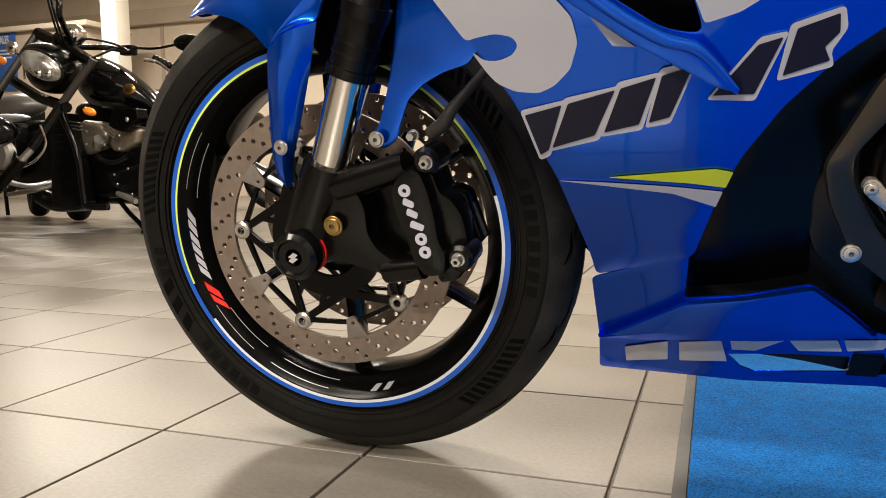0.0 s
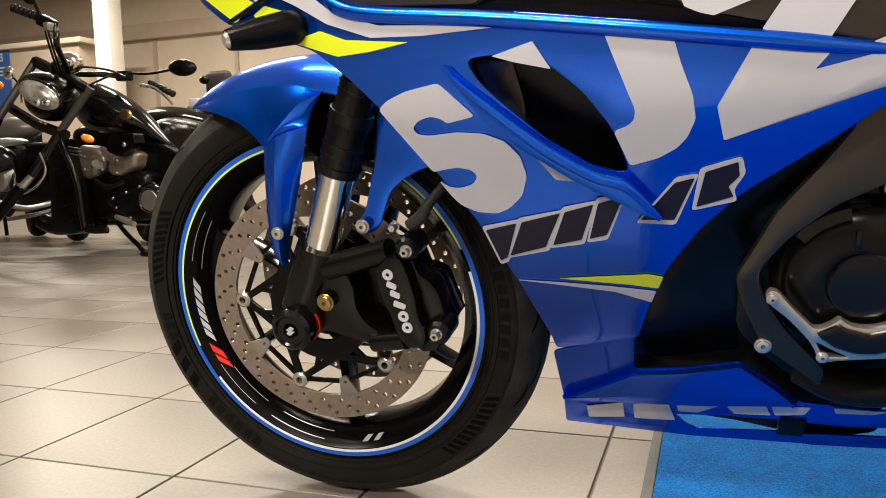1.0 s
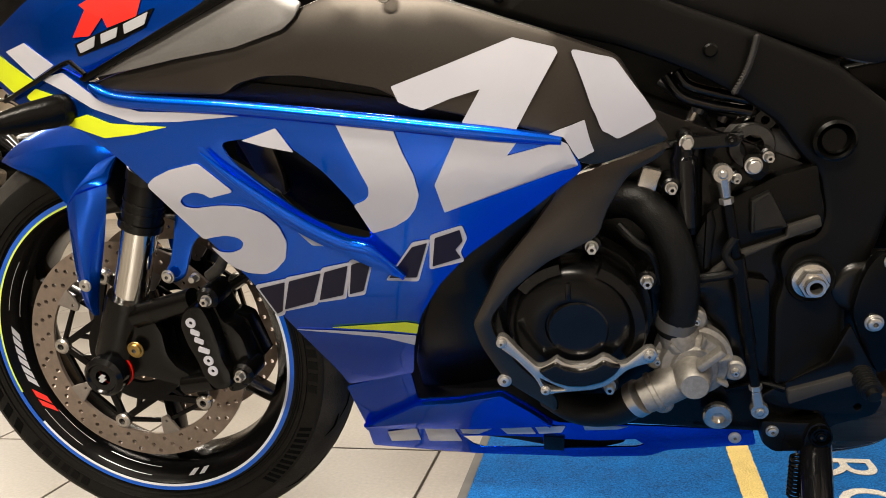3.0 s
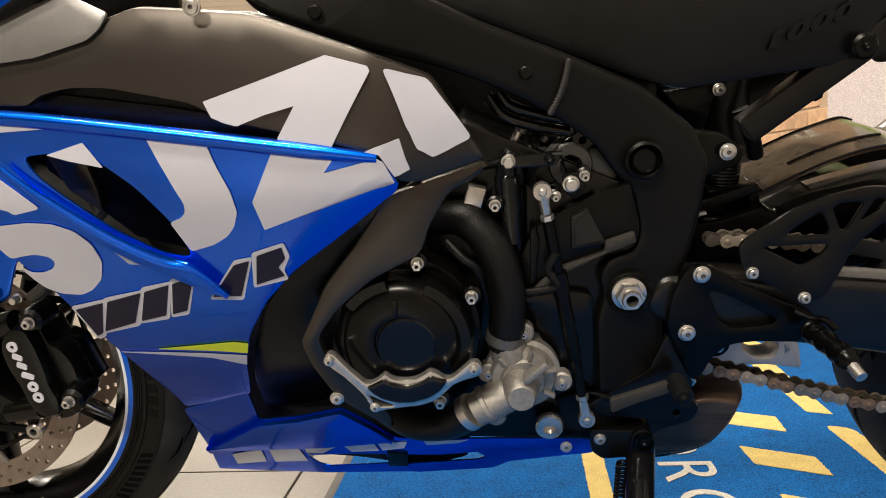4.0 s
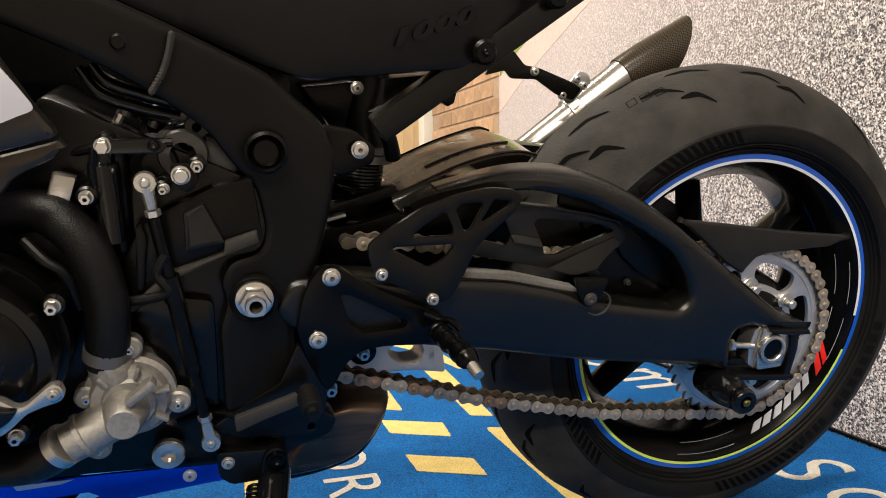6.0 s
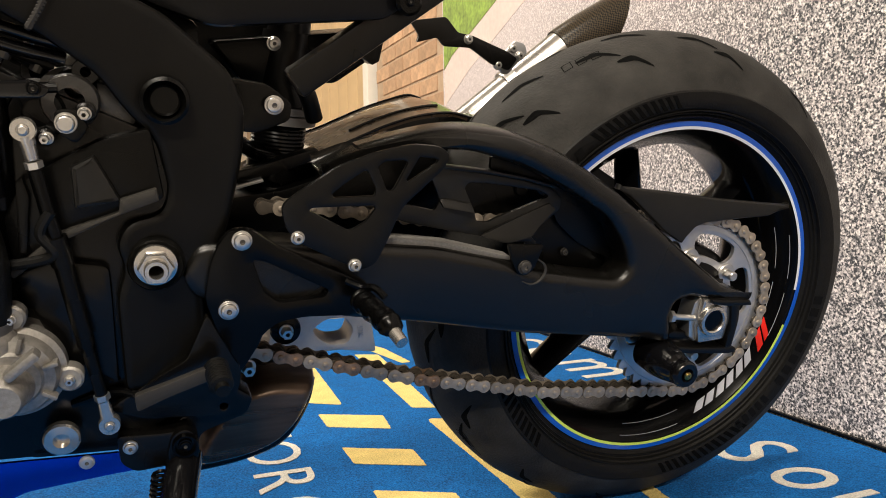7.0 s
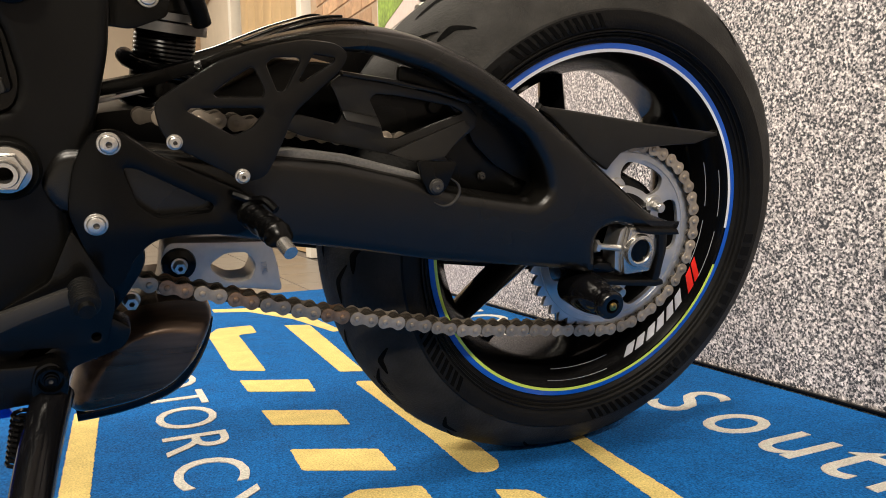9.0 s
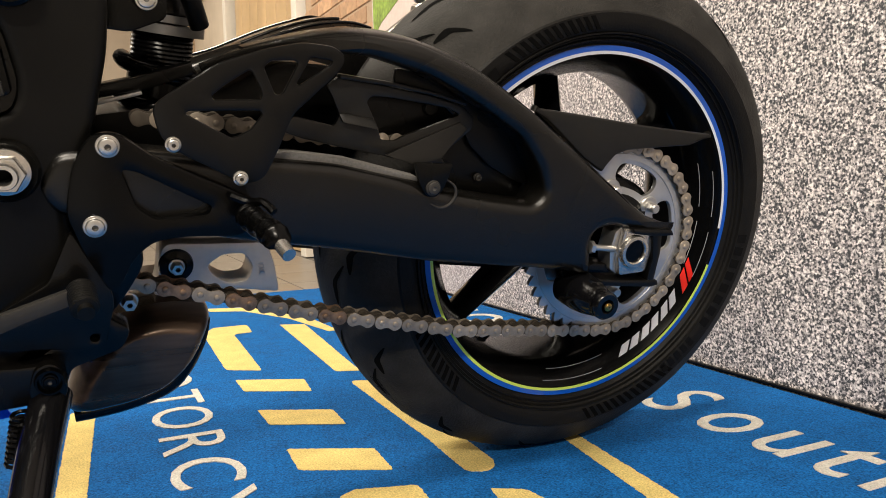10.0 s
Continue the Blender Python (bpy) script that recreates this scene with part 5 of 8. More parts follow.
    part("scoop", plate([(0.292, 0.668), (0.327, 0.691), (0.409, 0.686), (0.51, 0.656), (0.617, 0.616), (0.607, 0.603), (0.452, 0.646), (0.356, 0.662)], 0.03, 0.004, surface=flank, step=0.03, lip=0), BLACK_PLASTIC, cov, "black recess")
    def cdeco(px, r=0.001):
        part("decal", plate(rounded(px, r), -0.0006, 0.0016, surface=cover_y, step=0.014, lip=0), WHITE_DECAL, cov)
    cdeco([(0.461, 0.67), (0.508, 0.684), (0.563, 0.701), (0.596, 0.691), (0.598, 0.687), (0.578, 0.655), (0.56, 0.625), (0.54, 0.631), (0.518, 0.637), (0.535, 0.663), (0.51, 0.657), (0.486, 0.649), (0.476, 0.652), (0.466, 0.657)])
    cdeco([(0.607, 0.689), (0.619, 0.685), (0.631, 0.681), (0.642, 0.678), (0.653, 0.661), (0.665, 0.644), (0.676, 0.626), (0.665, 0.622), (0.654, 0.617), (0.643, 0.613), (0.639, 0.616), (0.635, 0.619), (0.631, 0.621), (0.628, 0.628), (0.626, 0.635), (0.623, 0.641), (0.618, 0.658), (0.613, 0.673)], 0.006)
    cdeco([(0.586, 0.622), (0.596, 0.626), (0.607, 0.629), (0.617, 0.632), (0.619, 0.623), (0.621, 0.614), (0.624, 0.605), (0.619, 0.603), (0.615, 0.601), (0.611, 0.6), (0.607, 0.607), (0.604, 0.613), (0.6, 0.62), (0.595, 0.621), (0.591, 0.621)])
    bolt((0.463, -0.295, 0.743), 0.011, 0.004, cov)

    # ---------- engine bay ----------
    bay = [(0.501, 0.387), (0.54, 0.452), (0.629, 0.553), (0.659, 0.625), (0.847, 0.543), (0.858, 0.313), (0.794, 0.264), (0.615, 0.271), (0.554, 0.301), (0.512, 0.34)]
    block = part("engine", plate(rounded(bay, 0.01), -0.165, 0.30, lip=0.004), BLACK_PAINT, bike, "black engine block")
    inner = [(0.628, 0.591), (0.564, 0.551), (0.525, 0.521), (0.485, 0.486), (0.459, 0.452), (0.438, 0.407), (0.414, 0.339), (0.409, 0.281), (0.46, 0.291), (0.514, 0.31), (0.507, 0.387), (0.511, 0.439), (0.557, 0.494), (0.612, 0.538), (0.636, 0.579)]
    def recess(x, z):
        return flank(x, z) + 0.03
    backing = [(0.402, 0.394), (0.51, 0.467), (0.63, 0.54), (0.661, 0.481), (0.652, 0.209), (0.597, 0.195), (0.514, 0.21), (0.43, 0.218), (0.396, 0.258), (0.386, 0.32)]
    # plate added so no bright floor shows through below the engine
    part("belly_backing", plate(rounded(backing, 0.01), -0.108, 0.02, lip=0), CAVITY, bike, "black backing added behind the belly opening")
    panel = part("inner_cowl", plate(rounded(inner, 0.006), 0, 0.004, surface=recess, step=0.025), INNER_BLACK, bike, "gloss black inner cowl")
    band = [(0.689, 0.601), (0.628, 0.586), (0.599, 0.577), (0.582, 0.553), (0.564, 0.529), (0.534, 0.493), (0.518, 0.462), (0.504, 0.436), (0.51, 0.407), (0.529, 0.362), (0.579, 0.318), (0.581, 0.339), (0.546, 0.383), (0.526, 0.421), (0.523, 0.442), (0.545, 0.47), (0.578, 0.497), (0.626, 0.521), (0.634, 0.545), (0.652, 0.574), (0.682, 0.588)]
    def band_y(x, z):
        return -0.262 + 0.30 * max(0, 0.44 - z) + 0.25 * max(0, x - 0.62)
    part("engine_cowl", plate(rounded(band, 0.008), 0, 0.012, surface=band_y, step=0.02, lip=0.005), GREY_MATT, bike, "matt dark grey cowl round the engine")
    bolt((0.529, -0.2395, 0.365), 0.011, 0.004, bike)

    # generator cover with its guard
    gx, gz, gr = (0.600, 0.428, 0.067)
    prof = [(0, -0.2485), (gr * 0.385, -0.2485), (gr * 0.40, -0.2520), (gr * 0.44, -0.2525), (gr * 0.78, -0.249), (gr * 0.90, -0.243), (gr * 0.97, -0.232), (gr, -0.22), (gr, -0.15), (0, -0.15)]
    gen_cover = part("generator_cover", lathe(prof, 72, at=(gx, 0, gz)), INNER_BLACK, block, "round gloss black engine cover")
    part("cover_ring", lathe([(gr * 0.80, -0.2495), (gr * 0.84, -0.2545), (gr * 0.98, -0.2535), (gr * 1.02, -0.246), (gr * 1.02, -0.225), (gr * 0.8, -0.225)], 28, closed=True, a0=radians(-32), a1=radians(66), at=(gx, 0, gz)), BLACK_PAINT, block)
    part("cover_ring", lathe([(gr * 0.80, -0.2495), (gr * 0.84, -0.2545), (gr * 0.98, -0.2535), (gr * 1.06, -0.246), (gr * 1.06, -0.225), (gr * 0.8, -0.225)], 14, closed=True, a0=radians(100), a1=radians(140), at=(gx, 0, gz)), BLACK_PAINT, block)
    part("cover_disc", disc_y(0.0285, -0.24, -0.2538, (gx + 0.004, 0, gz - 0.002), 48, 0.0015), BLACK_GLOSS, gen_cover, "gloss black centre disc")
    part("cover_ridge", box(0.005, 0.005, 0.018, (gx - 0.004, -0.2515, gz + gr * 0.56), 0.002), BLACK_PAINT, gen_cover)
    part("cover_flange", lathe([(gr * 1.0, -0.216), (gr * 1.10, -0.216), (gr * 1.13, -0.212), (gr * 1.13, -0.19)], 64, at=(gx, 0, gz)), BLACK_PAINT, gen_cover, "bolted outer flange")
    arms = [(0.527, 0.423), (0.531, 0.429), (0.537, 0.428), (0.549, 0.413), (0.564, 0.397), (0.569, 0.396), (0.577, 0.4), (0.584, 0.406), (0.588, 0.402), (0.594, 0.399), (0.604, 0.398), (0.614, 0.4), (0.621, 0.404), (0.626, 0.408), (0.632, 0.406), (0.641, 0.399), (0.647, 0.4), (0.654, 0.406), (0.665, 0.416), (0.673, 0.416), (0.676, 0.407), (0.672, 0.401), (0.66, 0.398), (0.648, 0.393), (0.64, 0.385), (0.631, 0.377), (0.617, 0.372), (0.599, 0.37), (0.582, 0.368), (0.575, 0.366), (0.569, 0.368), (0.565, 0.379), (0.56, 0.387), (0.546, 0.403), (0.531, 0.416)]
    slot = [(0.567, 0.384), (0.582, 0.376), (0.59, 0.3725), (0.576, 0.372), (0.571, 0.375)]
    guard = part("engine_guard", plate(rounded(arms, 0.004, 3), -0.270, 0.010, [rounded(slot, 0.001)], lip=0.0018), ALU, block, "machined aluminium engine guard")
    insert = [(0.566, 0.394), (0.572, 0.396), (0.583, 0.402), (0.588, 0.398), (0.604, 0.394), (0.619, 0.398), (0.627, 0.404), (0.633, 0.401), (0.643, 0.399), (0.637, 0.39), (0.626, 0.382), (0.609, 0.377), (0.594, 0.377), (0.579, 0.382), (0.571, 0.388)]
    part("guard_insert", plate(rounded(insert, 0.003, 3), -0.2745, 0.010, lip=0.003, segments=3), BLACK_GLOSS, guard, "black slider insert")
    for p in ((0.533, -0.271, 0.422), (0.668, -0.271, 0.409), (0.572, -0.269, 0.371)):
        bolt(p, 0.0075, 0.004, guard)

    # water pump and hoses
    px, pz, pr = (0.715, 0.364, 0.039)
    pump = part("water_pump", lathe([(0, -0.214), (pr * 0.55, -0.214), (pr * 0.60, -0.211), (pr * 0.80, -0.209), (pr * 0.86, -0.205), (pr * 0.88, -0.198), (pr, -0.196), (pr * 1.01, -0.186), (pr * 0.92, -0.184), (pr * 0.92, -0.15), (0, -0.15)], 56, at=(px, 0, pz)), ALU_CAST, block, "cast aluminium water pump", angle=25)
    qx, qz, qr = (0.712, 0.359, 0.0205)
    part("pump_cap", lathe([(0, -0.240), (qr * 0.62, -0.240), (qr * 0.72, -0.237), (qr * 0.82, -0.225), (qr * 1.0, -0.212), (qr * 1.02, -0.2)], 40, at=(qx, 0, qz)), ALU_CAST, pump, angle=25)
    n0, n1 = Vector((0.702, -0.208, 0.350)), Vector((0.664, -0.212, 0.331))
    part("pump_neck", tube([n0, n0.lerp(n1, 0.6), n0.lerp(n1, 0.62), n0.lerp(n1, 0.72), n0.lerp(n1, 0.74), n1], [0.0190, 0.0190, 0.0207, 0.0207, 0.0185, 0.0175], 28, smooth=False), ALU_CAST, pump, angle=30)
    for ang in (20, 75, 130, 330):
        part("pump_web", box(0.012, 0.010, 0.0035, (px + pr * 0.78 * math.cos(radians(ang)), -0.2105, pz + pr * 0.78 * math.sin(radians(ang))), 0.001, Matrix.Rotation(-radians(ang), 4, "Y")), ALU_CAST, pump)
    part("pump_neck", tube([Vector((0.708, -0.19, 0.371)), Vector((0.702, -0.195, 0.392)), Vector((0.698, -0.195, 0.402))], [0.022, 0.020, 0.018], 20), ALU_CAST, pump)
    part("pump_ridge", box(0.03, 0.014, 0.008, (px + 0.012, -0.233, pz + 0.022), 0.003, Matrix.Rotation(radians(-40), 4, "Y")), ALU_CAST, pump)
    for q in ((0.717, -0.2, 0.411), (0.755, -0.2, 0.355), (0.68, -0.2, 0.367), (0.686, -0.2, 0.316)):
        part("pump_lug", disc_y(0.011, -0.185, -0.201, (q[0], 0, q[2]), 16, 0.002), ALU_CAST, pump)
        bolt((q[0], -0.201, q[2]), 0.0065, 0.006, pump, hexagon=True)
    part("coolant_hose", tube([Vector((0.63, -0.16, 0.525)), Vector((0.661, -0.185, 0.531)), Vector((0.688, -0.195, 0.506)), Vector((0.701, -0.2, 0.463)), Vector((0.701, -0.2, 0.427)), Vector((0.698, -0.195, 0.397))], 0.0184, 24, n=14), HOSE, block, "thick ribbed black coolant hose")
    part("hose_clip", tube([Vector((0.7, -0.196, 0.413)), Vector((0.698, -0.195, 0.402))], 0.0206, 20, n=1, smooth=False), SOCKET, block, "dull steel hose clip")
    part("coolant_hose", tube([Vector((0.661, -0.215, 0.332)), Vector((0.636, -0.2, 0.31)), Vector((0.6, -0.19, 0.304)), Vector((0.568, -0.17, 0.311))], 0.0175, 18), HOSE, block, "black lower coolant hose")
    part("hose_clip", tube([Vector((0.663, -0.215, 0.334)), Vector((0.656, -0.213, 0.328))], 0.0192, 20, n=1, smooth=False), STEEL, block, "steel hose clip")

    # sprocket cover
    sc = [(0.716, 0.488), (0.731, 0.516), (0.754, 0.531), (0.79, 0.549), (0.825, 0.558), (0.834, 0.5), (0.8, 0.489), (0.76, 0.47), (0.721, 0.437)]
    part("sprocket_cover", plate(rounded(sc, 0.004), -0.180, 0.03, lip=0.003), BLACK_PLASTIC, block, "black sprocket cover")
    raised = [(0.766, 0.528), (0.783, 0.537), (0.801, 0.5), (0.767, 0.494)]
    part("cover_panel", plate(rounded(raised, 0.002), -0.188, 0.010, lip=0.004), GUARD_BLACK, block, "raised black panel")
    ribp = [(0.716, 0.444), (0.756, 0.476), (0.799, 0.491), (0.8, 0.501), (0.828, 0.51), (0.83, 0.5), (0.801, 0.489), (0.76, 0.47), (0.72, 0.439)]
    # dusty rib; its paler tone also paints in light on the upward face
    part("cover_rib", plate(rounded(ribp, 0.0015), -0.188, 0.012, lip=0.002), DUSTY_BLACK, block, "dusty step of the cover, paler as if catching light")
    stud = [(0.727, 0.516), (0.732, 0.521), (0.736, 0.505), (0.731, 0.458), (0.725, 0.458)]
    part("cover_edge", plate(rounded(stud, 0.002), -0.186, 0.012, lip=0.002), BLACK_PLASTIC, block)
    boss = [(0.716, 0.439), (0.75, 0.45), (0.789, 0.443), (0.79, 0.412), (0.791, 0.334), (0.75, 0.361)]
    part("case_panel", plate(rounded(boss, 0.006), -0.178, 0.01, lip=0.004), BLACK_PAINT, block)

    # shift linkage
    r1, r2 = Vector((0.738, -0.2, 0.559)), Vector((0.782, -0.187, 0.304))
    rod = part("shift_rod", tube([r1.lerp(r2, 0.12), r1.lerp(r2, 0.33)], 0.0058, 14, n=1, smooth=False), ANODISED, bike, "black shift rod with a quickshifter")
    bm = tube([r1.lerp(r2, 0.33), r1.lerp(r2, 0.42)], 0.0088, 14, n=1, smooth=False)
    tube([r1.lerp(r2, 0.42), r1.lerp(r2, 0.70)], 0.0072, 14, n=1, smooth=False, bm=bm)
    tube([r1.lerp(r2, 0.70), r1.lerp(r2, 0.90)], 0.0052, 12, n=1, smooth=False, bm=bm)
    part("rod_body", bm, BLACK_PLASTIC, rod)
    for e, f in ((r1, r2), (r2, r1)):
        bm = lathe([(0.0045, e.y - 0.005), (0.0085, e.y - 0.005), (0.0092, e.y), (0.0085, e.y + 0.005), (0.0045, e.y + 0.005)], 22, closed=True, at=(e.x, 0, e.z))
        tube([e.lerp(f, 0.02), e.lerp(f, 0.09)], [0.0062, 0.0048], 12, n=2, smooth=False, bm=bm)
        part("rod_end", bm, ALU, rod, "silver rod end")
        bolt((e.x, e.y - 0.004, e.z), 0.0065, 0.004, rod, socket=False)
        part("lock_nut", tube([e.lerp(f, 0.095), e.lerp(f, 0.115)], 0.0066, 6, n=1, smooth=False), STEEL, rod)
    bolt((0.766, -0.193, 0.563), 0.0125, 0.009, bike, "pin", STEEL, socket=False)
    for p, r in (((0.619, -0.24, 0.505), 0.0095), ((0.668, -0.24, 0.47), 0.0095), ((0.632, -0.238, 0.359), 0.0095), ((0.693, -0.2, 0.547), 0.009), ((0.779, -0.19, 0.57), 0.008), ((0.751, -0.19, 0.551), 0.007), ((0.708, -0.19, 0.589), 0.008)):
        bolt(p, r, 0.011, block, hexagon=True)
        part("bolt_boss", disc_y(r * 0.95, p[1] + 0.035, p[1] + 0.0005, (p[0], 0, p[2]), 18, 0.002), BLACK_PAINT, block)

    # throttle bodies, valves and wiring above the gearbox
    for k, (p, r, d, m) in enumerate((((0.781, -0.15, 0.597), 0.020, 0.05, ALU_CAST), ((0.746, -0.15, 0.596), 0.014, 0.05, ANODISED), ((0.772, -0.16, 0.586), 0.017, 0.04, ANODISED), ((0.729, -0.16, 0.574), 0.016, 0.05, BLACK_PLASTIC), ((0.803, -0.15, 0.574), 0.022, 0.05, ANODISED), ((0.744, -0.17, 0.567), 0.021, 0.03, BLACK_PLASTIC))):
        bm = lathe([(r * 0.5, p[1]), (r * 0.9, p[1] - 0.002), (r, p[1] + 0.004), (r, p[1] + d * 0.5), (r * 1.2, p[1] + d * 0.55), (r * 1.2, p[1] + d), (0, p[1] + d)], 24, at=(p[0], 0, p[2]))
        part("throttle_part", bm, m, block)
    part("valve_body", tube([Vector((0.71, -0.17, 0.59)), Vector((0.712, -0.17, 0.569)), Vector((0.714, -0.17, 0.493))], [0.009, 0.013, 0.010], 14), BLACK_PLASTIC, block)
    part("damper", tube([Vector((0.706, -0.185, 0.585)), Vector((0.705, -0.185, 0.574)), Vector((0.7055, -0.185, 0.571)), Vector((0.709, -0.185, 0.505))], [0.010, 0.010, 0.0125, 0.0115], 18, smooth=False), BLACK_GLOSS, block, "black cable damper")
    lever = part("clutch_lever", plate(rounded([(0.701, 0.582), (0.708, 0.592), (0.745, 0.594), (0.757, 0.588), (0.752, 0.581), (0.715, 0.580)], 0.003), -0.192, 0.006, lip=0.0015), BLACK_GLOSS, block, "black lever above the gearbox")
    bolt((0.707, -0.192, 0.587), 0.0105, 0.010, lever, hexagon=True, socket=False)
    bolt((0.746, -0.192, 0.588), 0.008, 0.005, lever, material=ANODISED)
    for pts in ([(0.69, 0.647), (0.704, 0.627), (0.731, 0.616), (0.767, 0.608)], [(0.70, 0.650), (0.711, 0.636), (0.739, 0.626), (0.773, 0.617)]):
        part("breather_hose", tube([Vector((x, -0.168, z)) for x, z in pts], 0.0052, 12), BLACK_GLOSS, block, "gloss black breather hose")
    part("throttle_body", lathe([(0.011, -0.172), (0.020, -0.172), (0.0215, -0.169), (0.0215, -0.16), (0.026, -0.157), (0.027, -0.12), (0.011, -0.15)], 32, at=(0.768, 0, 0.576)), THROTTLE_GREY, block, "dull grey cast throttle body")
    part("throttle_flank", plate(rounded([(0.775, 0.594), (0.80, 0.588), (0.822, 0.568), (0.812, 0.556), (0.785, 0.566)], 0.004), -0.160, 0.03, lip=0.004), THROTTLE_GREY, block, "dull cast flank of the throttle body")
    part("shift_crank", plate(rounded([(0.757, 0.571), (0.772, 0.574), (0.782, 0.560), (0.772, 0.546), (0.759, 0.555)], 0.005), -0.192, 0.007, lip=0.002), BLACK_PLASTIC, block, "black shift crank")
    bolt((0.752, -0.19, 0.551), 0.0075, 0.006, block, socket=False)
    for x, z, r in ((0.721, 0.607, 0.006), (0.743, 0.597, 0.005), (0.753, 0.589, 0.0045), (0.714, 0.598, 0.0045), (0.735, 0.607, 0.004)):
        part("injector", tube([Vector((x, -0.150, z)), Vector((x + 0.006, -0.150, z + 0.012))], r, 10, n=1, smooth=False), SOCKET if r > 0.0045 else ALU, block, "small metal fitting")
    part("hose_end", lathe([(0.004, -0.166), (0.0095, -0.166), (0.0105, -0.162), (0.0105, -0.14)], 20, at=(0.780, 0, 0.599)), BLACK_GLOSS, block, "round black plug")
    part("connector", box(0.018, 0.014, 0.026, (0.673, -0.185, 0.551), 0.002, Matrix.Rotation(0.3, 4, "Y")), ALU, block, "silver connector")
    for pts in (((0.688, -0.13, 0.635), (0.719, -0.15, 0.617), (0.757, -0.15, 0.601), (0.796, -0.14, 0.591)), ((0.699, -0.13, 0.64), (0.73, -0.15, 0.627), (0.778, -0.15, 0.616), (0.813, -0.14, 0.579)), ((0.751, -0.2, 0.496), (0.743, -0.2, 0.479), (0.751, -0.2, 0.461), (0.717, -0.19, 0.451)), ((0.644, -0.2, 0.512), (0.66, -0.21, 0.497), (0.673, -0.21, 0.485), (0.681, -0.2, 0.452)), ((0.663, -0.16, 0.557), (0.677, -0.16, 0.574), (0.707, -0.17, 0.583), (0.76, -0.17, 0.587))):
        part("cable", tube([Vector(p) for p in pts], 0.0045, 10), HOSE, block, "thin black cable")

    # the dark core: radiator and airbox plates added to block light, and far flank
    core = [(0.09, 0.6), (0.36, 0.65), (0.739, 0.656), (0.779, 0.616), (0.792, 0.419), (0.488, 0.395), (0.327, 0.243), (0.267, 0.312), (0.146, 0.53)]
    part("radiator", plate(rounded(core, 0.01), 0.0, 0.05, lip=0.003), BLACK_PLASTIC, bike, "black plate added to block light, as radiator and airbox core")
    cen = [(0.379, 0.736), (0.671, 0.713), (0.872, 0.64), (0.872, 0.435), (0.799, 0.44), (0.384, 0.55)]
    part("airbox", plate(rounded(cen, 0.01), -0.06, 0.12, lip=0.003), BLACK_PLASTIC, bike, "black block added to stop light, as the airbox")
    far_side = [(x, z) for x, z in side]
    part("far_fairing", plate(rounded(far_side, 0.008), 0, -0.004, surface=lambda x, z: -flank(x, z), step=0.04, lip=0), BLUE, bike, "blue fairing of the far side")
    far_low = [(x, z) for x, z in lower]
    part("far_belly_pan", plate(rounded(far_low, 0.006), 0, -0.004, surface=lambda x, z: -flank(x, z), step=0.04, lip=0), BLUE, bike, "blue belly pan of the far side")

    # ---------- frame ----------
    spar = [(0.482, 0.757), (0.498, 0.736), (0.554, 0.714), (0.59, 0.699), (0.646, 0.681), (0.685, 0.664), (0.715, 0.649), (0.751, 0.627), (0.788, 0.599), (0.809, 0.568), (0.829, 0.546), (0.837, 0.506), (0.832, 0.486), (0.804, 0.48), (0.794, 0.461), (0.801, 0.44), (0.793, 0.416), (0.796, 0.326), (0.855, 0.327), (0.881, 0.323), (0.866, 0.366), (0.863, 0.407), (0.872, 0.432), (0.887, 0.474), (0.899, 0.531), (0.902, 0.572), (0.889, 0.604), (0.84, 0.646), (0.756, 0.686), (0.686, 0.716), (0.617, 0.752)]
    frame_ob = part("frame_spar", plate(rounded(spar, 0.010), 0, 0.04, surface=beam, step=0.03, lip=0.009, segments=4), FRAME_BLACK, bike, "satin black aluminium frame spar")
    hx, hz, hr = (0.837, 0.58, 0.019)
    part("frame_plug", lathe([(0, -0.180), (hr * 0.55, -0.180), (hr * 0.62, -0.184), (hr * 0.66, -0.180), (hr * 0.85, -0.186), (hr, -0.184), (hr * 1.05, -0.170)], 36, at=(hx, 0, hz)), BLACK_PLASTIC, frame_ob, "black frame plug")
    vx, vz, vr = (0.825, 0.443, 0.016)
    part("pivot_recess", lathe([(vr * 1.0, -0.176), (vr * 1.35, -0.181), (vr * 1.5, -0.176)], 40, at=(vx, 0, vz)), FRAME_BLACK, frame_ob)
    nut = lathe([(vr * 0.62, -0.176), (vr * 0.62, -0.193), (vr * 0.86, -0.193), (vr * 0.92, -0.190), (vr * 0.92, -0.176)], 6, at=(vx, 0, vz))
    lathe([(vr * 0.38, -0.176), (vr * 0.38, -0.201), (vr * 0.56, -0.201), (vr * 0.62, -0.198), (vr * 0.62, -0.190)], 28, at=(vx, 0, vz), bm=nut)
    lathe([(vr * 0.8, -0.183), (vr * 1.08, -0.182), (vr * 1.10, -0.176)], 32, at=(vx, 0, vz), bm=nut)
    part("pivot_nut", nut, ALU, frame_ob, "large silver swingarm pivot nut", angle=25)
    for p in ((0.55, -0.251, 0.733), (0.725, -0.203, 0.670)):
        part("frame_cap", disc_y(0.0062, p[1] + 0.002, p[1] - 0.003, (p[0], 0, p[2]), 20, 0.0015), BLACK_PLASTIC, frame_ob)
    weld = [Vector((0.764, -0.196, 0.677)), Vector((0.761, -0.196, 0.663)), Vector((0.756, -0.196, 0.648)), Vector((0.747, -0.198, 0.632))]
    bm = bmesh.new()
    for k, p in enumerate(spline(weld, 7)):
        bmesh.ops.create_icosphere(bm, subdivisions=1, radius=0.0034, matrix=Matrix.Translation(p))
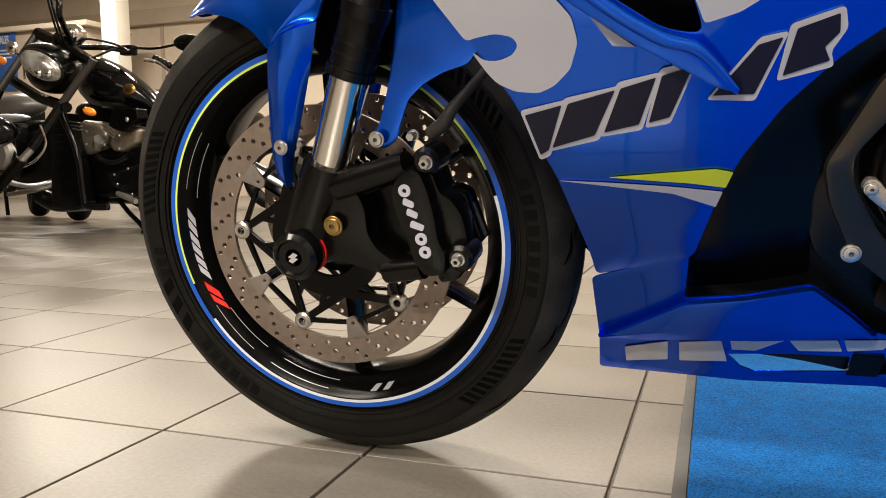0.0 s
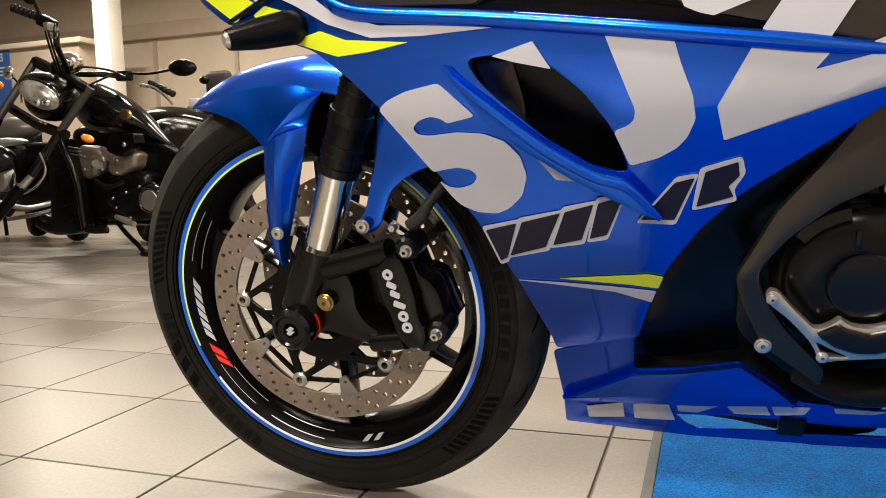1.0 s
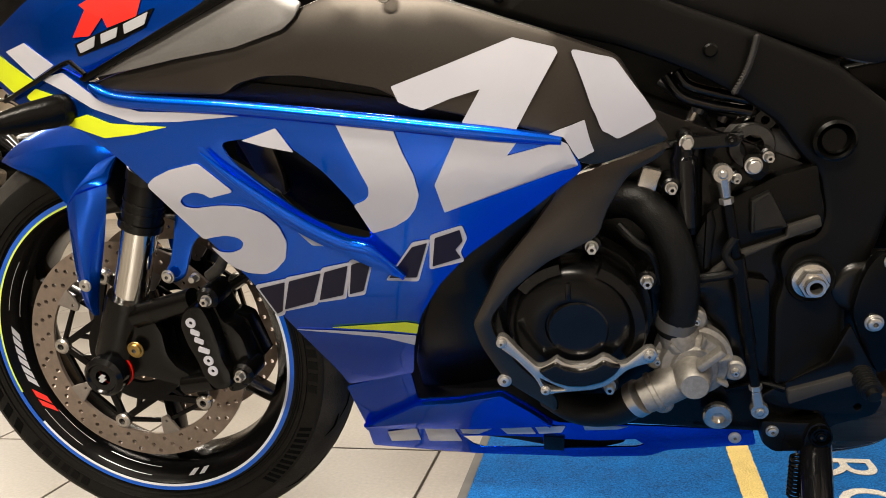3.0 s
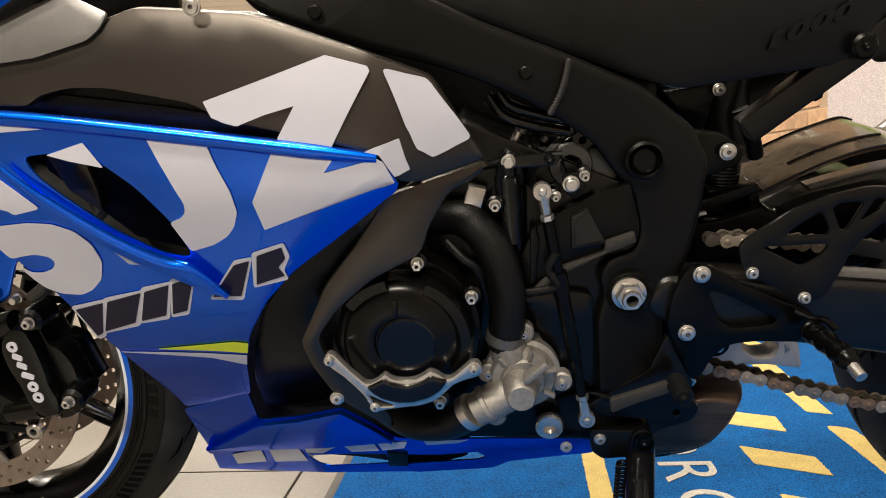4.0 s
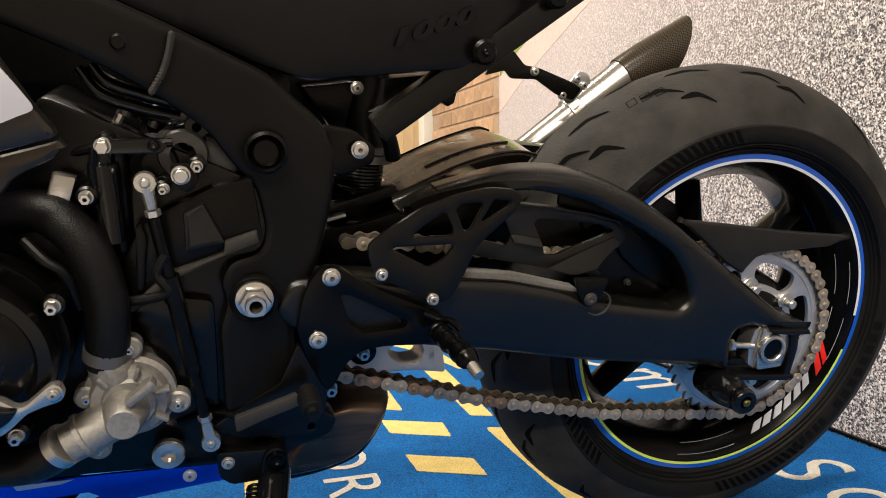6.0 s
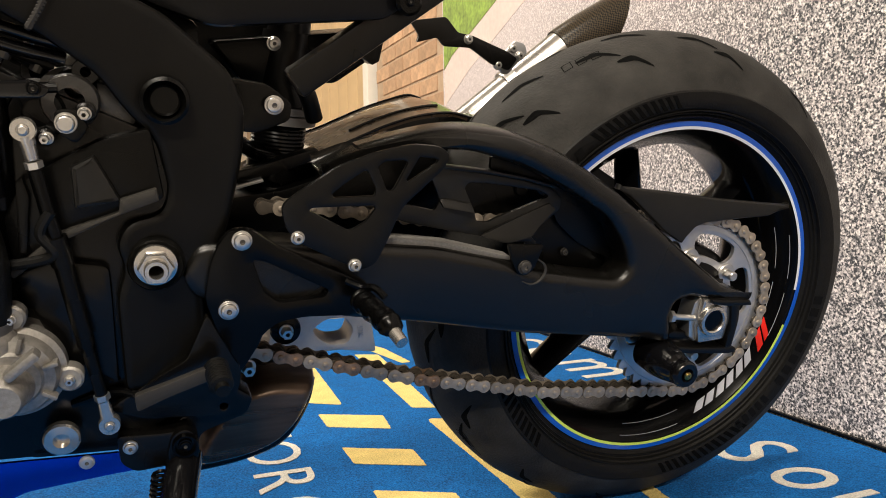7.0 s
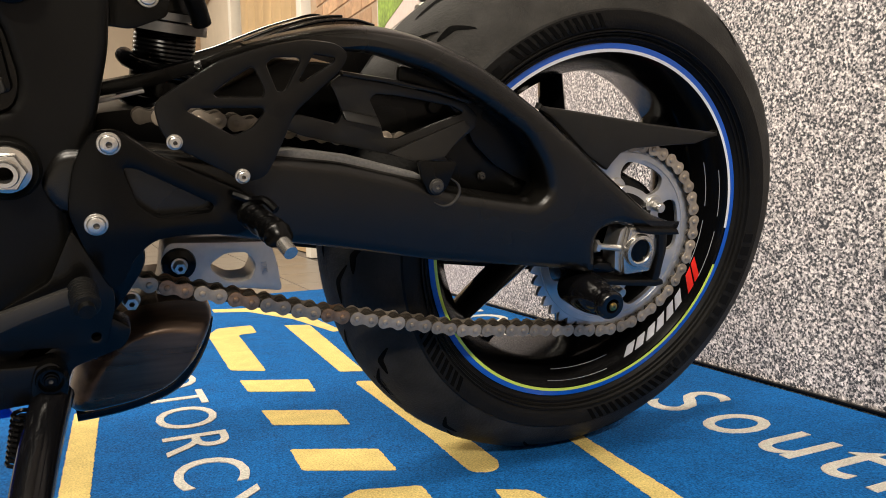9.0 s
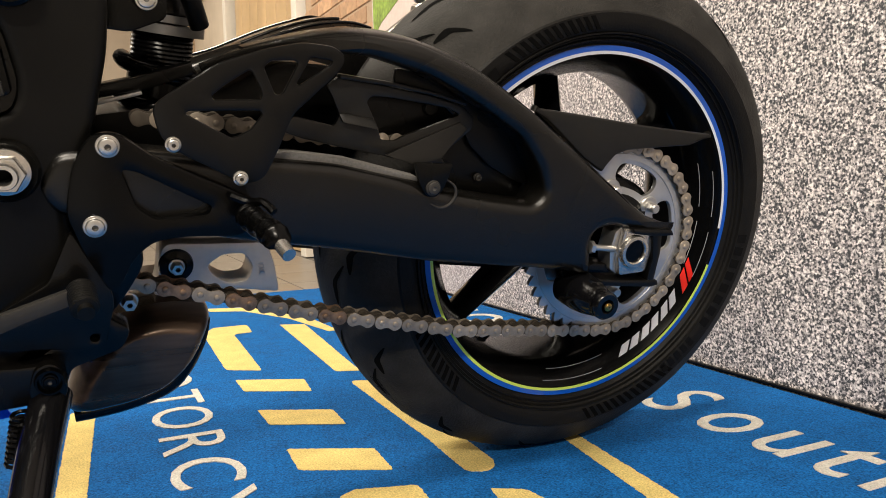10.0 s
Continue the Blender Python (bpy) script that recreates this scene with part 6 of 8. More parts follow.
    part("weld_seam", bm, PEDAL_GREY, frame_ob, "row of weld beads")

    # ---------- tank, seat panels, subframe ----------
    tank = [(0.44, 0.827), (0.461, 0.756), (0.603, 0.746), (0.678, 0.717), (0.772, 0.677), (0.834, 0.651), (0.88, 0.637), (1.039, 0.652), (1.06, 0.668), (1.153, 0.732), (1.111, 0.804)]
    def tank_y(x, z):
        return -0.150 + 0.22 * max(0, x - 0.75) ** 1.1 + 0.25 * max(0, z - 0.72) + 0.02 * math.cos((x - 0.7) * 9)
    tk = part("side_panel", plate(rounded(tank, 0.010), 0, 0.06, surface=tank_y, step=0.04, lip=0.008), SEAT_VINYL, bike, "plain black tank and seat side panel")
    p0, p1 = Vector((0.957, -0.128, 0.6705)), Vector((1.024, -0.12, 0.6925))
    dx = (p1 - p0).normalized()
    dz = (Vector((0, 0, 1)) - dx * dx.z).normalized()
    ny = dx.cross(dz)
    for k, digit in enumerate("1000"):
        q = p0.lerp(p1, k / 3)
        ob = flat_text(digit, 0.0195, SEAT_VINYL, tk, Matrix(), "moulded_digit", 0.0030, 0.35, 0.0010)
        ob.matrix_local = Matrix.Translation((q.x, tank_y(q.x, q.z) - 0.001, q.z)) @ Matrix((dx * 2.2, dz, ny)).transposed().to_4x4()

    s0, s1 = Vector((0.953, -0.1, 0.589)), Vector((1.174, -0.085, 0.744))
    u = (s1 - s0).normalized()
    turn = Matrix((u, Vector((0, 1, 0)), u.cross(Vector((0, 1, 0))))).transposed().to_4x4()
    sub = part("subframe_rail", box((s1 - s0).length, 0.03, 0.028, (s0 + s1) / 2, 0.004, turn), BLACK_PAINT, bike, "black subframe rail")
    for p in ((1.057, -0.118, 0.67), (1.134, -0.11, 0.728)):
        part("rail_washer", disc_y(0.013, p[1] + 0.004, p[1] - 0.006, (p[0], 0, p[2]), 24, 0.003), BLACK_PLASTIC, sub)
        bolt((p[0], p[1] - 0.005, p[2]), 0.007, 0.004, sub, material=ANODISED)
    stay = [(0.895, 0.594), (0.929, 0.589), (0.95, 0.573), (0.948, 0.557), (0.919, 0.545), (0.895, 0.547)]
    part("frame_bracket", plate(rounded(stay, 0.005), -0.115, 0.02, lip=0.002), BLACK_PLASTIC, sub)
    bolt((0.932, -0.122, 0.572), 0.0135, 0.005, sub, hexagon=False)
    bolt((0.946, -0.03, 0.623), 0.011, 0.006, sub)
    box_low = [(0.885, 0.622), (1.055, 0.642), (1.057, 0.616), (1.011, 0.584), (0.97, 0.587), (0.924, 0.571), (0.911, 0.59)]
    part("battery_tray", plate(rounded(box_low, 0.006), -0.02, 0.1, lip=0.003), BLACK_PLASTIC, bike, "black tray under the seat")
    # plate added to darken the bright gap between frame and tray
    part("tray_backing", plate(rounded([(0.85, 0.67), (0.96, 0.66), (0.985, 0.60), (0.955, 0.578), (0.885, 0.560), (0.85, 0.58)], 0.005), 0.03, 0.02, lip=0.003), BLACK_PLASTIC, bike, "black plate added to close the gap under the seat")
    part("drain_hose", tube([Vector((0.961, -0.06, 0.605)), Vector((0.975, -0.06, 0.575)), Vector((0.984, -0.05, 0.551))], 0.009, 14), HOSE, bike, "short black hose")
    flap = [(1.022, 0.62), (1.056, 0.636), (1.051, 0.611), (1.044, 0.607)]
    part("tail_flap", plate(flap, -0.05, 0.03), BLACK_PLASTIC, bike)

    # exhaust on the far side
    e0, e1, e2 = Vector((1.251, 0.21, 0.508)), Vector((1.41, 0.21, 0.626)), Vector((1.508, 0.21, 0.682))
    ex = part("exhaust", tube([e0 - (e1 - e0) * 0.9, e0, e0.lerp(e1, 0.5), e1], [0.021, 0.022, 0.026, 0.030], 32, n=5), PIPE_STEEL, bike, "polished steel exhaust pipe")
    u = (e2 - e1).normalized()
    bm = tube([e1 - u * 0.004, e1 + u * 0.04, e1 + u * 0.08], [0.0325, 0.036, 0.037], 32, n=3)
    for v in bm.verts:
        run = (v.co - e1).dot(u)
        if run > 0.045:
            v.co += u * (run - 0.045) * 1.1 * (0.35 + ((v.co - e1) - u * run).dot(Vector((-u.z, 0, u.x))) / 0.0385)
    part("end_cap", bm, CARBON, ex, "carbon fibre end cap")
    part("clamp", tube([e0.lerp(e1, 0.47), e0.lerp(e1, 0.56)], 0.0298, 28, n=1, smooth=False), STEEL, ex, "steel exhaust clamp")
    cp = [(1.281, 0.604), (1.286, 0.614), (1.307, 0.637), (1.322, 0.633), (1.327, 0.62), (1.319, 0.614), (1.301, 0.592), (1.292, 0.589)]
    part("clamp_plate", plate(rounded(cp, 0.004), 0.158, 0.008, lip=0.002), GUNMETAL, ex, "grey clamp plate")
    hang = [(1.147, 0.654), (1.197, 0.662), (1.215, 0.643), (1.237, 0.64), (1.292, 0.621), (1.306, 0.613), (1.294, 0.596), (1.267, 0.604), (1.234, 0.624), (1.196, 0.624), (1.186, 0.635), (1.157, 0.627), (1.161, 0.636)]
    part("exhaust_hanger", plate(rounded(hang, 0.004), 0.145, 0.006, lip=0.001), BLACK_PAINT, ex, "black exhaust hanger")
    for p in ((1.23, 0.145, 0.635), (1.299, 0.15, 0.626), (1.278, 0.15, 0.603), (1.31, 0.15, 0.617)):
        bolt(p, 0.010, 0.006, ex)

    # ---------- swingarm, chain, rear set ----------
    arm_out = [(0.965, 0.520), (0.999, 0.537), (1.06, 0.552), (1.105, 0.557), (1.156, 0.552), (1.217, 0.531), (1.284, 0.493), (1.367, 0.434), (1.445, 0.379), (1.485, 0.366), (1.486, 0.359), (1.424, 0.363), (1.398, 0.371), (1.377, 0.365), (1.373, 0.352), (1.379, 0.313), (1.34, 0.323), (1.179, 0.344), (1.064, 0.366), (0.994, 0.377), (0.916, 0.395), (0.855, 0.405), (0.841, 0.43), (0.858, 0.457), (0.919, 0.456), (0.985, 0.449), (1.023, 0.449), (1.083, 0.443), (1.161, 0.425), (1.192, 0.414), (1.248, 0.404), (1.295, 0.397), (1.308, 0.409), (1.299, 0.435), (1.274, 0.467), (1.22, 0.499), (1.166, 0.524), (1.111, 0.538), (1.06, 0.539), (0.999, 0.527), (0.966, 0.514)]
    swing = part("swingarm", plate(rounded(arm_out, 0.012, 4), -0.172, 0.05, lip=0.012, segments=5), SWING_BLACK, bike, "satin black braced swingarm")
    crest = spline([Vector((x, 0, z)) for x, z in [(1.004, 0.538), (1.06, 0.552), (1.105, 0.557), (1.155, 0.552), (1.217, 0.531), (1.283, 0.493), (1.367, 0.434), (1.435, 0.384)]], 5)
    bm = bmesh.new()
    prev = None
    for k, p in enumerate(crest):
        w = (crest[min(k + 1, len(crest) - 1)] - crest[max(k - 1, 0)]).normalized()
        out = Vector((-w.z, 0, w.x))
        fade = 0.25 + 0.75 * math.sin(math.pi * min(1, 0.12 + k / len(crest)))
        ends = [bm.verts.new(p + out * o * fade + Vector((0, y, 0))) for y, o in ((-0.170, -0.008), (-0.166, -0.001), (-0.150, 0.003), (-0.132, 0.004), (-0.125, -0.01))]
        if prev:
            for a, b, c, d in zip(prev, prev[1:], ends[1:], ends):
                bm.faces.new((a, b, c, d))
        prev = ends
    part("arch_crest", bm, SWING_BLACK, swing, "sloping top of the arch", angle=60)
    ledge2 = [(1.019, 0.452), (1.043, 0.453), (1.095, 0.446), (1.166, 0.428), (1.165, 0.424), (1.085, 0.441), (1.021, 0.448)]
    # dusty strip whose pale grey also stands for light on the beam's top
    part("arm_ledge", plate(ledge2, -0.163, 0.02, lip=0.001), LEDGE_GREY, swing, "dusty top of the lower beam, greyed lighter as if lit")
    far_arm = [(1.053, 0.516), (1.141, 0.533), (1.205, 0.54), (1.279, 0.533), (1.368, 0.503), (1.463, 0.45), (1.584, 0.364), (1.709, 0.278), (1.723, 0.2), (1.543, 0.213), (1.311, 0.243), (1.146, 0.275), (1.045, 0.29), (0.934, 0.316), (0.845, 0.33), (0.85, 0.405), (0.937, 0.403), (1.052, 0.416)]
    part("far_arm", plate(rounded(far_arm, 0.008), 0.105, 0.04, lip=0.004), BLACK_PAINT, swing, "black far arm of the swingarm")
    core2 = [(0.889, 0.468), (0.953, 0.477), (1.005, 0.494), (1.059, 0.522), (1.117, 0.52), (1.142, 0.475), (1.12, 0.415), (1.049, 0.399), (0.95, 0.373), (0.86, 0.377), (0.866, 0.455)]
    part("arm_core", plate(rounded(core2, 0.008), -0.05, 0.14, lip=0.004), BLACK_PLASTIC, swing, "dark middle of the swingarm")
    shroud = [(1.15, 0.527), (1.203, 0.517), (1.263, 0.49), (1.322, 0.455), (1.345, 0.417), (1.321, 0.405), (1.285, 0.418), (1.262, 0.43), (1.236, 0.452), (1.222, 0.476), (1.20, 0.494), (1.15, 0.512)]
    part("arm_shroud", plate(rounded(shroud, 0.004), -0.130, 0.006, lip=0.001), BLACK_PLASTIC, swing, "black inner shroud")
    low = [(1.374, 0.319), (1.478, 0.304), (1.469, 0.313), (1.388, 0.325)]
    part("arm_end", plate(low, -0.160, 0.03), BLACK_PAINT, swing)
    blk = [(1.415, 0.367), (1.452, 0.364), (1.460, 0.354), (1.452, 0.314), (1.416, 0.312), (1.411, 0.332)]
    ad = part("axle_block", plate(rounded(blk, 0.003), -0.172, 0.03, lip=0.003), ALU, swing, "silver axle block")
    ax, az, ar = (1.430, 0.3405, 0.0158)
    part("axle_nut", lathe([(ar * 0.86, -0.168), (ar * 0.82, -0.176), (ar * 0.9, -0.1775), (ar * 1.12, -0.177), (ar * 1.2, -0.174), (ar * 1.2, -0.17)], 32, at=(ax, 0, az)), ALU, swing, "hollow silver axle end")
    # dark disc in place of the shade inside the axle
    part("bore_shade", disc_y(ar * 0.86, -0.174, -0.1725, (ax, 0, az), 24), ANODISED, swing)
    part("block_bevel", plate(rounded([(1.411, 0.332), (1.415, 0.368), (1.407, 0.362), (1.403, 0.340), (1.406, 0.318), (1.416, 0.312)], 0.002), -0.166, 0.024, lip=0.002), STEEL, ad, "bevelled side of the axle block")
    part("adjuster", tube([Vector((1.377, -0.165, 0.346)), Vector((1.409, -0.165, 0.342))], 0.0038, 12, n=1, smooth=False), STEEL, swing, "chain adjuster bolt")
    part("adjuster_nut", tube([Vector((1.374, -0.165, 0.3463)), Vector((1.379, -0.165, 0.3457))], 0.0075, 6, n=1, smooth=False), STEEL, swing)
    bx, bz, br = (1.373, 0.294, 0.016)
    part("paddock_bobbin", lathe([(0.006, -0.208), (0.008, -0.212), (br * 0.85, -0.212), (br * 0.98, -0.209), (br * 1.0, -0.203), (br * 0.93, -0.201), (br * 0.93, -0.199), (br * 1.05, -0.196), (br * 1.32, -0.178), (br * 1.42, -0.165), (br * 1.42, -0.14), (0, -0.15)], 32, at=(bx, 0, bz)), BLACK_GLOSS, swing, "black paddock stand bobbin")
    bolt((bx, -0.2115, bz), 0.007, 0.003, swing, material=GOLD)
    guard2 = [(1.04, 0.467), (1.052, 0.481), (1.09, 0.472), (1.095, 0.482), (1.087, 0.5), (1.082, 0.508), (1.092, 0.517), (1.14, 0.51), (1.187, 0.502), (1.222, 0.493), (1.235, 0.482), (1.234, 0.47), (1.209, 0.449), (1.201, 0.442), (1.21, 0.432), (1.175, 0.436), (1.093, 0.453), (1.06, 0.46)]
    ghole = [(1.121, 0.495), (1.126, 0.5), (1.146, 0.499), (1.181, 0.494), (1.206, 0.49), (1.219, 0.484), (1.16, 0.463), (1.15, 0.458), (1.137, 0.459), (1.134, 0.47)]
    cg = part("chain_guard", plate(rounded(guard2, 0.003), -0.135, 0.006, [rounded(ghole, 0.003)], lip=0.0022), GUARD_BLACK, swing, "black faceted chain guard")
    # folded faces of the guard
    fold_a = [(1.139, 0.446), (1.18, 0.4615), (1.219, 0.4770), (1.228, 0.470), (1.208, 0.452), (1.199, 0.4425), (1.175, 0.4375), (1.166, 0.4375)]
    part("guard_fold", plate(fold_a, 0, 0.004, surface=lambda x, z: -0.1365 - 0.30 * max(0, 0.470 - z - 0.10 * (x - 1.14)), step=0.012, lip=0.001), GUARD_BLACK, cg, "slanting lower face")
    fold_b = [(1.094, 0.4835), (1.1, 0.4845), (1.127, 0.479), (1.131, 0.470), (1.097, 0.476)]
    part("guard_fold", plate(fold_b, 0, 0.005, surface=lambda x, z: -0.1365 - 0.5 * max(0, 0.484 - z), step=0.01, lip=0.001), GUARD_BLACK, cg, "slanting step")
    lipline = [(1.092, 0.520), (1.14, 0.5145), (1.187, 0.5065), (1.222, 0.4975), (1.222, 0.4935), (1.187, 0.5025), (1.14, 0.5105), (1.092, 0.516)]
    part("guard_lip", plate(lipline, -0.142, 0.012, lip=0.0015), GUARD_BLACK, cg, "folded top lip")
    part("guard_backing", plate(rounded([(1.11, 0.505), (1.227, 0.495), (1.242, 0.481), (1.229, 0.469), (1.166, 0.449), (1.13, 0.452)], 0.004), -0.108, 0.004, lip=0.001), BLACK_PLASTIC, cg, "inner wall behind the guard")
    part("guard_backing", disc_y(0.008, -0.108, -0.112, (1.198, 0, 0.487), 20, 0.0015), BLACK_PLASTIC, cg)
    bolt((1.1755, -0.176, 0.4205), 0.0115, 0.004, swing, material=PEDAL_GREY)
    part("guard_tab", plate(rounded([(1.155, 0.445), (1.196, 0.443), (1.191, 0.429), (1.187, 0.419), (1.18, 0.4115), (1.171, 0.4115), (1.167, 0.416), (1.162, 0.425)], 0.003), -0.176, 0.006, lip=0.0015), BLACK_PLASTIC, swing)
    fin2 = [(1.308, 0.492), (1.379, 0.484), (1.457, 0.474), (1.563, 0.464), (1.555, 0.46), (1.53, 0.451), (1.487, 0.449), (1.44, 0.446), (1.424, 0.441), (1.412, 0.428), (1.408, 0.421), (1.38, 0.437), (1.335, 0.473)]
    part("hugger_fin", plate(rounded(fin2, 0.003), -0.128, 0.010, lip=0.0035, segments=3), GUARD_BLACK, swing, "black tail of the rear hugger")
    # thin arc in a paler grey than the arm
    part("recess_edge", tube([Vector((x, -0.1722, z)) for x, z in [(1.190, 0.428), (1.200, 0.421), (1.202, 0.412), (1.196, 0.403), (1.186, 0.400), (1.176, 0.404)]], [0.0006, 0.0014, 0.0016, 0.0014, 0.0006], 8), PEDAL_GREY, swing, "thin grey crescent round the recess")
    # backing plate added for the dark inside of the arch, bolts for bright bits
    part("arch_backing", plate(rounded([(1.205, 0.400), (1.30, 0.393), (1.312, 0.42), (1.285, 0.46), (1.24, 0.478), (1.2, 0.45)], 0.004), -0.122, 0.004, lip=0.001), BLACK_PLASTIC, swing, "dark backing plate added inside the arch")
    for p in ((1.262, -0.124, 0.452), (1.285, -0.124, 0.437), (1.25, -0.124, 0.418)):
        bolt(p, 0.007, 0.005, swing, material=PEDAL_GREY)
    # frame of the axle slot
    part("slot_bar", plate(rounded([(1.422, 0.368), (1.477, 0.364), (1.481, 0.357), (1.449, 0.358), (1.423, 0.362)], 0.002), -0.178, 0.03, lip=0.002), BLACK_PAINT, swing, "upper bar of the axle slot")
    part("slot_bar", plate(rounded([(1.452, 0.359), (1.465, 0.359), (1.467, 0.338), (1.463, 0.304), (1.453, 0.304), (1.457, 0.332)], 0.002), -0.176, 0.02, lip=0.002), BLACK_PAINT, swing, "closing bar of the axle slot")
    part("slot_bar", plate(rounded([(1.375, 0.314), (1.402, 0.309), (1.469, 0.304), (1.471, 0.298), (1.46, 0.296), (1.403, 0.302), (1.38, 0.305)], 0.002), -0.176, 0.03, lip=0.002), BLACK_PAINT, swing, "lower bar of the axle slot")
    far_edge = spline([Vector((x, 0.085, z)) for x, z in [(0.985, 0.512), (1.016, 0.522), (1.045, 0.535), (1.073, 0.547), (1.102, 0.557), (1.128, 0.564), (1.146, 0.560)]], 5)
    ridge_l = spline([Vector((x, 0.0, z)) for x, z in [(0.985, 0.518), (1.012, 0.530), (1.038, 0.542), (1.067, 0.554), (1.098, 0.563), (1.126, 0.567), (1.146, 0.562)]], 5)
    near_edge = spline([Vector((x, -0.085, z)) for x, z in [(0.985, 0.519), (1.006, 0.529), (1.028, 0.539), (1.052, 0.549), (1.085, 0.559), (1.118, 0.563), (1.14, 0.559)]], 5)
    bm = bmesh.new()
    rows = [[bm.verts.new(p) for p in line] for line in (near_edge, ridge_l, far_edge)]
    for p, q in zip(rows, rows[1:]):
        for j in range(len(p) - 1):
            bm.faces.new((p[j], p[j + 1], q[j + 1], q[j]))
    bmesh.ops.subdivide_edges(bm, edges=bm.edges[:], cuts=1, use_grid_fill=True)
    bmesh.ops.solidify(bm, geom=bm.faces[:], thickness=0.003)
    hug = part("rear_hugger", bm, HUGGER, bike, "glossy dark carbon rear hugger")
    for line in (far_edge, near_edge, [p.lerp(q, 0.45) for p, q in zip(ridge_l, near_edge)][8:26]):
        part("hugger_edge", tube([p + Vector((0, 0, 0.0012)) for p in line], 0.0013, 8, smooth=False), BLACK_GLOSS, hug, "raised glossy edge")

    # rear sprocket
    CY = -0.108
    teeth = []
    for k in range(45 * 4):
        a = 2 * math.pi * k / 180
        r = (0.1085, 0.1145, 0.1185, 0.1145)[k % 4]
        teeth.append((REAR.x + r * math.cos(a), REAR.z + r * math.sin(a)))
    shole = []
    for k in range(6):
        c = radians(10.5 + 60 * k)
        kid = [(0.094, c + radians(d)) for d in (-19, -10, 0, 10, 19)] + [(0.081, c + radians(24))] + [(0.066, c + radians(d)) for d in (19, 8, -8, -19)] + [(0.081, c + radians(-24))]
        shole.append(rounded([(REAR.x + q * math.cos(a), REAR.z + q * math.sin(a)) for q, a in kid], 0.009))
    shole.append(circle(REAR.x, REAR.z, 0.045, 30))
    spk = part("sprocket", plate(teeth, CY - 0.003, 0.006, shole, lip=0.0008), GUNMETAL, bike, "grey steel rear sprocket")
    part("sprocket_ridge", lathe([(0.0985, CY - 0.0029), (0.0985, CY - 0.0042), (0.1050, CY - 0.0042), (0.1056, CY - 0.0029)], 90, at=(REAR.x, 0, REAR.z)), GUNMETAL, spk)
    for k in range(6):
        a = radians(39 + 60 * k)
        bx, bz = REAR.x + 0.064 * math.cos(a), REAR.z + 0.064 * math.sin(a)
        part("washer", disc_y(0.0125, 0.0, -0.003, (bx, CY - 0.003, bz), 22, 0.0008), STEEL, spk)
        bolt((bx, CY - 0.006, bz), 0.0105, 0.008, spk, hexagon=True, socket=False)
        part("bolt_end", disc_y(0.0058, 0.0, -0.006, (bx, CY - 0.013, bz), 16, 0.0012), STEEL, spk)
    part("sprocket_carrier", lathe([(0.03, -0.118), (0.05, -0.116), (0.075, -0.100), (0.08, -0.06)], 40, at=(REAR.x, 0.0, REAR.z)), ANODISED, spk)

    # chain along its run
    pitch = 0.015875
    lowrun = [Vector((x, 0, z)) for x, z in [(0.909, 0.328), (0.924, 0.323), (0.972, 0.31), (1.02, 0.296), (1.084, 0.278), (1.132, 0.267), (1.197, 0.253), (1.245, 0.242)]]
    r = 0.1138
    a_start = -100
    arc = [Vector((REAR.x + r * math.cos(radians(a)), 0, REAR.z + r * math.sin(radians(a)))) for a in range(a_start, 96, 6)]
    uprun = [Vector((x, 0, z)) for x, z in [(1.095, 0.457), (1.01, 0.468), (0.975, 0.473), (0.926, 0.474), (0.908, 0.474)]]
    path = spline(lowrun, 6) + arc + uprun
    dist = [0.0]
    for p, q in zip(path, path[1:]):
        dist.append(dist[-1] + (q - p).length)
    def along(s):
        return Vector((float(np.interp(s, dist, [p.x for p in path])), CY, float(np.interp(s, dist, [p.z for p in path]))))
    chain = part("chain", tube([along(s) for s in np.arange(0, dist[-1], pitch)], 0.0030, 8, smooth=False), ANODISED, bike, "drive chain with rust-tinged steel links")

    def link_mesh(outer):
        y, th, h = (0.0105, 0.0020, 0.0077) if outer else (0.0072, 0.0020, 0.0070)
        half = []
        for k in range(11):
            a = -math.pi / 2 + math.pi * k / 10
            half.append((pitch / 2 + h * math.cos(a), h * math.sin(a)))
        for k in range(1, 8):
            x = pitch / 2 - pitch * k / 8
            half.append((x, h * (1 - 0.33 * math.cos(math.pi * x / pitch) ** 1.4)))
        shape = half + [(-x, -z) for x, z in half]
        bm = plate(shape, -y, th, lip=0.0005)
        plate(shape, y - th, th, lip=0, bm=bm)
        for s in (-1, 1):
            if outer:
                disc_y(0.0030, -y - 0.0012, y, (s * pitch / 2, 0, 0), 10, 0.0003, bm=bm)
            else:
                disc_y(0.0051, -0.005, 0.005, (s * pitch / 2, 0, 0), 10, bm=bm)
        return bm
    made = {}
    wear = random.Random(7)
    n_links = int(dist[-1] / pitch)
    for k in range(n_links):
        p, q = along(k * pitch), along((k + 1) * pitch)
        outer = k % 2 == 0
        kind = ("rusty" if wear.random() < (0.3 if k < 14 else 0.03) else "bright") if outer else "inner"
        if kind not in made:
            ob = part("outer_link" if outer else "inner_link", link_mesh(outer), {"rusty": CHAIN_RUST, "bright": CHAIN, "inner": INNER_LINK}[kind], chain, angle=50)
            made[kind] = ob.data
        else:
            ob = new("outer_link" if outer else "inner_link", made[kind])
            ob.parent = chain
        d = q - p
        ob.matrix_local = Matrix.Translation((p + q) / 2) @ Matrix.Rotation(-math.atan2(d.z, d.x), 4, "Y")

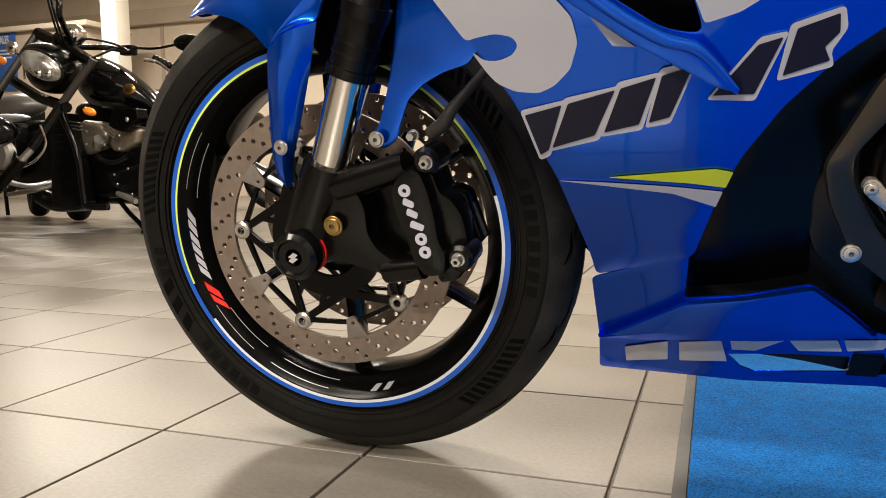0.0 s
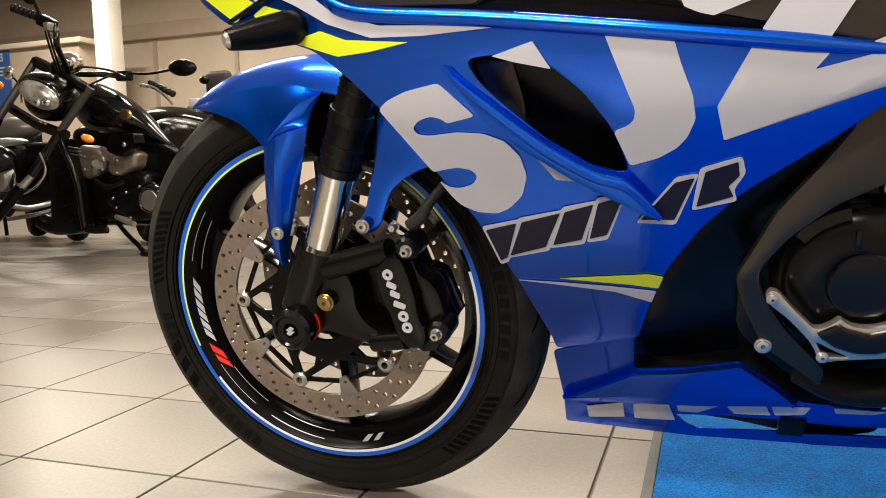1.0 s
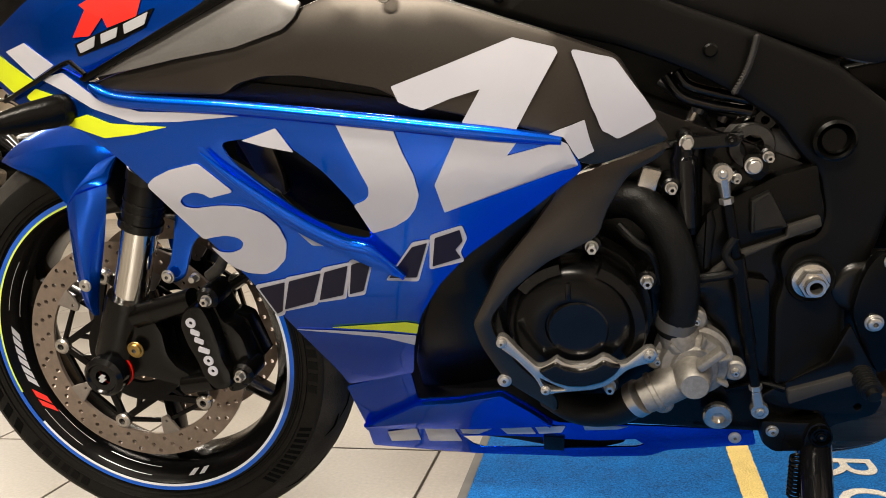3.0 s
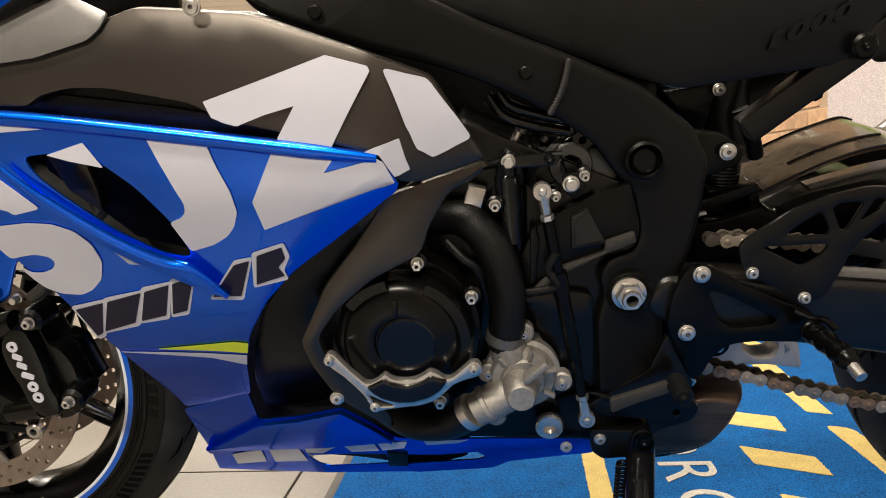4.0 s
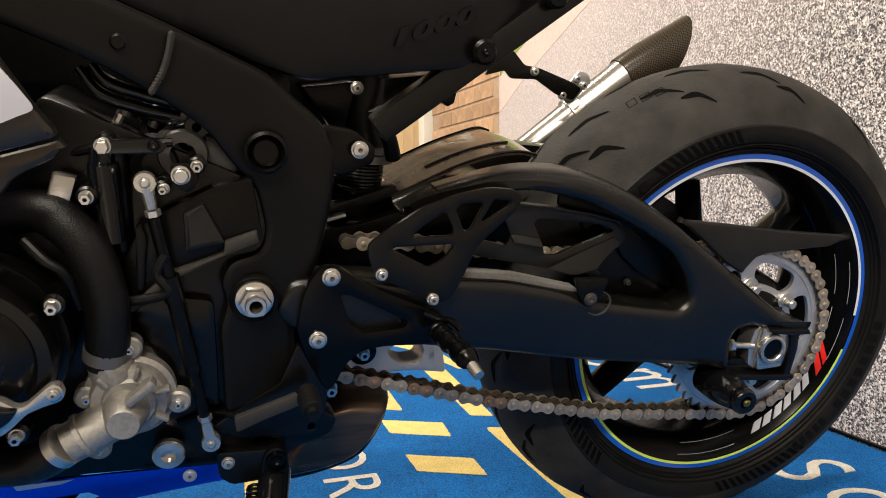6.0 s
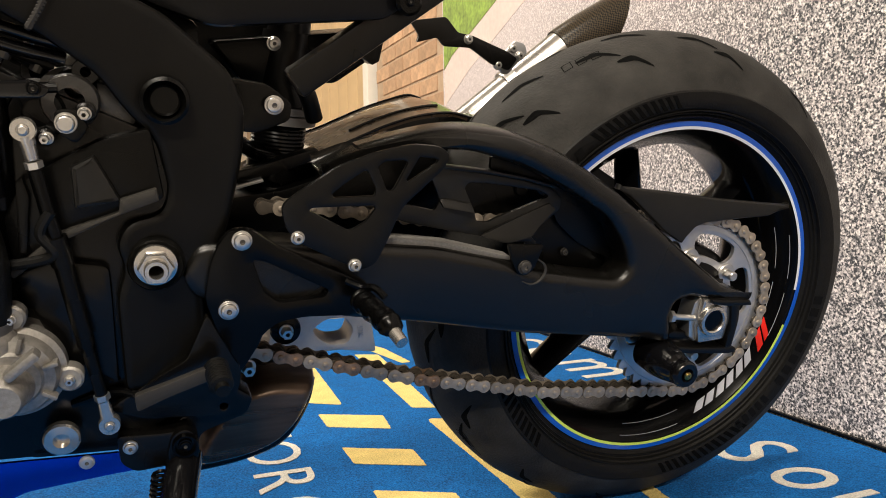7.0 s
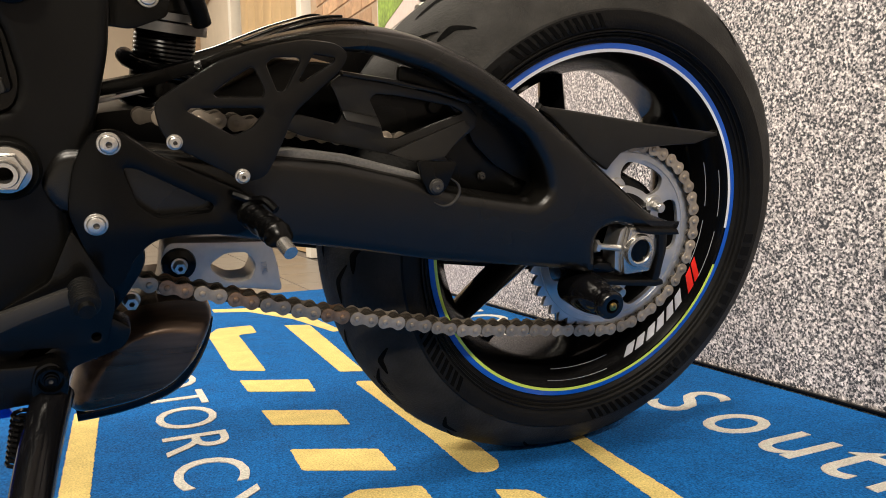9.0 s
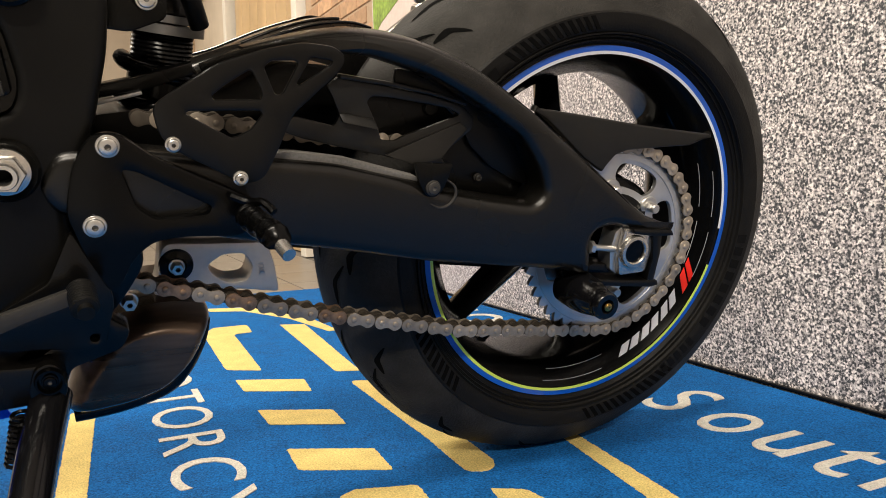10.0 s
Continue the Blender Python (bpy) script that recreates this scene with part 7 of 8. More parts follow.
    # footrest plate, heel guard, gear pedal
    rs = [(0.882, 0.469), (0.892, 0.473), (0.904, 0.472), (0.93, 0.453), (0.991, 0.425), (1.011, 0.413), (1.015, 0.404), (0.996, 0.385), (0.95, 0.387), (0.926, 0.384), (0.91, 0.37), (0.901, 0.35), (0.892, 0.343), (0.873, 0.38), (0.863, 0.41), (0.868, 0.441), (0.874, 0.457)]
    rh = [(0.904, 0.444), (0.915, 0.442), (0.972, 0.412), (0.969, 0.406), (0.928, 0.403), (0.914, 0.414)]
    rear_set = part("footrest_plate", plate(rounded(rs, 0.008), -0.184, 0.012, [rounded(rh, 0.004)], lip=0.003), ANODISED, bike, "black anodised footrest plate")
    hp = [(0.927, 0.494), (0.94, 0.504), (0.978, 0.529), (1.013, 0.541), (1.045, 0.548), (1.071, 0.546), (1.082, 0.538), (1.076, 0.525), (1.037, 0.489), (1.026, 0.461), (1.014, 0.436), (1, 0.431), (0.981, 0.44), (0.943, 0.46), (0.932, 0.472)]
    hh = [[(0.972, 0.503), (0.983, 0.512), (1.001, 0.524), (1.004, 0.523), (1.012, 0.507), (1.011, 0.501), (0.974, 0.5)], [(1.013, 0.527), (1.019, 0.532), (1.037, 0.533), (1.041, 0.531), (1.029, 0.507), (1.026, 0.505), (1.022, 0.506)],
          [(1.05, 0.533), (1.052, 0.536), (1.07, 0.534), (1.068, 0.53), (1.042, 0.513), (1.04, 0.515)], [(0.952, 0.489), (0.955, 0.491), (1.01, 0.492), (1.012, 0.489), (1.003, 0.477), (0.992, 0.471), (0.987, 0.47), (0.963, 0.483)]]
    heel = part("heel_guard", plate(rounded(hp, 0.008), -0.190, 0.006, [rounded(h, 0.002) for h in hh], lip=0.0022), HEEL_BLACK, rear_set, "black cut-out heel guard")
    for p, rr in (((0.895, -0.185, 0.463), 0.0135), ((0.883, -0.185, 0.4), 0.0135), ((0.942, -0.19, 0.465), 0.0095), ((0.994, -0.19, 0.437), 0.0095)):
        bolt(p, rr, 0.006, rear_set)
    peg0, peg1, peg2 = Vector((0.997, -0.2, 0.408)), Vector((1.005, -0.26, 0.408)), Vector((1.011, -0.285, 0.399))
    part("footpeg", tube([peg0, peg0.lerp(peg1, 0.3), peg1, peg1.lerp(peg2, 0.2)], [0.0085, 0.0085] + [0.0100, 0.0113, 0.0113, 0.0098] * 6 + [0.0098], 14, n=14), ANODISED, rear_set, "black knurled footpeg")
    part("peg_tip", tube([peg1.lerp(peg2, 0.2), peg2], [0.006, 0.0055], 12, n=3), ALU, rear_set, "silver peg feeler")
    part("peg_spring", tube([Vector((0.987, -0.19, 0.422)), Vector((0.999, -0.2, 0.419)), Vector((1.008, -0.21, 0.421)), Vector((1.015, -0.22, 0.415))], 0.0035, 8), ANODISED, rear_set)
    bolt((0.994, -0.205, 0.407), 0.007, 0.005, rear_set)
    ped = [(0.803, 0.337), (0.831, 0.346), (0.86, 0.356), (0.871, 0.356), (0.872, 0.347), (0.831, 0.333), (0.805, 0.322)]
    pedal = part("gear_pedal", plate(rounded(ped, 0.003), -0.208, 0.008, lip=0.0015), PEDAL_GREY, bike, "flat black gear pedal")
    root, pt = Vector((0.87, -0.2, 0.354)), Vector((0.873, -0.235, 0.347))
    ribs = [root.lerp(pt, k / 40) for k in range(41)]
    bm = tube(ribs, [0.0108 if k % 4 in (1, 2) else 0.0092 for k in range(33)] + [0.0060] * 8, 16, smooth=False)
    part("pedal_rubber", bm, HOSE, pedal, "ribbed rubber pedal tip")
    pb = [(0.865, 0.395), (0.893, 0.342), (0.894, 0.33), (0.886, 0.295), (0.867, 0.294), (0.811, 0.299), (0.78, 0.312), (0.808, 0.33), (0.847, 0.353)]
    part("pedal_bracket", plate(rounded(pb, 0.005), -0.178, 0.010, [circle(*(0.878, 0.303), 0.0035, 12)], lip=0.002), BLACK_PAINT, pedal, "black pedal bracket")
    part("pedal_link", tube([Vector((0.752, -0.165, 0.315)), Vector((0.785, -0.17, 0.325)), Vector((0.808, -0.18, 0.324))], 0.004, 10), ANODISED, pedal)

    # underside: bracket, big washer, exhaust chamber, linkage
    brk = [(0.715, 0.278), (0.776, 0.282), (0.818, 0.279), (0.835, 0.285), (0.875, 0.313), (0.883, 0.319), (0.907, 0.302), (0.9, 0.285), (0.859, 0.271), (0.852, 0.25), (0.825, 0.243), (0.796, 0.244), (0.792, 0.263), (0.715, 0.266)]
    lowb = part("lower_bracket", plate(rounded(brk, 0.006), -0.165, 0.03, lip=0.004), BLACK_PAINT, bike, "black lower engine bracket")
    wx, wz, wr = (0.743, 0.29, 0.015)
    part("washer", lathe([(0, -0.176), (wr * 0.4, -0.176), (wr * 0.45, -0.183), (wr * 0.9, -0.182), (wr, -0.180), (wr, -0.174)], 32, at=(wx, 0, wz)), ALU, lowb, "large silver washer bolt")
    part("stand_mount", plate(rounded([(0.786, 0.286), (0.824, 0.284), (0.850, 0.285), (0.850, 0.266), (0.834, 0.250), (0.800, 0.248), (0.788, 0.258)], 0.005), -0.180, 0.03, lip=0.003), BLACK_PAINT, lowb, "black cast stand mount")
    bolt((0.797, -0.181, 0.275), 0.010, 0.005, lowb)
    bolt((0.761, -0.178, 0.264), 0.010, 0.003, lowb, material=GUNMETAL)
    pan = [(0.842, 0.173), (0.86, 0.221), (0.894, 0.268), (0.948, 0.278), (0.991, 0.270), (0.984, 0.246), (0.971, 0.220), (0.945, 0.194), (0.905, 0.180)]
    part("exhaust_chamber", dome(rounded(pan, 0.020, 5), -0.035, 0.050, 0.12, rings=10, shrink=0.34), BURNT, bike, "heat-stained brown steel exhaust chamber")
    # black lip painting in the shade where the chamber curves under
    part("chamber_lip", tube([Vector((x, -0.046, z)) for x, z in [(0.856, 0.166), (0.899, 0.171), (0.941, 0.183), (0.962, 0.202), (0.978, 0.232), (0.985, 0.258)]], [0.008, 0.0085, 0.0085, 0.008, 0.007, 0.005], 12), BLACK_PAINT, bike, "black lip drawn as the shaded lower edge of the chamber")
    lk = [(0.944, 0.327), (0.95, 0.335), (1.053, 0.331), (1.061, 0.306), (1.067, 0.273), (1.023, 0.28), (0.949, 0.279), (0.935, 0.28), (0.941, 0.297)]
    lkh = [(0.989, 0.308), (1.006, 0.32), (1.029, 0.32), (1.038, 0.305), (1.032, 0.289), (1.012, 0.288), (0.997, 0.297)]
    lkp = part("linkage_plate", plate(rounded(lk, 0.006), -0.03, 0.042, [rounded(lkh, 0.006)], lip=0.003), LINK_ALU, bike, "silver suspension link")
    part("link_bush", lathe([(0.006, -0.034), (0.010, -0.036), (0.0165, -0.034), (0.0175, -0.03)], 28, at=(at3((0.959, 0.312), 0))), ANODISED, lkp, "dark ring")
    flat_text("17K", 0.009, GUNMETAL, lkp, Matrix.Translation((1.042, -0.0305, 0.31)) @ Matrix.Rotation(radians(90), 4, "X") @ Matrix.Rotation(radians(-82), 4, "Z"), "stamped_code", 0.0006)
    bolt((0.959, -0.035, 0.312), 0.0125, 0.012, lkp, hexagon=True)
    bolt((0.909, -0.1, 0.304), 0.0125, 0.014, bike, hexagon=True)

    back = [(0.832, 0.434), (0.867, 0.405), (0.919, 0.372), (0.923, 0.346), (0.91, 0.323), (0.882, 0.285), (0.853, 0.261), (0.815, 0.277)]
    part("gearcase", plate(rounded(back, 0.01), -0.125, 0.2, lip=0.006), BLACK_PAINT, bike, "black rear of the gearbox")

    # shock absorber
    sx, sz = (0.954, 0.515)
    axis = Vector((0.10, 0, 1)).normalized()
    c0 = Vector((sx, 0.0, sz))
    pts = []
    for k in range(61):
        a = math.pi + k / 16 * 2 * math.pi
        u2 = Vector((1, 0, -0.1)).normalized()
        pts.append(c0 + axis * (-0.002 - 0.125 * k / 60) + (u2 * math.cos(a) + Vector((0, 1, 0)) * math.sin(a)) * 0.036)
    shock = part("shock_spring", tube(pts, 0.0082, 12, smooth=False), BLACK_GLOSS, bike, "black rear shock spring")
    part("shock_cap", tube([c0 + axis * 0.046, c0 + axis * 0.12], [0.034, 0.026], 24, n=2, smooth=False), BLACK_PAINT, shock)
    part("shock_body", tube([c0 - axis * 0.12, c0 + axis * 0.14], 0.0225, 20, n=1, smooth=False), BLACK_PAINT, shock)
    thread = [c0 + axis * (-0.03 + 0.056 * k / 28) for k in range(29)]
    part("shock_thread", tube(thread, [0.0285, 0.0292] * 14 + [0.0285], 28, smooth=False), INNER_BLACK, shock, "black threaded spring seat")
    part("shock_collar", tube([c0 + axis * 0.026, c0 + axis * 0.035], 0.0385, 28, n=1, smooth=False), TRIM_SILVER, shock, "silver preload collar")
    part("shock_collar", tube([c0 + axis * 0.037, c0 + axis * 0.044], 0.0385, 28, n=1, smooth=False), TRIM_SILVER, shock, "silver preload collar")
    part("shock_sleeve", tube([c0 - axis * 0.08, c0 - axis * 0.010], 0.0305, 28, n=1, smooth=False), BLACK_PAINT, shock, "smooth black sleeve")
    part("warning_label", plate([(0.951, 0.505), (0.963, 0.507), (0.964, 0.497), (0.952, 0.495)], -0.0322, 0.002, lip=0), ORANGE, shock, "small orange warning label")

    rail = part("link_rail", plate(rounded([(0.872, 0.491), (0.924, 0.503), (0.986, 0.522), (0.990, 0.512), (0.933, 0.492), (0.872, 0.479)], 0.002), -0.06, 0.02, lip=0.002), BLACK_PAINT, bike, "black rail beside the shock")
    # lit edge line, drawn as a strip of brighter metal
    part("bright_strip", plate([(0.875, 0.4775), (0.93, 0.4915), (0.931, 0.4885), (0.876, 0.4735)], -0.064, 0.006, lip=0.0008), GUNMETAL, rail, "bright strip standing for a lit edge")

    # side stand
    g0 = Vector((0.843, -0.17, 0.273))
    inv = (Matrix.Rotation(radians(LEAN), 4, "X")).inverted()
    foot = inv @ Vector((0.80, -0.445, 0.012))
    knee = g0.lerp(foot, 0.35) + Vector((0, 0.01, 0))
    stand = part("side_stand", tube([g0 - Vector((0, 0, 0.02)), knee, foot], [0.016, 0.0155, 0.014], 18), BLACK_GLOSS, bike, "black side stand, swung out")
    part("stand_foot", box(0.075, 0.05, 0.010, foot, 0.003, Matrix.Rotation(radians(-LEAN), 4, "X")), BLACK_PAINT, stand)
    clev = [(0.832, 0.284), (0.845, 0.289), (0.854, 0.279), (0.856, 0.263), (0.848, 0.238), (0.832, 0.241), (0.827, 0.264)]
    part("stand_bracket", plate(rounded(clev, 0.006), -0.185, 0.035, lip=0.003), BLACK_PAINT, stand)
    part("pivot_ring", lathe([(0.0085, -0.186), (0.0092, -0.190), (0.0108, -0.190), (0.0118, -0.186)], 28, at=(g0.x, 0, g0.z)), ANODISED, stand, "dark steel ring")
    bolt((g0.x, -0.186, g0.z), 0.0095, 0.004, stand, material=ANODISED)
    spr0, spr1 = Vector((0.820, -0.19, 0.250)), Vector((0.814, -0.21, 0.216))
    pts = []
    for k in range(81):
        a = k / 8 * 2 * math.pi
        pts.append(spr0.lerp(spr1, k / 80) + Vector((math.cos(a), math.sin(a), 0)) * 0.0056)
    part("stand_spring", tube(pts, 0.0018, 6, smooth=False), ANODISED, stand)
    return bike


build_sports_motorcycle()


# ---- motorcycles further back ----
HEAD_METAL = mat("dull_head_metal", (0.30, 0.255, 0.20), 0.36, metal=0.6, vary=0.35, scale=60, coarse=18)
FIN_METAL = mat("bare_fin_metal", (0.13, 0.11, 0.088), 0.42, metal=0.55, vary=0.3)
def ball(at, sx, sy, sz, turn=None, u=20, v=12):
    bm = bmesh.new()
    bmesh.ops.create_uvsphere(bm, u_segments=u, v_segments=v, radius=1.0, matrix=Matrix.Translation(at) @ (turn or Matrix()) @ Matrix.Diagonal((sx, sy, sz, 1)))
    return bm


def ring(at, R, r, turn):
    bm = lathe([(R + r * math.cos(a), 1.25 * r * math.sin(a)) for a in np.linspace(0, 2 * math.pi, 14, endpoint=False)], 48, closed=True)
    bmesh.ops.transform(bm, matrix=Matrix.Translation(at) @ turn, verts=bm.verts)
    return bm


def build_cruiser():
    t = thing("cruiser_motorcycle", "black cruiser motorcycle with chrome gauge on its stand", "motorcycle", (-2.9, 2.7, 0))
    base = Vector((-2.9, 2.7, 0))

    def V(p):
        return Vector(p) - base
    yaw = Matrix.Rotation(radians(-38), 4, "Z")
    shell = part("headlamp", ball(V((-2.995, 2.385, 0.915)), 0.165, 0.145, 0.118, yaw), BLACK_PLASTIC, t, "black headlamp shell")
    long_axis = Vector((0.213, 0.05, -0.123)).normalized()
    facing = Vector((0.5, -0.8, -0.3))
    facing = (facing - long_axis * facing.dot(long_axis)).normalized()
    tilt = Matrix((long_axis, facing, long_axis.cross(facing))).transposed().to_4x4()
    part("lens", ball(V((-2.915, 2.215, 0.925)), 0.122, 0.045, 0.066, tilt), LENS, shell, "clear faceted lens")
    part("lens_rim", ball(V((-2.923, 2.238, 0.934)), 0.128, 0.042, 0.072, tilt), BLACK_GLOSS, shell, "black lens rim")
    for p in ((-2.945, 2.185, 0.912), (-2.897, 2.178, 0.880), (-2.845, 2.19, 0.878)):
        part("bulb_cup", ball(V(p), 0.024, 0.014, 0.022), CHROME, shell, "small bright reflector")
    gauge = part("gauge", ball(V((-2.975, 2.5, 1.132)), 0.085, 0.07, 0.062), CHROME, t, "round chrome gauge")
    part("gauge_face", ball(V((-3.02, 2.455, 1.10)), 0.045, 0.035, 0.045), BLACK_GLOSS, gauge, "dark gauge glass")
    for pts in (((-3.21, 2.5, 1.171), (-3.367, 2.35, 0.832), (-3.44, 2.30, 0.664), (-3.475, 2.285, 0.585), (-3.544, 2.25, 0.423)), ((-2.69, 2.35, 0.966), (-2.905, 2.33, 0.735), (-3.048, 2.25, 0.498), (-3.108, 2.235, 0.438), (-3.28, 2.2, 0.27))):
        p = [V(q) for q in pts]
        leg = part("fork_leg", tube(p[:2], 0.022, 14, n=1, smooth=False), THROTTLE_GREY, t, "dull grey upper fork tube")
        part("fork_sleeve", tube(p[1:3], 0.025, 14, n=1, smooth=False), BLACK_GLOSS, leg, "gloss black fork sleeve")
        part("fork_tube", tube(p[2:4], 0.020, 14, n=1, smooth=False), STEEL, leg, "short bright fork tube")
        part("fork_foot", tube(p[3:], 0.031, 14, n=1, smooth=False), BLACK_PLASTIC, leg, "black lower fork leg")
    part("yoke", tube([V((-3.22, 2.5, 1.156)), V((-2.944, 2.45, 1.045)), V((-2.70, 2.35, 0.945))], 0.034, 8, n=1, smooth=False), BLACK_PLASTIC, t)
    part("lower_yoke", tube([V((-3.387, 2.45, 0.90)), V((-3.134, 2.4, 0.785)), V((-2.87, 2.33, 0.715))], 0.030, 8, n=1, smooth=False), BLACK_PLASTIC, t)
    part("handlebar", tube([V((-2.98, 2.18, 1.373)), V((-2.853, 2.2, 1.322)), V((-2.775, 2.2, 1.285)), V((-2.748, 2.2, 1.235)), V((-2.760, 2.21, 1.17)), V((-2.90, 2.40, 1.11)), V((-3.06, 2.60, 1.09)), V((-2.918, 2.7, 1.085)), V((-2.868, 2.85, 1.082))], 0.016, 12), BLACK_GLOSS, t, "black handlebar")
    part("grip", tube([V((-2.86, 2.2, 1.325)).lerp(V((-3.0, 2.17, 1.382)), k / 30) for k in range(31)], [0.020 if k % 5 < 3 else 0.024 for k in range(31)], 14, smooth=False), HOSE, t, "black ribbed rubber grip")
    part("switchgear", box(0.10, 0.06, 0.06, V((-2.805, 2.2, 1.292)), 0.014, turn=Matrix.Rotation(radians(25), 4, "Y")), BLACK_PLASTIC, t)
    part("bar_clamp", box(0.03, 0.05, 0.045, V((-2.765, 2.17, 1.262)), 0.006), TRIM_SILVER, t, "small bright clamp")
    part("mirror_stem", tube([V((-2.835, 2.2, 1.305)), V((-2.862, 2.2, 1.37)), V((-2.905, 2.2, 1.45))], 0.010, 8), BLACK_PLASTIC, t)
    part("mirror", ball(V((-2.93, 2.2, 1.475)), 0.05, 0.03, 0.085, Matrix.Rotation(radians(-25), 4, "Y")), BLACK_PLASTIC, t, "black oval mirror")
    part("key_tag", box(0.055, 0.01, 0.022, V((-2.835, 2.19, 1.425)), 0.004, turn=Matrix.Rotation(radians(-8), 4, "Y")), RED, t, "small red tag")
    for dx in (-0.045, -0.025):
        part("cable", tube([V((-2.80 + dx, 2.22, 1.275)), V((-2.765 + dx, 2.2, 1.2)), V((-2.81 + dx, 2.28, 1.10)), V((-2.91 + dx, 2.42, 1.03))], 0.006, 8), HOSE, t)
    bar_end, bar_tip = V((-2.78, 2.93, 1.052)), V((-2.618, 2.95, 0.972))
    part("grip", tube([bar_end.lerp(bar_tip, k / 30) for k in range(31)], [0.019 if k % 5 < 3 else 0.023 for k in range(31)], 14, smooth=False), HOSE, t, "black ribbed rubber grip")
    part("lever", tube([V((-2.79, 2.86, 1.03)), V((-2.712, 2.88, 1.012)), V((-2.635, 2.88, 0.960)), V((-2.579, 2.88, 0.903))], [0.012, 0.010, 0.008, 0.006], 8), CHROME, t, "chrome lever")
    part("switchgear", box(0.09, 0.06, 0.06, V((-2.897, 2.85, 1.09)), 0.012), BLACK_PLASTIC, t)
    part("mirror_stem", tube([V((-2.895, 2.85, 1.11)), V((-2.763, 2.9, 1.10)), V((-2.60, 2.9, 1.112))], 0.008, 8), BLACK_PLASTIC, t)
    part("mirror", ball(V((-2.507, 2.9, 1.118)), 0.10, 0.035, 0.050, Matrix.Rotation(radians(4), 4, "Y")), BLACK_PLASTIC, t, "black oval mirror")
    for pts in (((-3.012, 2.5, 1.064), (-2.888, 2.5, 1.103), (-2.876, 2.7, 1.107), (-2.853, 2.8, 1.074)), ((-3.035, 2.4, 1.006), (-2.83, 2.3, 0.893), (-2.898, 2.5, 0.98), (-2.857, 2.7, 1.08))):
        part("cable", tube([V(p) for p in pts], 0.007, 8), HOSE, t)
    bm = bmesh.new()
    rows = []
    for x, y, top, bottom, wide in ((-3.235, 2.80, 0.98, 0.90, 0.02), (-3.215, 2.80, 1.03, 0.83, 0.09), (-3.16, 2.82, 1.062, 0.765, 0.15), (-3.07, 2.84, 1.055, 0.737, 0.175), (-2.97, 2.86, 1.008, 0.727, 0.175), (-2.89, 2.88, 0.957, 0.722, 0.16), (-2.81, 2.90, 0.887, 0.71, 0.135), (-2.74, 2.93, 0.797, 0.675, 0.10), (-2.67, 2.95, 0.70, 0.63, 0.06), (-2.62, 2.97, 0.63, 0.60, 0.02)):
        rows.append([bm.verts.new(V((x - 0.45 * wide * math.cos(a), y + wide * math.cos(a), (top + bottom) / 2 + (top - bottom) / 2 * math.sin(a)))) for a in np.linspace(0, 2 * math.pi, 28, endpoint=False)])
    for p, q in zip(rows, rows[1:]):
        for j in range(28):
            bm.faces.new((p[j], p[(j + 1) % 28], q[(j + 1) % 28], q[j]))
    bm.faces.new(rows[0])
    bm.faces.new(rows[-1])
    part("fuel_tank", bm, BLACK_GLOSS, t, "gloss black teardrop fuel tank", angle=60)
    # pale shape put in as the highlight along the seat
    part("side_panel", ball(V((-2.84, 3.2, 0.745)), 0.13, 0.03, 0.035, Matrix.Rotation(radians(20), 4, "Y")), TRIM_SILVER, t, "pale grey strip for the seat's highlight")
    part("tank_badge", ball(V((-2.790, 2.715, 0.843)), 0.046, 0.014, 0.034), GOLD, t, "small bronze badge")
    part("indicator", ball(V((-2.738, 2.35, 0.691)), 0.040, 0.028, 0.022, Matrix.Rotation(radians(20), 4, "Y")), AMBER, t, "amber indicator")
    def flat(pts):
        return [(V((x, 0, 0)).x, z) for x, z in pts]
    # V-twin: two heads, their fins and covers
    for outline, tilt_by in (([(-3.189, 0.649), (-3.154, 0.682), (-3.029, 0.655), (-2.972, 0.589), (-3.003, 0.505), (-3.126, 0.465), (-3.202, 0.535)], 0.0), ([(-2.972, 0.528), (-2.943, 0.588), (-2.8, 0.64), (-2.735, 0.612), (-2.76, 0.531), (-2.857, 0.485), (-2.941, 0.486)], 0.4)):
        cylinder = part("cylinder_head", plate(rounded(flat(outline), 0.02, 4), 0.02, 0.16, lip=0.03, segments=4), HEAD_METAL, t, "bare metal cylinder head")
        mx, mz = sum(p[0] for p in outline) / 7, sum(p[1] for p in outline) / 7
        for k in range(3):
            part("cooling_fin", box(0.10, 0.014, 0.008, V((mx - 0.02, 2.638, mz + 0.075 - 0.02 * k)), 0.002, segments=1, turn=Matrix.Rotation(radians(10) + tilt_by, 4, "Y")), FIN_METAL, cylinder)
        for dx, dz in ((-0.06, -0.03), (0.05, 0.02), (0.045, -0.055)):
            part("head_bolt", ball(V((mx + dx, 2.636, mz + dz)), 0.010, 0.008, 0.010), TRIM_SILVER, cylinder, "bright head bolt")
    part("intake_collar", tube([V((-2.985, 2.66, 0.515)), V((-2.945, 2.64, 0.555))], [0.036, 0.040], 18, n=2), ALU, t, "bright collar between the heads")
    part("crankcase_tube", tube([V((-3.0, 2.66, 0.46)), V((-2.93, 2.64, 0.43)), V((-2.85, 2.64, 0.42)), V((-2.78, 2.66, 0.45))], 0.016, 12), BLACK_GLOSS, t, "black oil pipe")
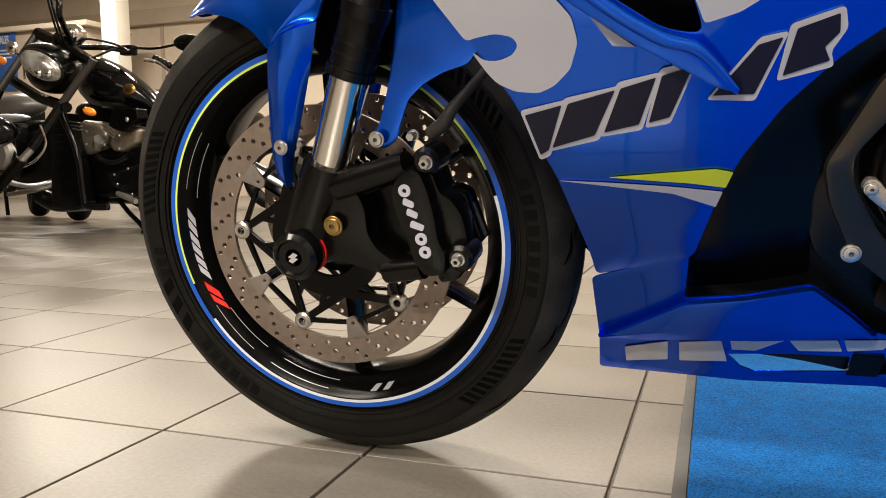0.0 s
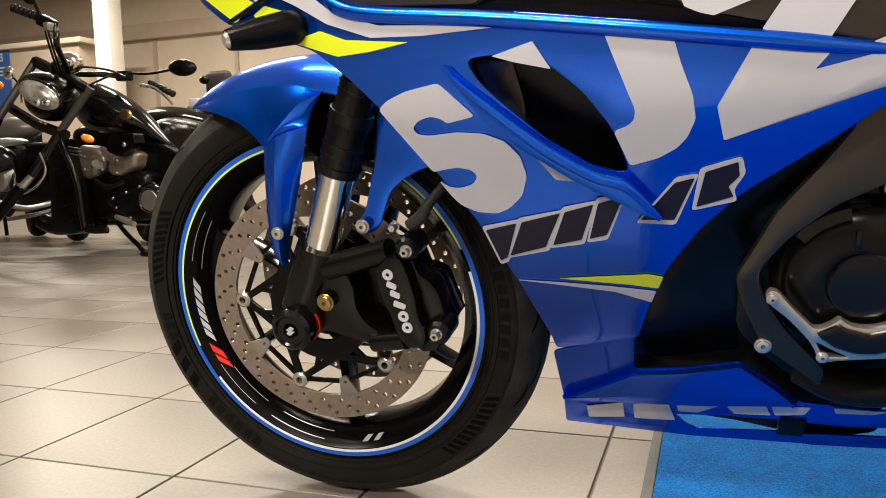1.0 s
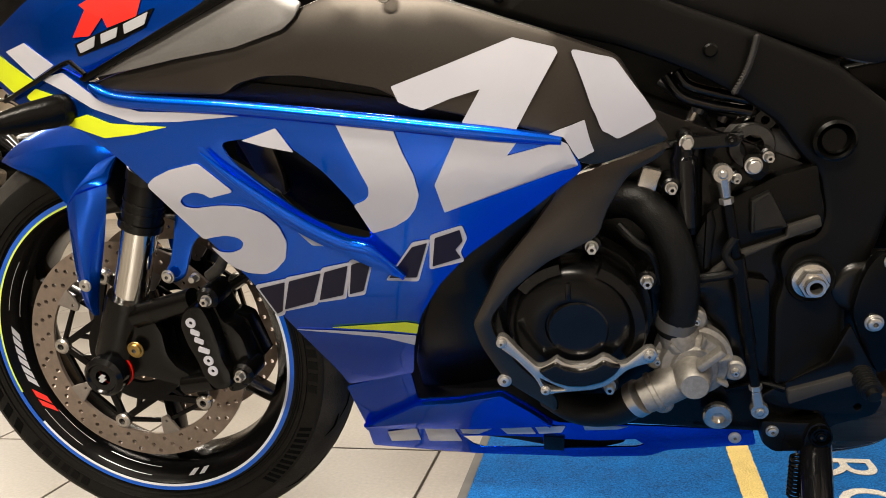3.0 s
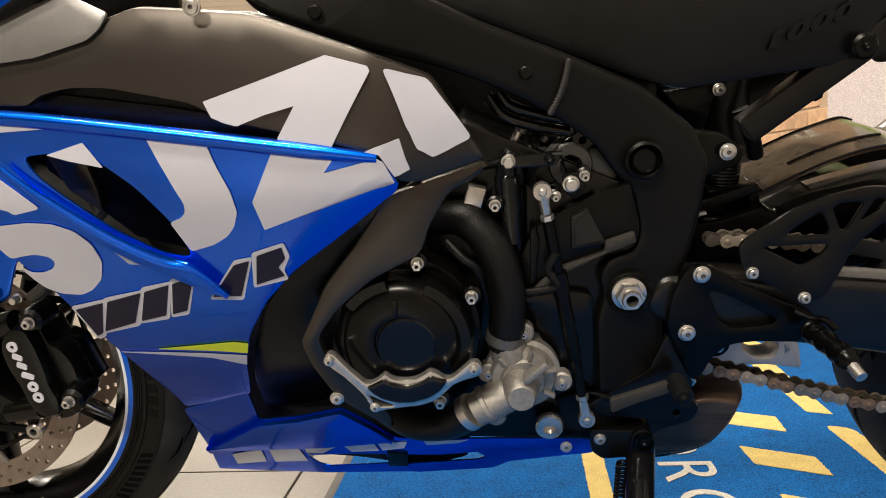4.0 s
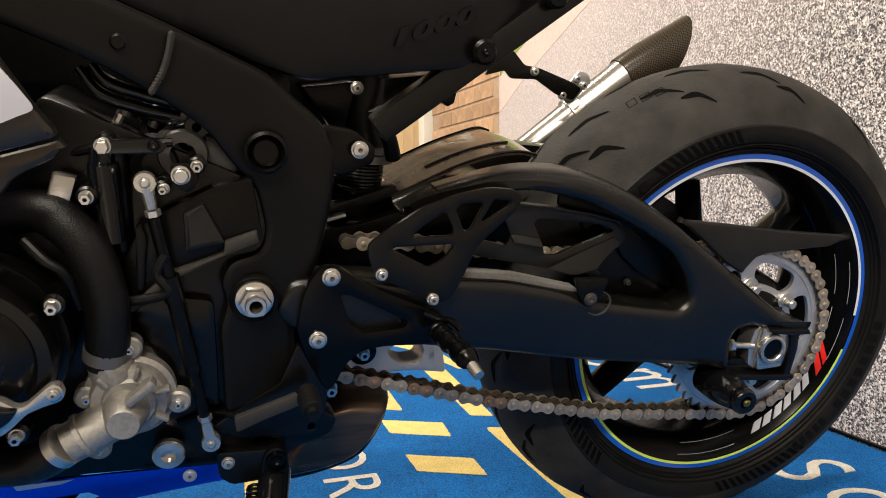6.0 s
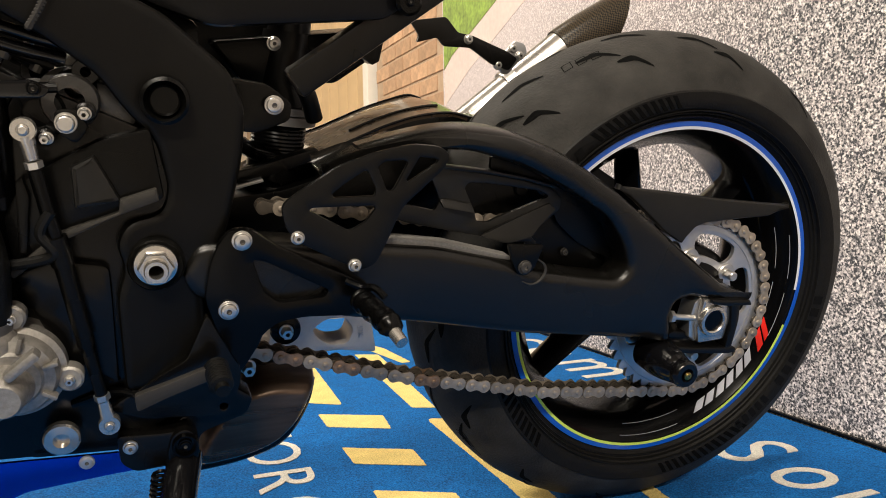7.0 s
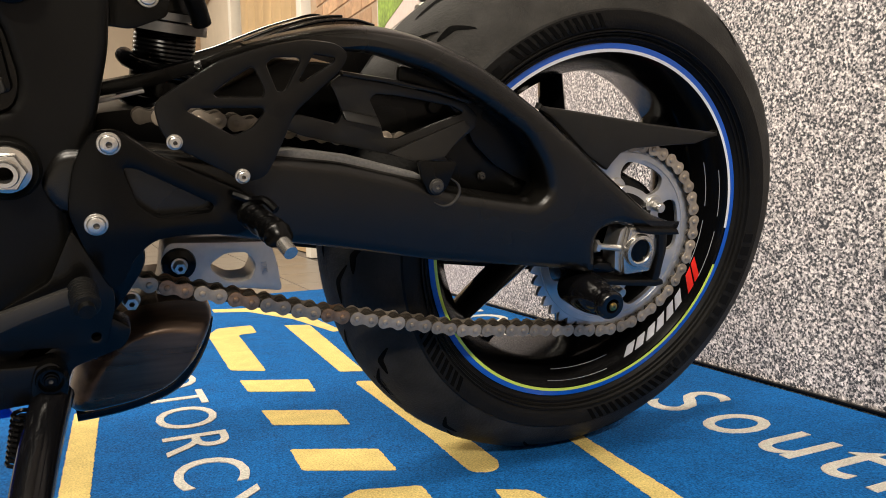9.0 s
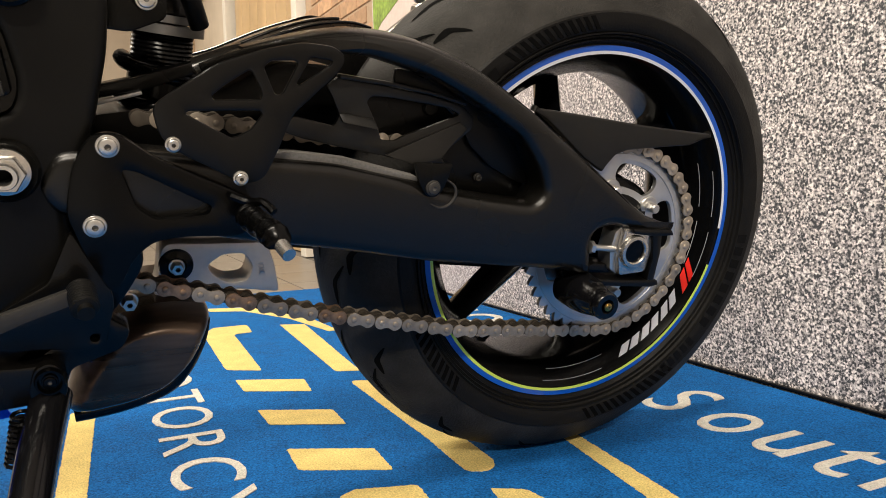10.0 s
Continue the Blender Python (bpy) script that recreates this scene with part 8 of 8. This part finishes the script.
    part("air_cleaner", plate(rounded(flat([(-2.865, 0.732), (-2.692, 0.730), (-2.684, 0.668), (-2.803, 0.594), (-2.904, 0.632)]), 0.012), -0.045, 0.09, lip=0.012, segments=3), BLACK_PLASTIC, t, "black five-sided air cleaner")
    part("air_badge", ball(V((-2.757, 2.648, 0.665)), 0.013, 0.008, 0.016), ALU, t, "small silver badge")
    part("crankcase", box(0.62, 0.24, 0.30, V((-2.99, 2.86, 0.36)), 0.06, segments=4), BLACK_PAINT, t, "black crankcase")
    primary = part("primary_cover", plate(rounded(flat([(-2.924, 0.346), (-2.80, 0.385), (-2.693, 0.412), (-2.60, 0.452), (-2.49, 0.40), (-2.475, 0.30), (-2.54, 0.235), (-2.713, 0.216), (-2.887, 0.285)]), 0.03, 5), -0.06, 0.12, lip=0.02, segments=4), BLACK_GLOSS, t, "gloss black primary cover")
    for x, z in ((-2.86, 0.352), (-2.76, 0.385), (-2.66, 0.418), (-2.84, 0.296), (-2.74, 0.238)):
        part("cover_bolt", ball(V((x, 2.638, z)), 0.009, 0.006, 0.009), CHROME, primary, "bright cover bolt")
    d = V((-2.556, 2.615, 0.338))
    part("clutch_cover", disc_y(0.064, 0.03, -0.030, d, 36, 0.008), ALU, t, "round silver engine cover")
    part("cover_rim", lathe([(0.066, -0.024), (0.073, -0.028), (0.082, -0.022), (0.091, 0.0), (0.091, 0.03), (0.062, 0.03)], 36, at=d), BLACK_GLOSS, t, "black rim round the engine cover")
    part("rim_ring", lathe([(0.0655, -0.026), (0.0655, -0.030), (0.070, -0.030), (0.070, -0.026)], 36, at=d), CHROME, t, "thin chrome ring")
    part("downtube", tube([V(p) for p in ((-3.19, 2.6, 0.74), (-3.167, 2.6, 0.665), (-3.114, 2.6, 0.56), (-3.073, 2.6, 0.422), (-3.055, 2.6, 0.226), (-3.03, 2.6, 0.17), (-2.90, 2.62, 0.165))], 0.021, 14), BLACK_GLOSS, t, "black frame tube")
    radiator = part("radiator", plate(rounded(flat([(-3.32, 0.70), (-3.18, 0.72), (-3.15, 0.55), (-3.12, 0.40), (-3.075, 0.18), (-3.15, 0.14), (-3.34, 0.15)]), 0.02), -0.07, 0.09, lip=0.012, segments=3), INNER_BLACK, t, "black radiator between the frame tubes")
    for k in range(11):
        part("radiator_fin", box(0.13, 0.006, 0.006, V((-3.235 + 0.006 * k, 2.628, 0.63 - 0.04 * k)), 0.001, segments=1), BLACK_PLASTIC, radiator)
    part("engine_mass", box(0.80, 0.30, 0.66, V((-3.08, 3.10, 0.49)), 0.10, segments=4), BLACK_PLASTIC, t, "black lower engine and frame")
    part("side_cover", plate(rounded(flat([(-2.80, 0.70), (-2.62, 0.66), (-2.50, 0.60), (-2.47, 0.46), (-2.60, 0.42), (-2.80, 0.46)]), 0.03, 4), 0.12, 0.10, lip=0.03, segments=3), BLACK_PLASTIC, t, "black side cover")
    part("exhaust_box", tube([V((-3.506, 2.7, 0.232)), V((-3.40, 2.75, 0.182)), V((-3.10, 2.8, 0.19))], [0.05, 0.06, 0.05], 14), BLACK_PAINT, t, "black exhaust box")
    part("visor", ball(V((-3.005, 2.365, 0.972)), 0.172, 0.150, 0.092, yaw @ Matrix.Rotation(radians(-12), 4, "X")), BLACK_PLASTIC, shell, "black headlamp visor")
    part("front_mudguard", ball(V((-3.319, 2.15, 0.587)), 0.26, 0.12, 0.10), BLACK_GLOSS, t, "black front mudguard")
    part("brake_line", tube([V((-2.98, 2.25, 0.62)), V((-2.95, 2.25, 0.52)), V((-3.02, 2.25, 0.44)), V((-3.12, 2.25, 0.40))], 0.007, 8), CHROME, t, "thin bright brake line")
    part("exhaust", tube([V((-3.646, 2.6, 0.235)), V((-3.44, 2.6, 0.26)), V((-3.322, 2.7, 0.284)), V((-3.22, 2.7, 0.22))], 0.013, 14), TRIM_SILVER, t, "grey steel exhaust pipe")
    turn = Matrix.Rotation(radians(-38), 4, "Z")
    part("front_tyre", ring(V((-3.402, 2.1, 0.391)), 0.27, 0.055, turn), RUBBER, t, "black front tyre")
    back_wheel = V((-3.316, 3.5, 0.31))
    part("rear_tyre", ring(back_wheel, 0.25, 0.06, turn), RUBBER, t, "black rear tyre")
    part("seat", ball(V((-2.85, 3.3, 0.79)), 0.20, 0.14, 0.07, Matrix.Rotation(radians(8), 4, "Y")), SEAT_VINYL, t, "black seat")
    part("rear_mudguard", ball(V((-2.86, 3.25, 0.60)), 0.24, 0.10, 0.13), BLACK_PLASTIC, t, "black rear mudguard")
    stand = part("side_stand", tube([V((-2.93, 2.75, 0.19)), V((-2.84, 2.72, 0.125)), V((-2.75, 2.70, 0.065)), V((-2.70, 2.69, 0.022))], 0.014, 12), BLACK_PLASTIC, t, "black side stand")
    part("stand_foot", tube([V((-2.72, 2.69, 0.016)), V((-2.66, 2.68, 0.016)), V((-2.645, 2.675, 0.045))], 0.013, 12), BLACK_PLASTIC, stand)
    part("footpeg", tube([V((-2.828, 2.62, 0.244)), V((-2.75, 2.61, 0.222)), V((-2.68, 2.60, 0.199))], [0.014, 0.020, 0.016], 12), STEEL, t, "bright footpeg")


def build_touring():
    t = thing("touring_motorcycle", "black touring motorcycle with padded backrest", "motorcycle", (-2.6, 5.2, 0))
    base = Vector((-2.6, 5.2, 0))

    def V(p):
        return Vector(p) - base
    part("fuel_tank", ball(V((-4.1, 4.9, 0.975)), 0.42, 0.24, 0.13, Matrix.Rotation(radians(8), 4, "Y")), BLACK_GLOSS, t, "gloss black fuel tank")
    part("seat", ball(V((-3.963, 5.2, 1.037)), 0.40, 0.2, 0.10), SEAT_VINYL, t, "black seat")
    part("backrest", box(0.27, 0.10, 0.27, V((-3.93, 5.3, 1.325)), 0.06, segments=4), DUSTY_BLACK, t, "black padded backrest")
    part("backrest_knob", ball(V((-4.022, 5.2, 1.372)), 0.05, 0.04, 0.04), BLACK_PLASTIC, t)
    part("tail_light", box(0.09, 0.05, 0.09, V((-3.996, 5.0, 1.14)), 0.01), WHITE_DECAL, t, "pale tail lamp")
    part("bar", tube([V((-4.061, 5.0, 1.108)), V((-4.003, 5.0, 1.053)), V((-3.95, 5.1, 1.083))], 0.02, 8), CHROME, t)
    part("body", box(1.1, 0.36, 0.42, V((-4.083, 5.2, 0.696)), 0.09, segments=3), BLACK_GLOSS, t, "black lower body")
    for dx in (-0.75, 0.7):
        p = V((-4.083, 5.2, 0.696))
        part("tyre", ring(Vector((p.x + dx, p.y, 0.32)), 0.26, 0.06, Matrix()), RUBBER, t, "black tyre")


def build_roadster():
    """A third machine, half hidden beyond the first."""
    t = thing("roadster_motorcycle", "black and silver motorcycle with round chrome mirror", "motorcycle", (-4.2, 3.6, 0))
    base = Vector((-4.2, 3.6, 0))

    def V(p):
        return Vector(p) - base
    part("mirror", ball(V((-4.317, 3.3, 1.252)), 0.05, 0.03, 0.05), CHROME, t, "round chrome mirror")
    part("mirror_stem", tube([V((-4.287, 3.3, 1.227)), V((-4.34, 3.4, 1.171)), V((-4.439, 3.5, 1.065))], 0.008, 8), CHROME, t)
    part("indicator", ball(V((-4.427, 3.3, 1.171)), 0.04, 0.03, 0.03), AMBER, t, "amber indicator")
    part("fuel_tank", ball(V((-4.601, 3.6, 0.878)), 0.22, 0.14, 0.09), TRIM_SILVER, t, "silver grey fuel tank")
    part("engine", box(0.42, 0.3, 0.4, V((-4.848, 3.7, 0.553)), 0.07, segments=3), BLACK_PAINT, t, "black engine")
    part("engine_mass", box(0.5, 0.3, 0.7, V((-5.038, 3.9, 0.629)), 0.1, segments=3), BLACK_PAINT, t)
    part("engine_cover", disc_y(0.11, 0.05, -0.05, V((-4.595, 3.4, 0.501)), 28, 0.02), ALU_CAST, t, "silver engine cover")
    part("lower_body", box(0.95, 0.34, 0.56, V((-4.50, 3.85, 0.50)), 0.12, segments=4), INNER_BLACK, t, "black lower engine and frame")
    part("front_tyre", ring(V((-4.05, 3.55, 0.32)), 0.255, 0.06, Matrix.Rotation(radians(-38), 4, "Z")), RUBBER, t, "black front tyre")
    part("rear_tyre", ring(V((-4.86, 3.95, 0.32)), 0.255, 0.06, Matrix.Rotation(radians(-38), 4, "Z")), RUBBER, t, "black rear tyre")
    part("header_pipe", tube([V((-4.60, 3.5, 0.62)), V((-4.50, 3.42, 0.50)), V((-4.47, 3.4, 0.32)), V((-4.56, 3.4, 0.22))], 0.028, 12), BLACK_GLOSS, t, "black header pipe")
    part("mudguard", ball(V((-4.313, 3.2, 0.752)), 0.22, 0.09, 0.03), GUNMETAL, t, "grey mudguard")
    for dx in (-0.12, 0.12):
        foot = V((-5.059, 3.9, 0.397))
        part("centre_stand", tube([(foot.x + dx, foot.y, 0.35), (foot.x + dx * 1.3, foot.y + 0.05, 0.012)], 0.016, 10, n=1, smooth=False), BLACK_PLASTIC, t, "black centre stand")
    part("exhaust", tube([V((-4.407, 3.2, 0.322)), V((-4.366, 3.4, 0.268)), V((-4.329, 3.6, 0.297))], 0.02, 12), GUNMETAL, t, "chrome exhaust")


build_cruiser()
build_touring()
build_roadster()


# ---- pieces of the floor and the wall ----
def build_tiles():
    size, joint = 0.316, 0.005
    floor = bpy.data.objects["floor"]
    me = None
    far = bmesh.new()
    x0, y0 = 0.327, -0.075
    placed = 0
    for i in range(-43, 6):
        for j in range(-24, 27):
            cx, cy = x0 + (i + 0.5) * size, y0 + (j + 0.5) * (size + 0.028)
            if not (LEFT_X < cx < WALL_X and NEAR_Y < cy < BACK_Y):
                continue
            near = -2.6 < cx < 0.75 and -0.6 < cy < 3.0 or 0.75 < cx < WALL_X and 1.6 < cy < 3.4
            if near and placed < 300:
                if me is None:
                    ob = link("tile", box(size - joint, size + 0.028 - joint, 0.008, (0, 0, -0.004), 0.0007, segments=1), TILE, floor)
                    me = ob.data
                else:
                    ob = new("tile", me)
                    ob.parent = floor
                ob.location = (cx, cy, 0)
                placed += 1
            else:
                far_tile(far, cx, cy, size - joint, size + 0.028 - joint)
    tagged(part("tiles", far, TILE, floor, "beige square ceramic floor tiles", smooth=False), kind="stuff")


def far_tile(bm, cx, cy, sx, sy):
    lo = [bm.verts.new((cx + a * sx / 2, cy + b * sy / 2, -0.008)) for a, b in ((-1, -1), (1, -1), (1, 1), (-1, 1))]
    hi = [bm.verts.new((cx + a * sx / 2, cy + b * sy / 2, 0)) for a, b in ((-1, -1), (1, -1), (1, 1), (-1, 1))]
    bm.faces.new(hi)
    for k in range(4):
        bm.faces.new((lo[k], lo[(k + 1) % 4], hi[(k + 1) % 4], hi[k]))


def build_bricks():
    wall = bpy.data.objects["wall_east"]
    me = None
    for row in range(28):
        for k in range(-1, 6):
            y = 1.94 + 0.225 * (k + 0.5 * (row % 2)) + 0.1075
            if not 1.94 < y < 2.93:
                continue
            z = 0.05 + 0.075 * row + 0.0325
            if me is None:
                ob = link("brick", box(0.024, 0.215, 0.065, (0, 0, 0), 0.003, segments=1), BRICK, wall)
                me = ob.data
            else:
                ob = new("brick", me)
                ob.parent = wall
            ob.location = (WALL_X + 0.022, y, z)


build_tiles()
build_bricks()
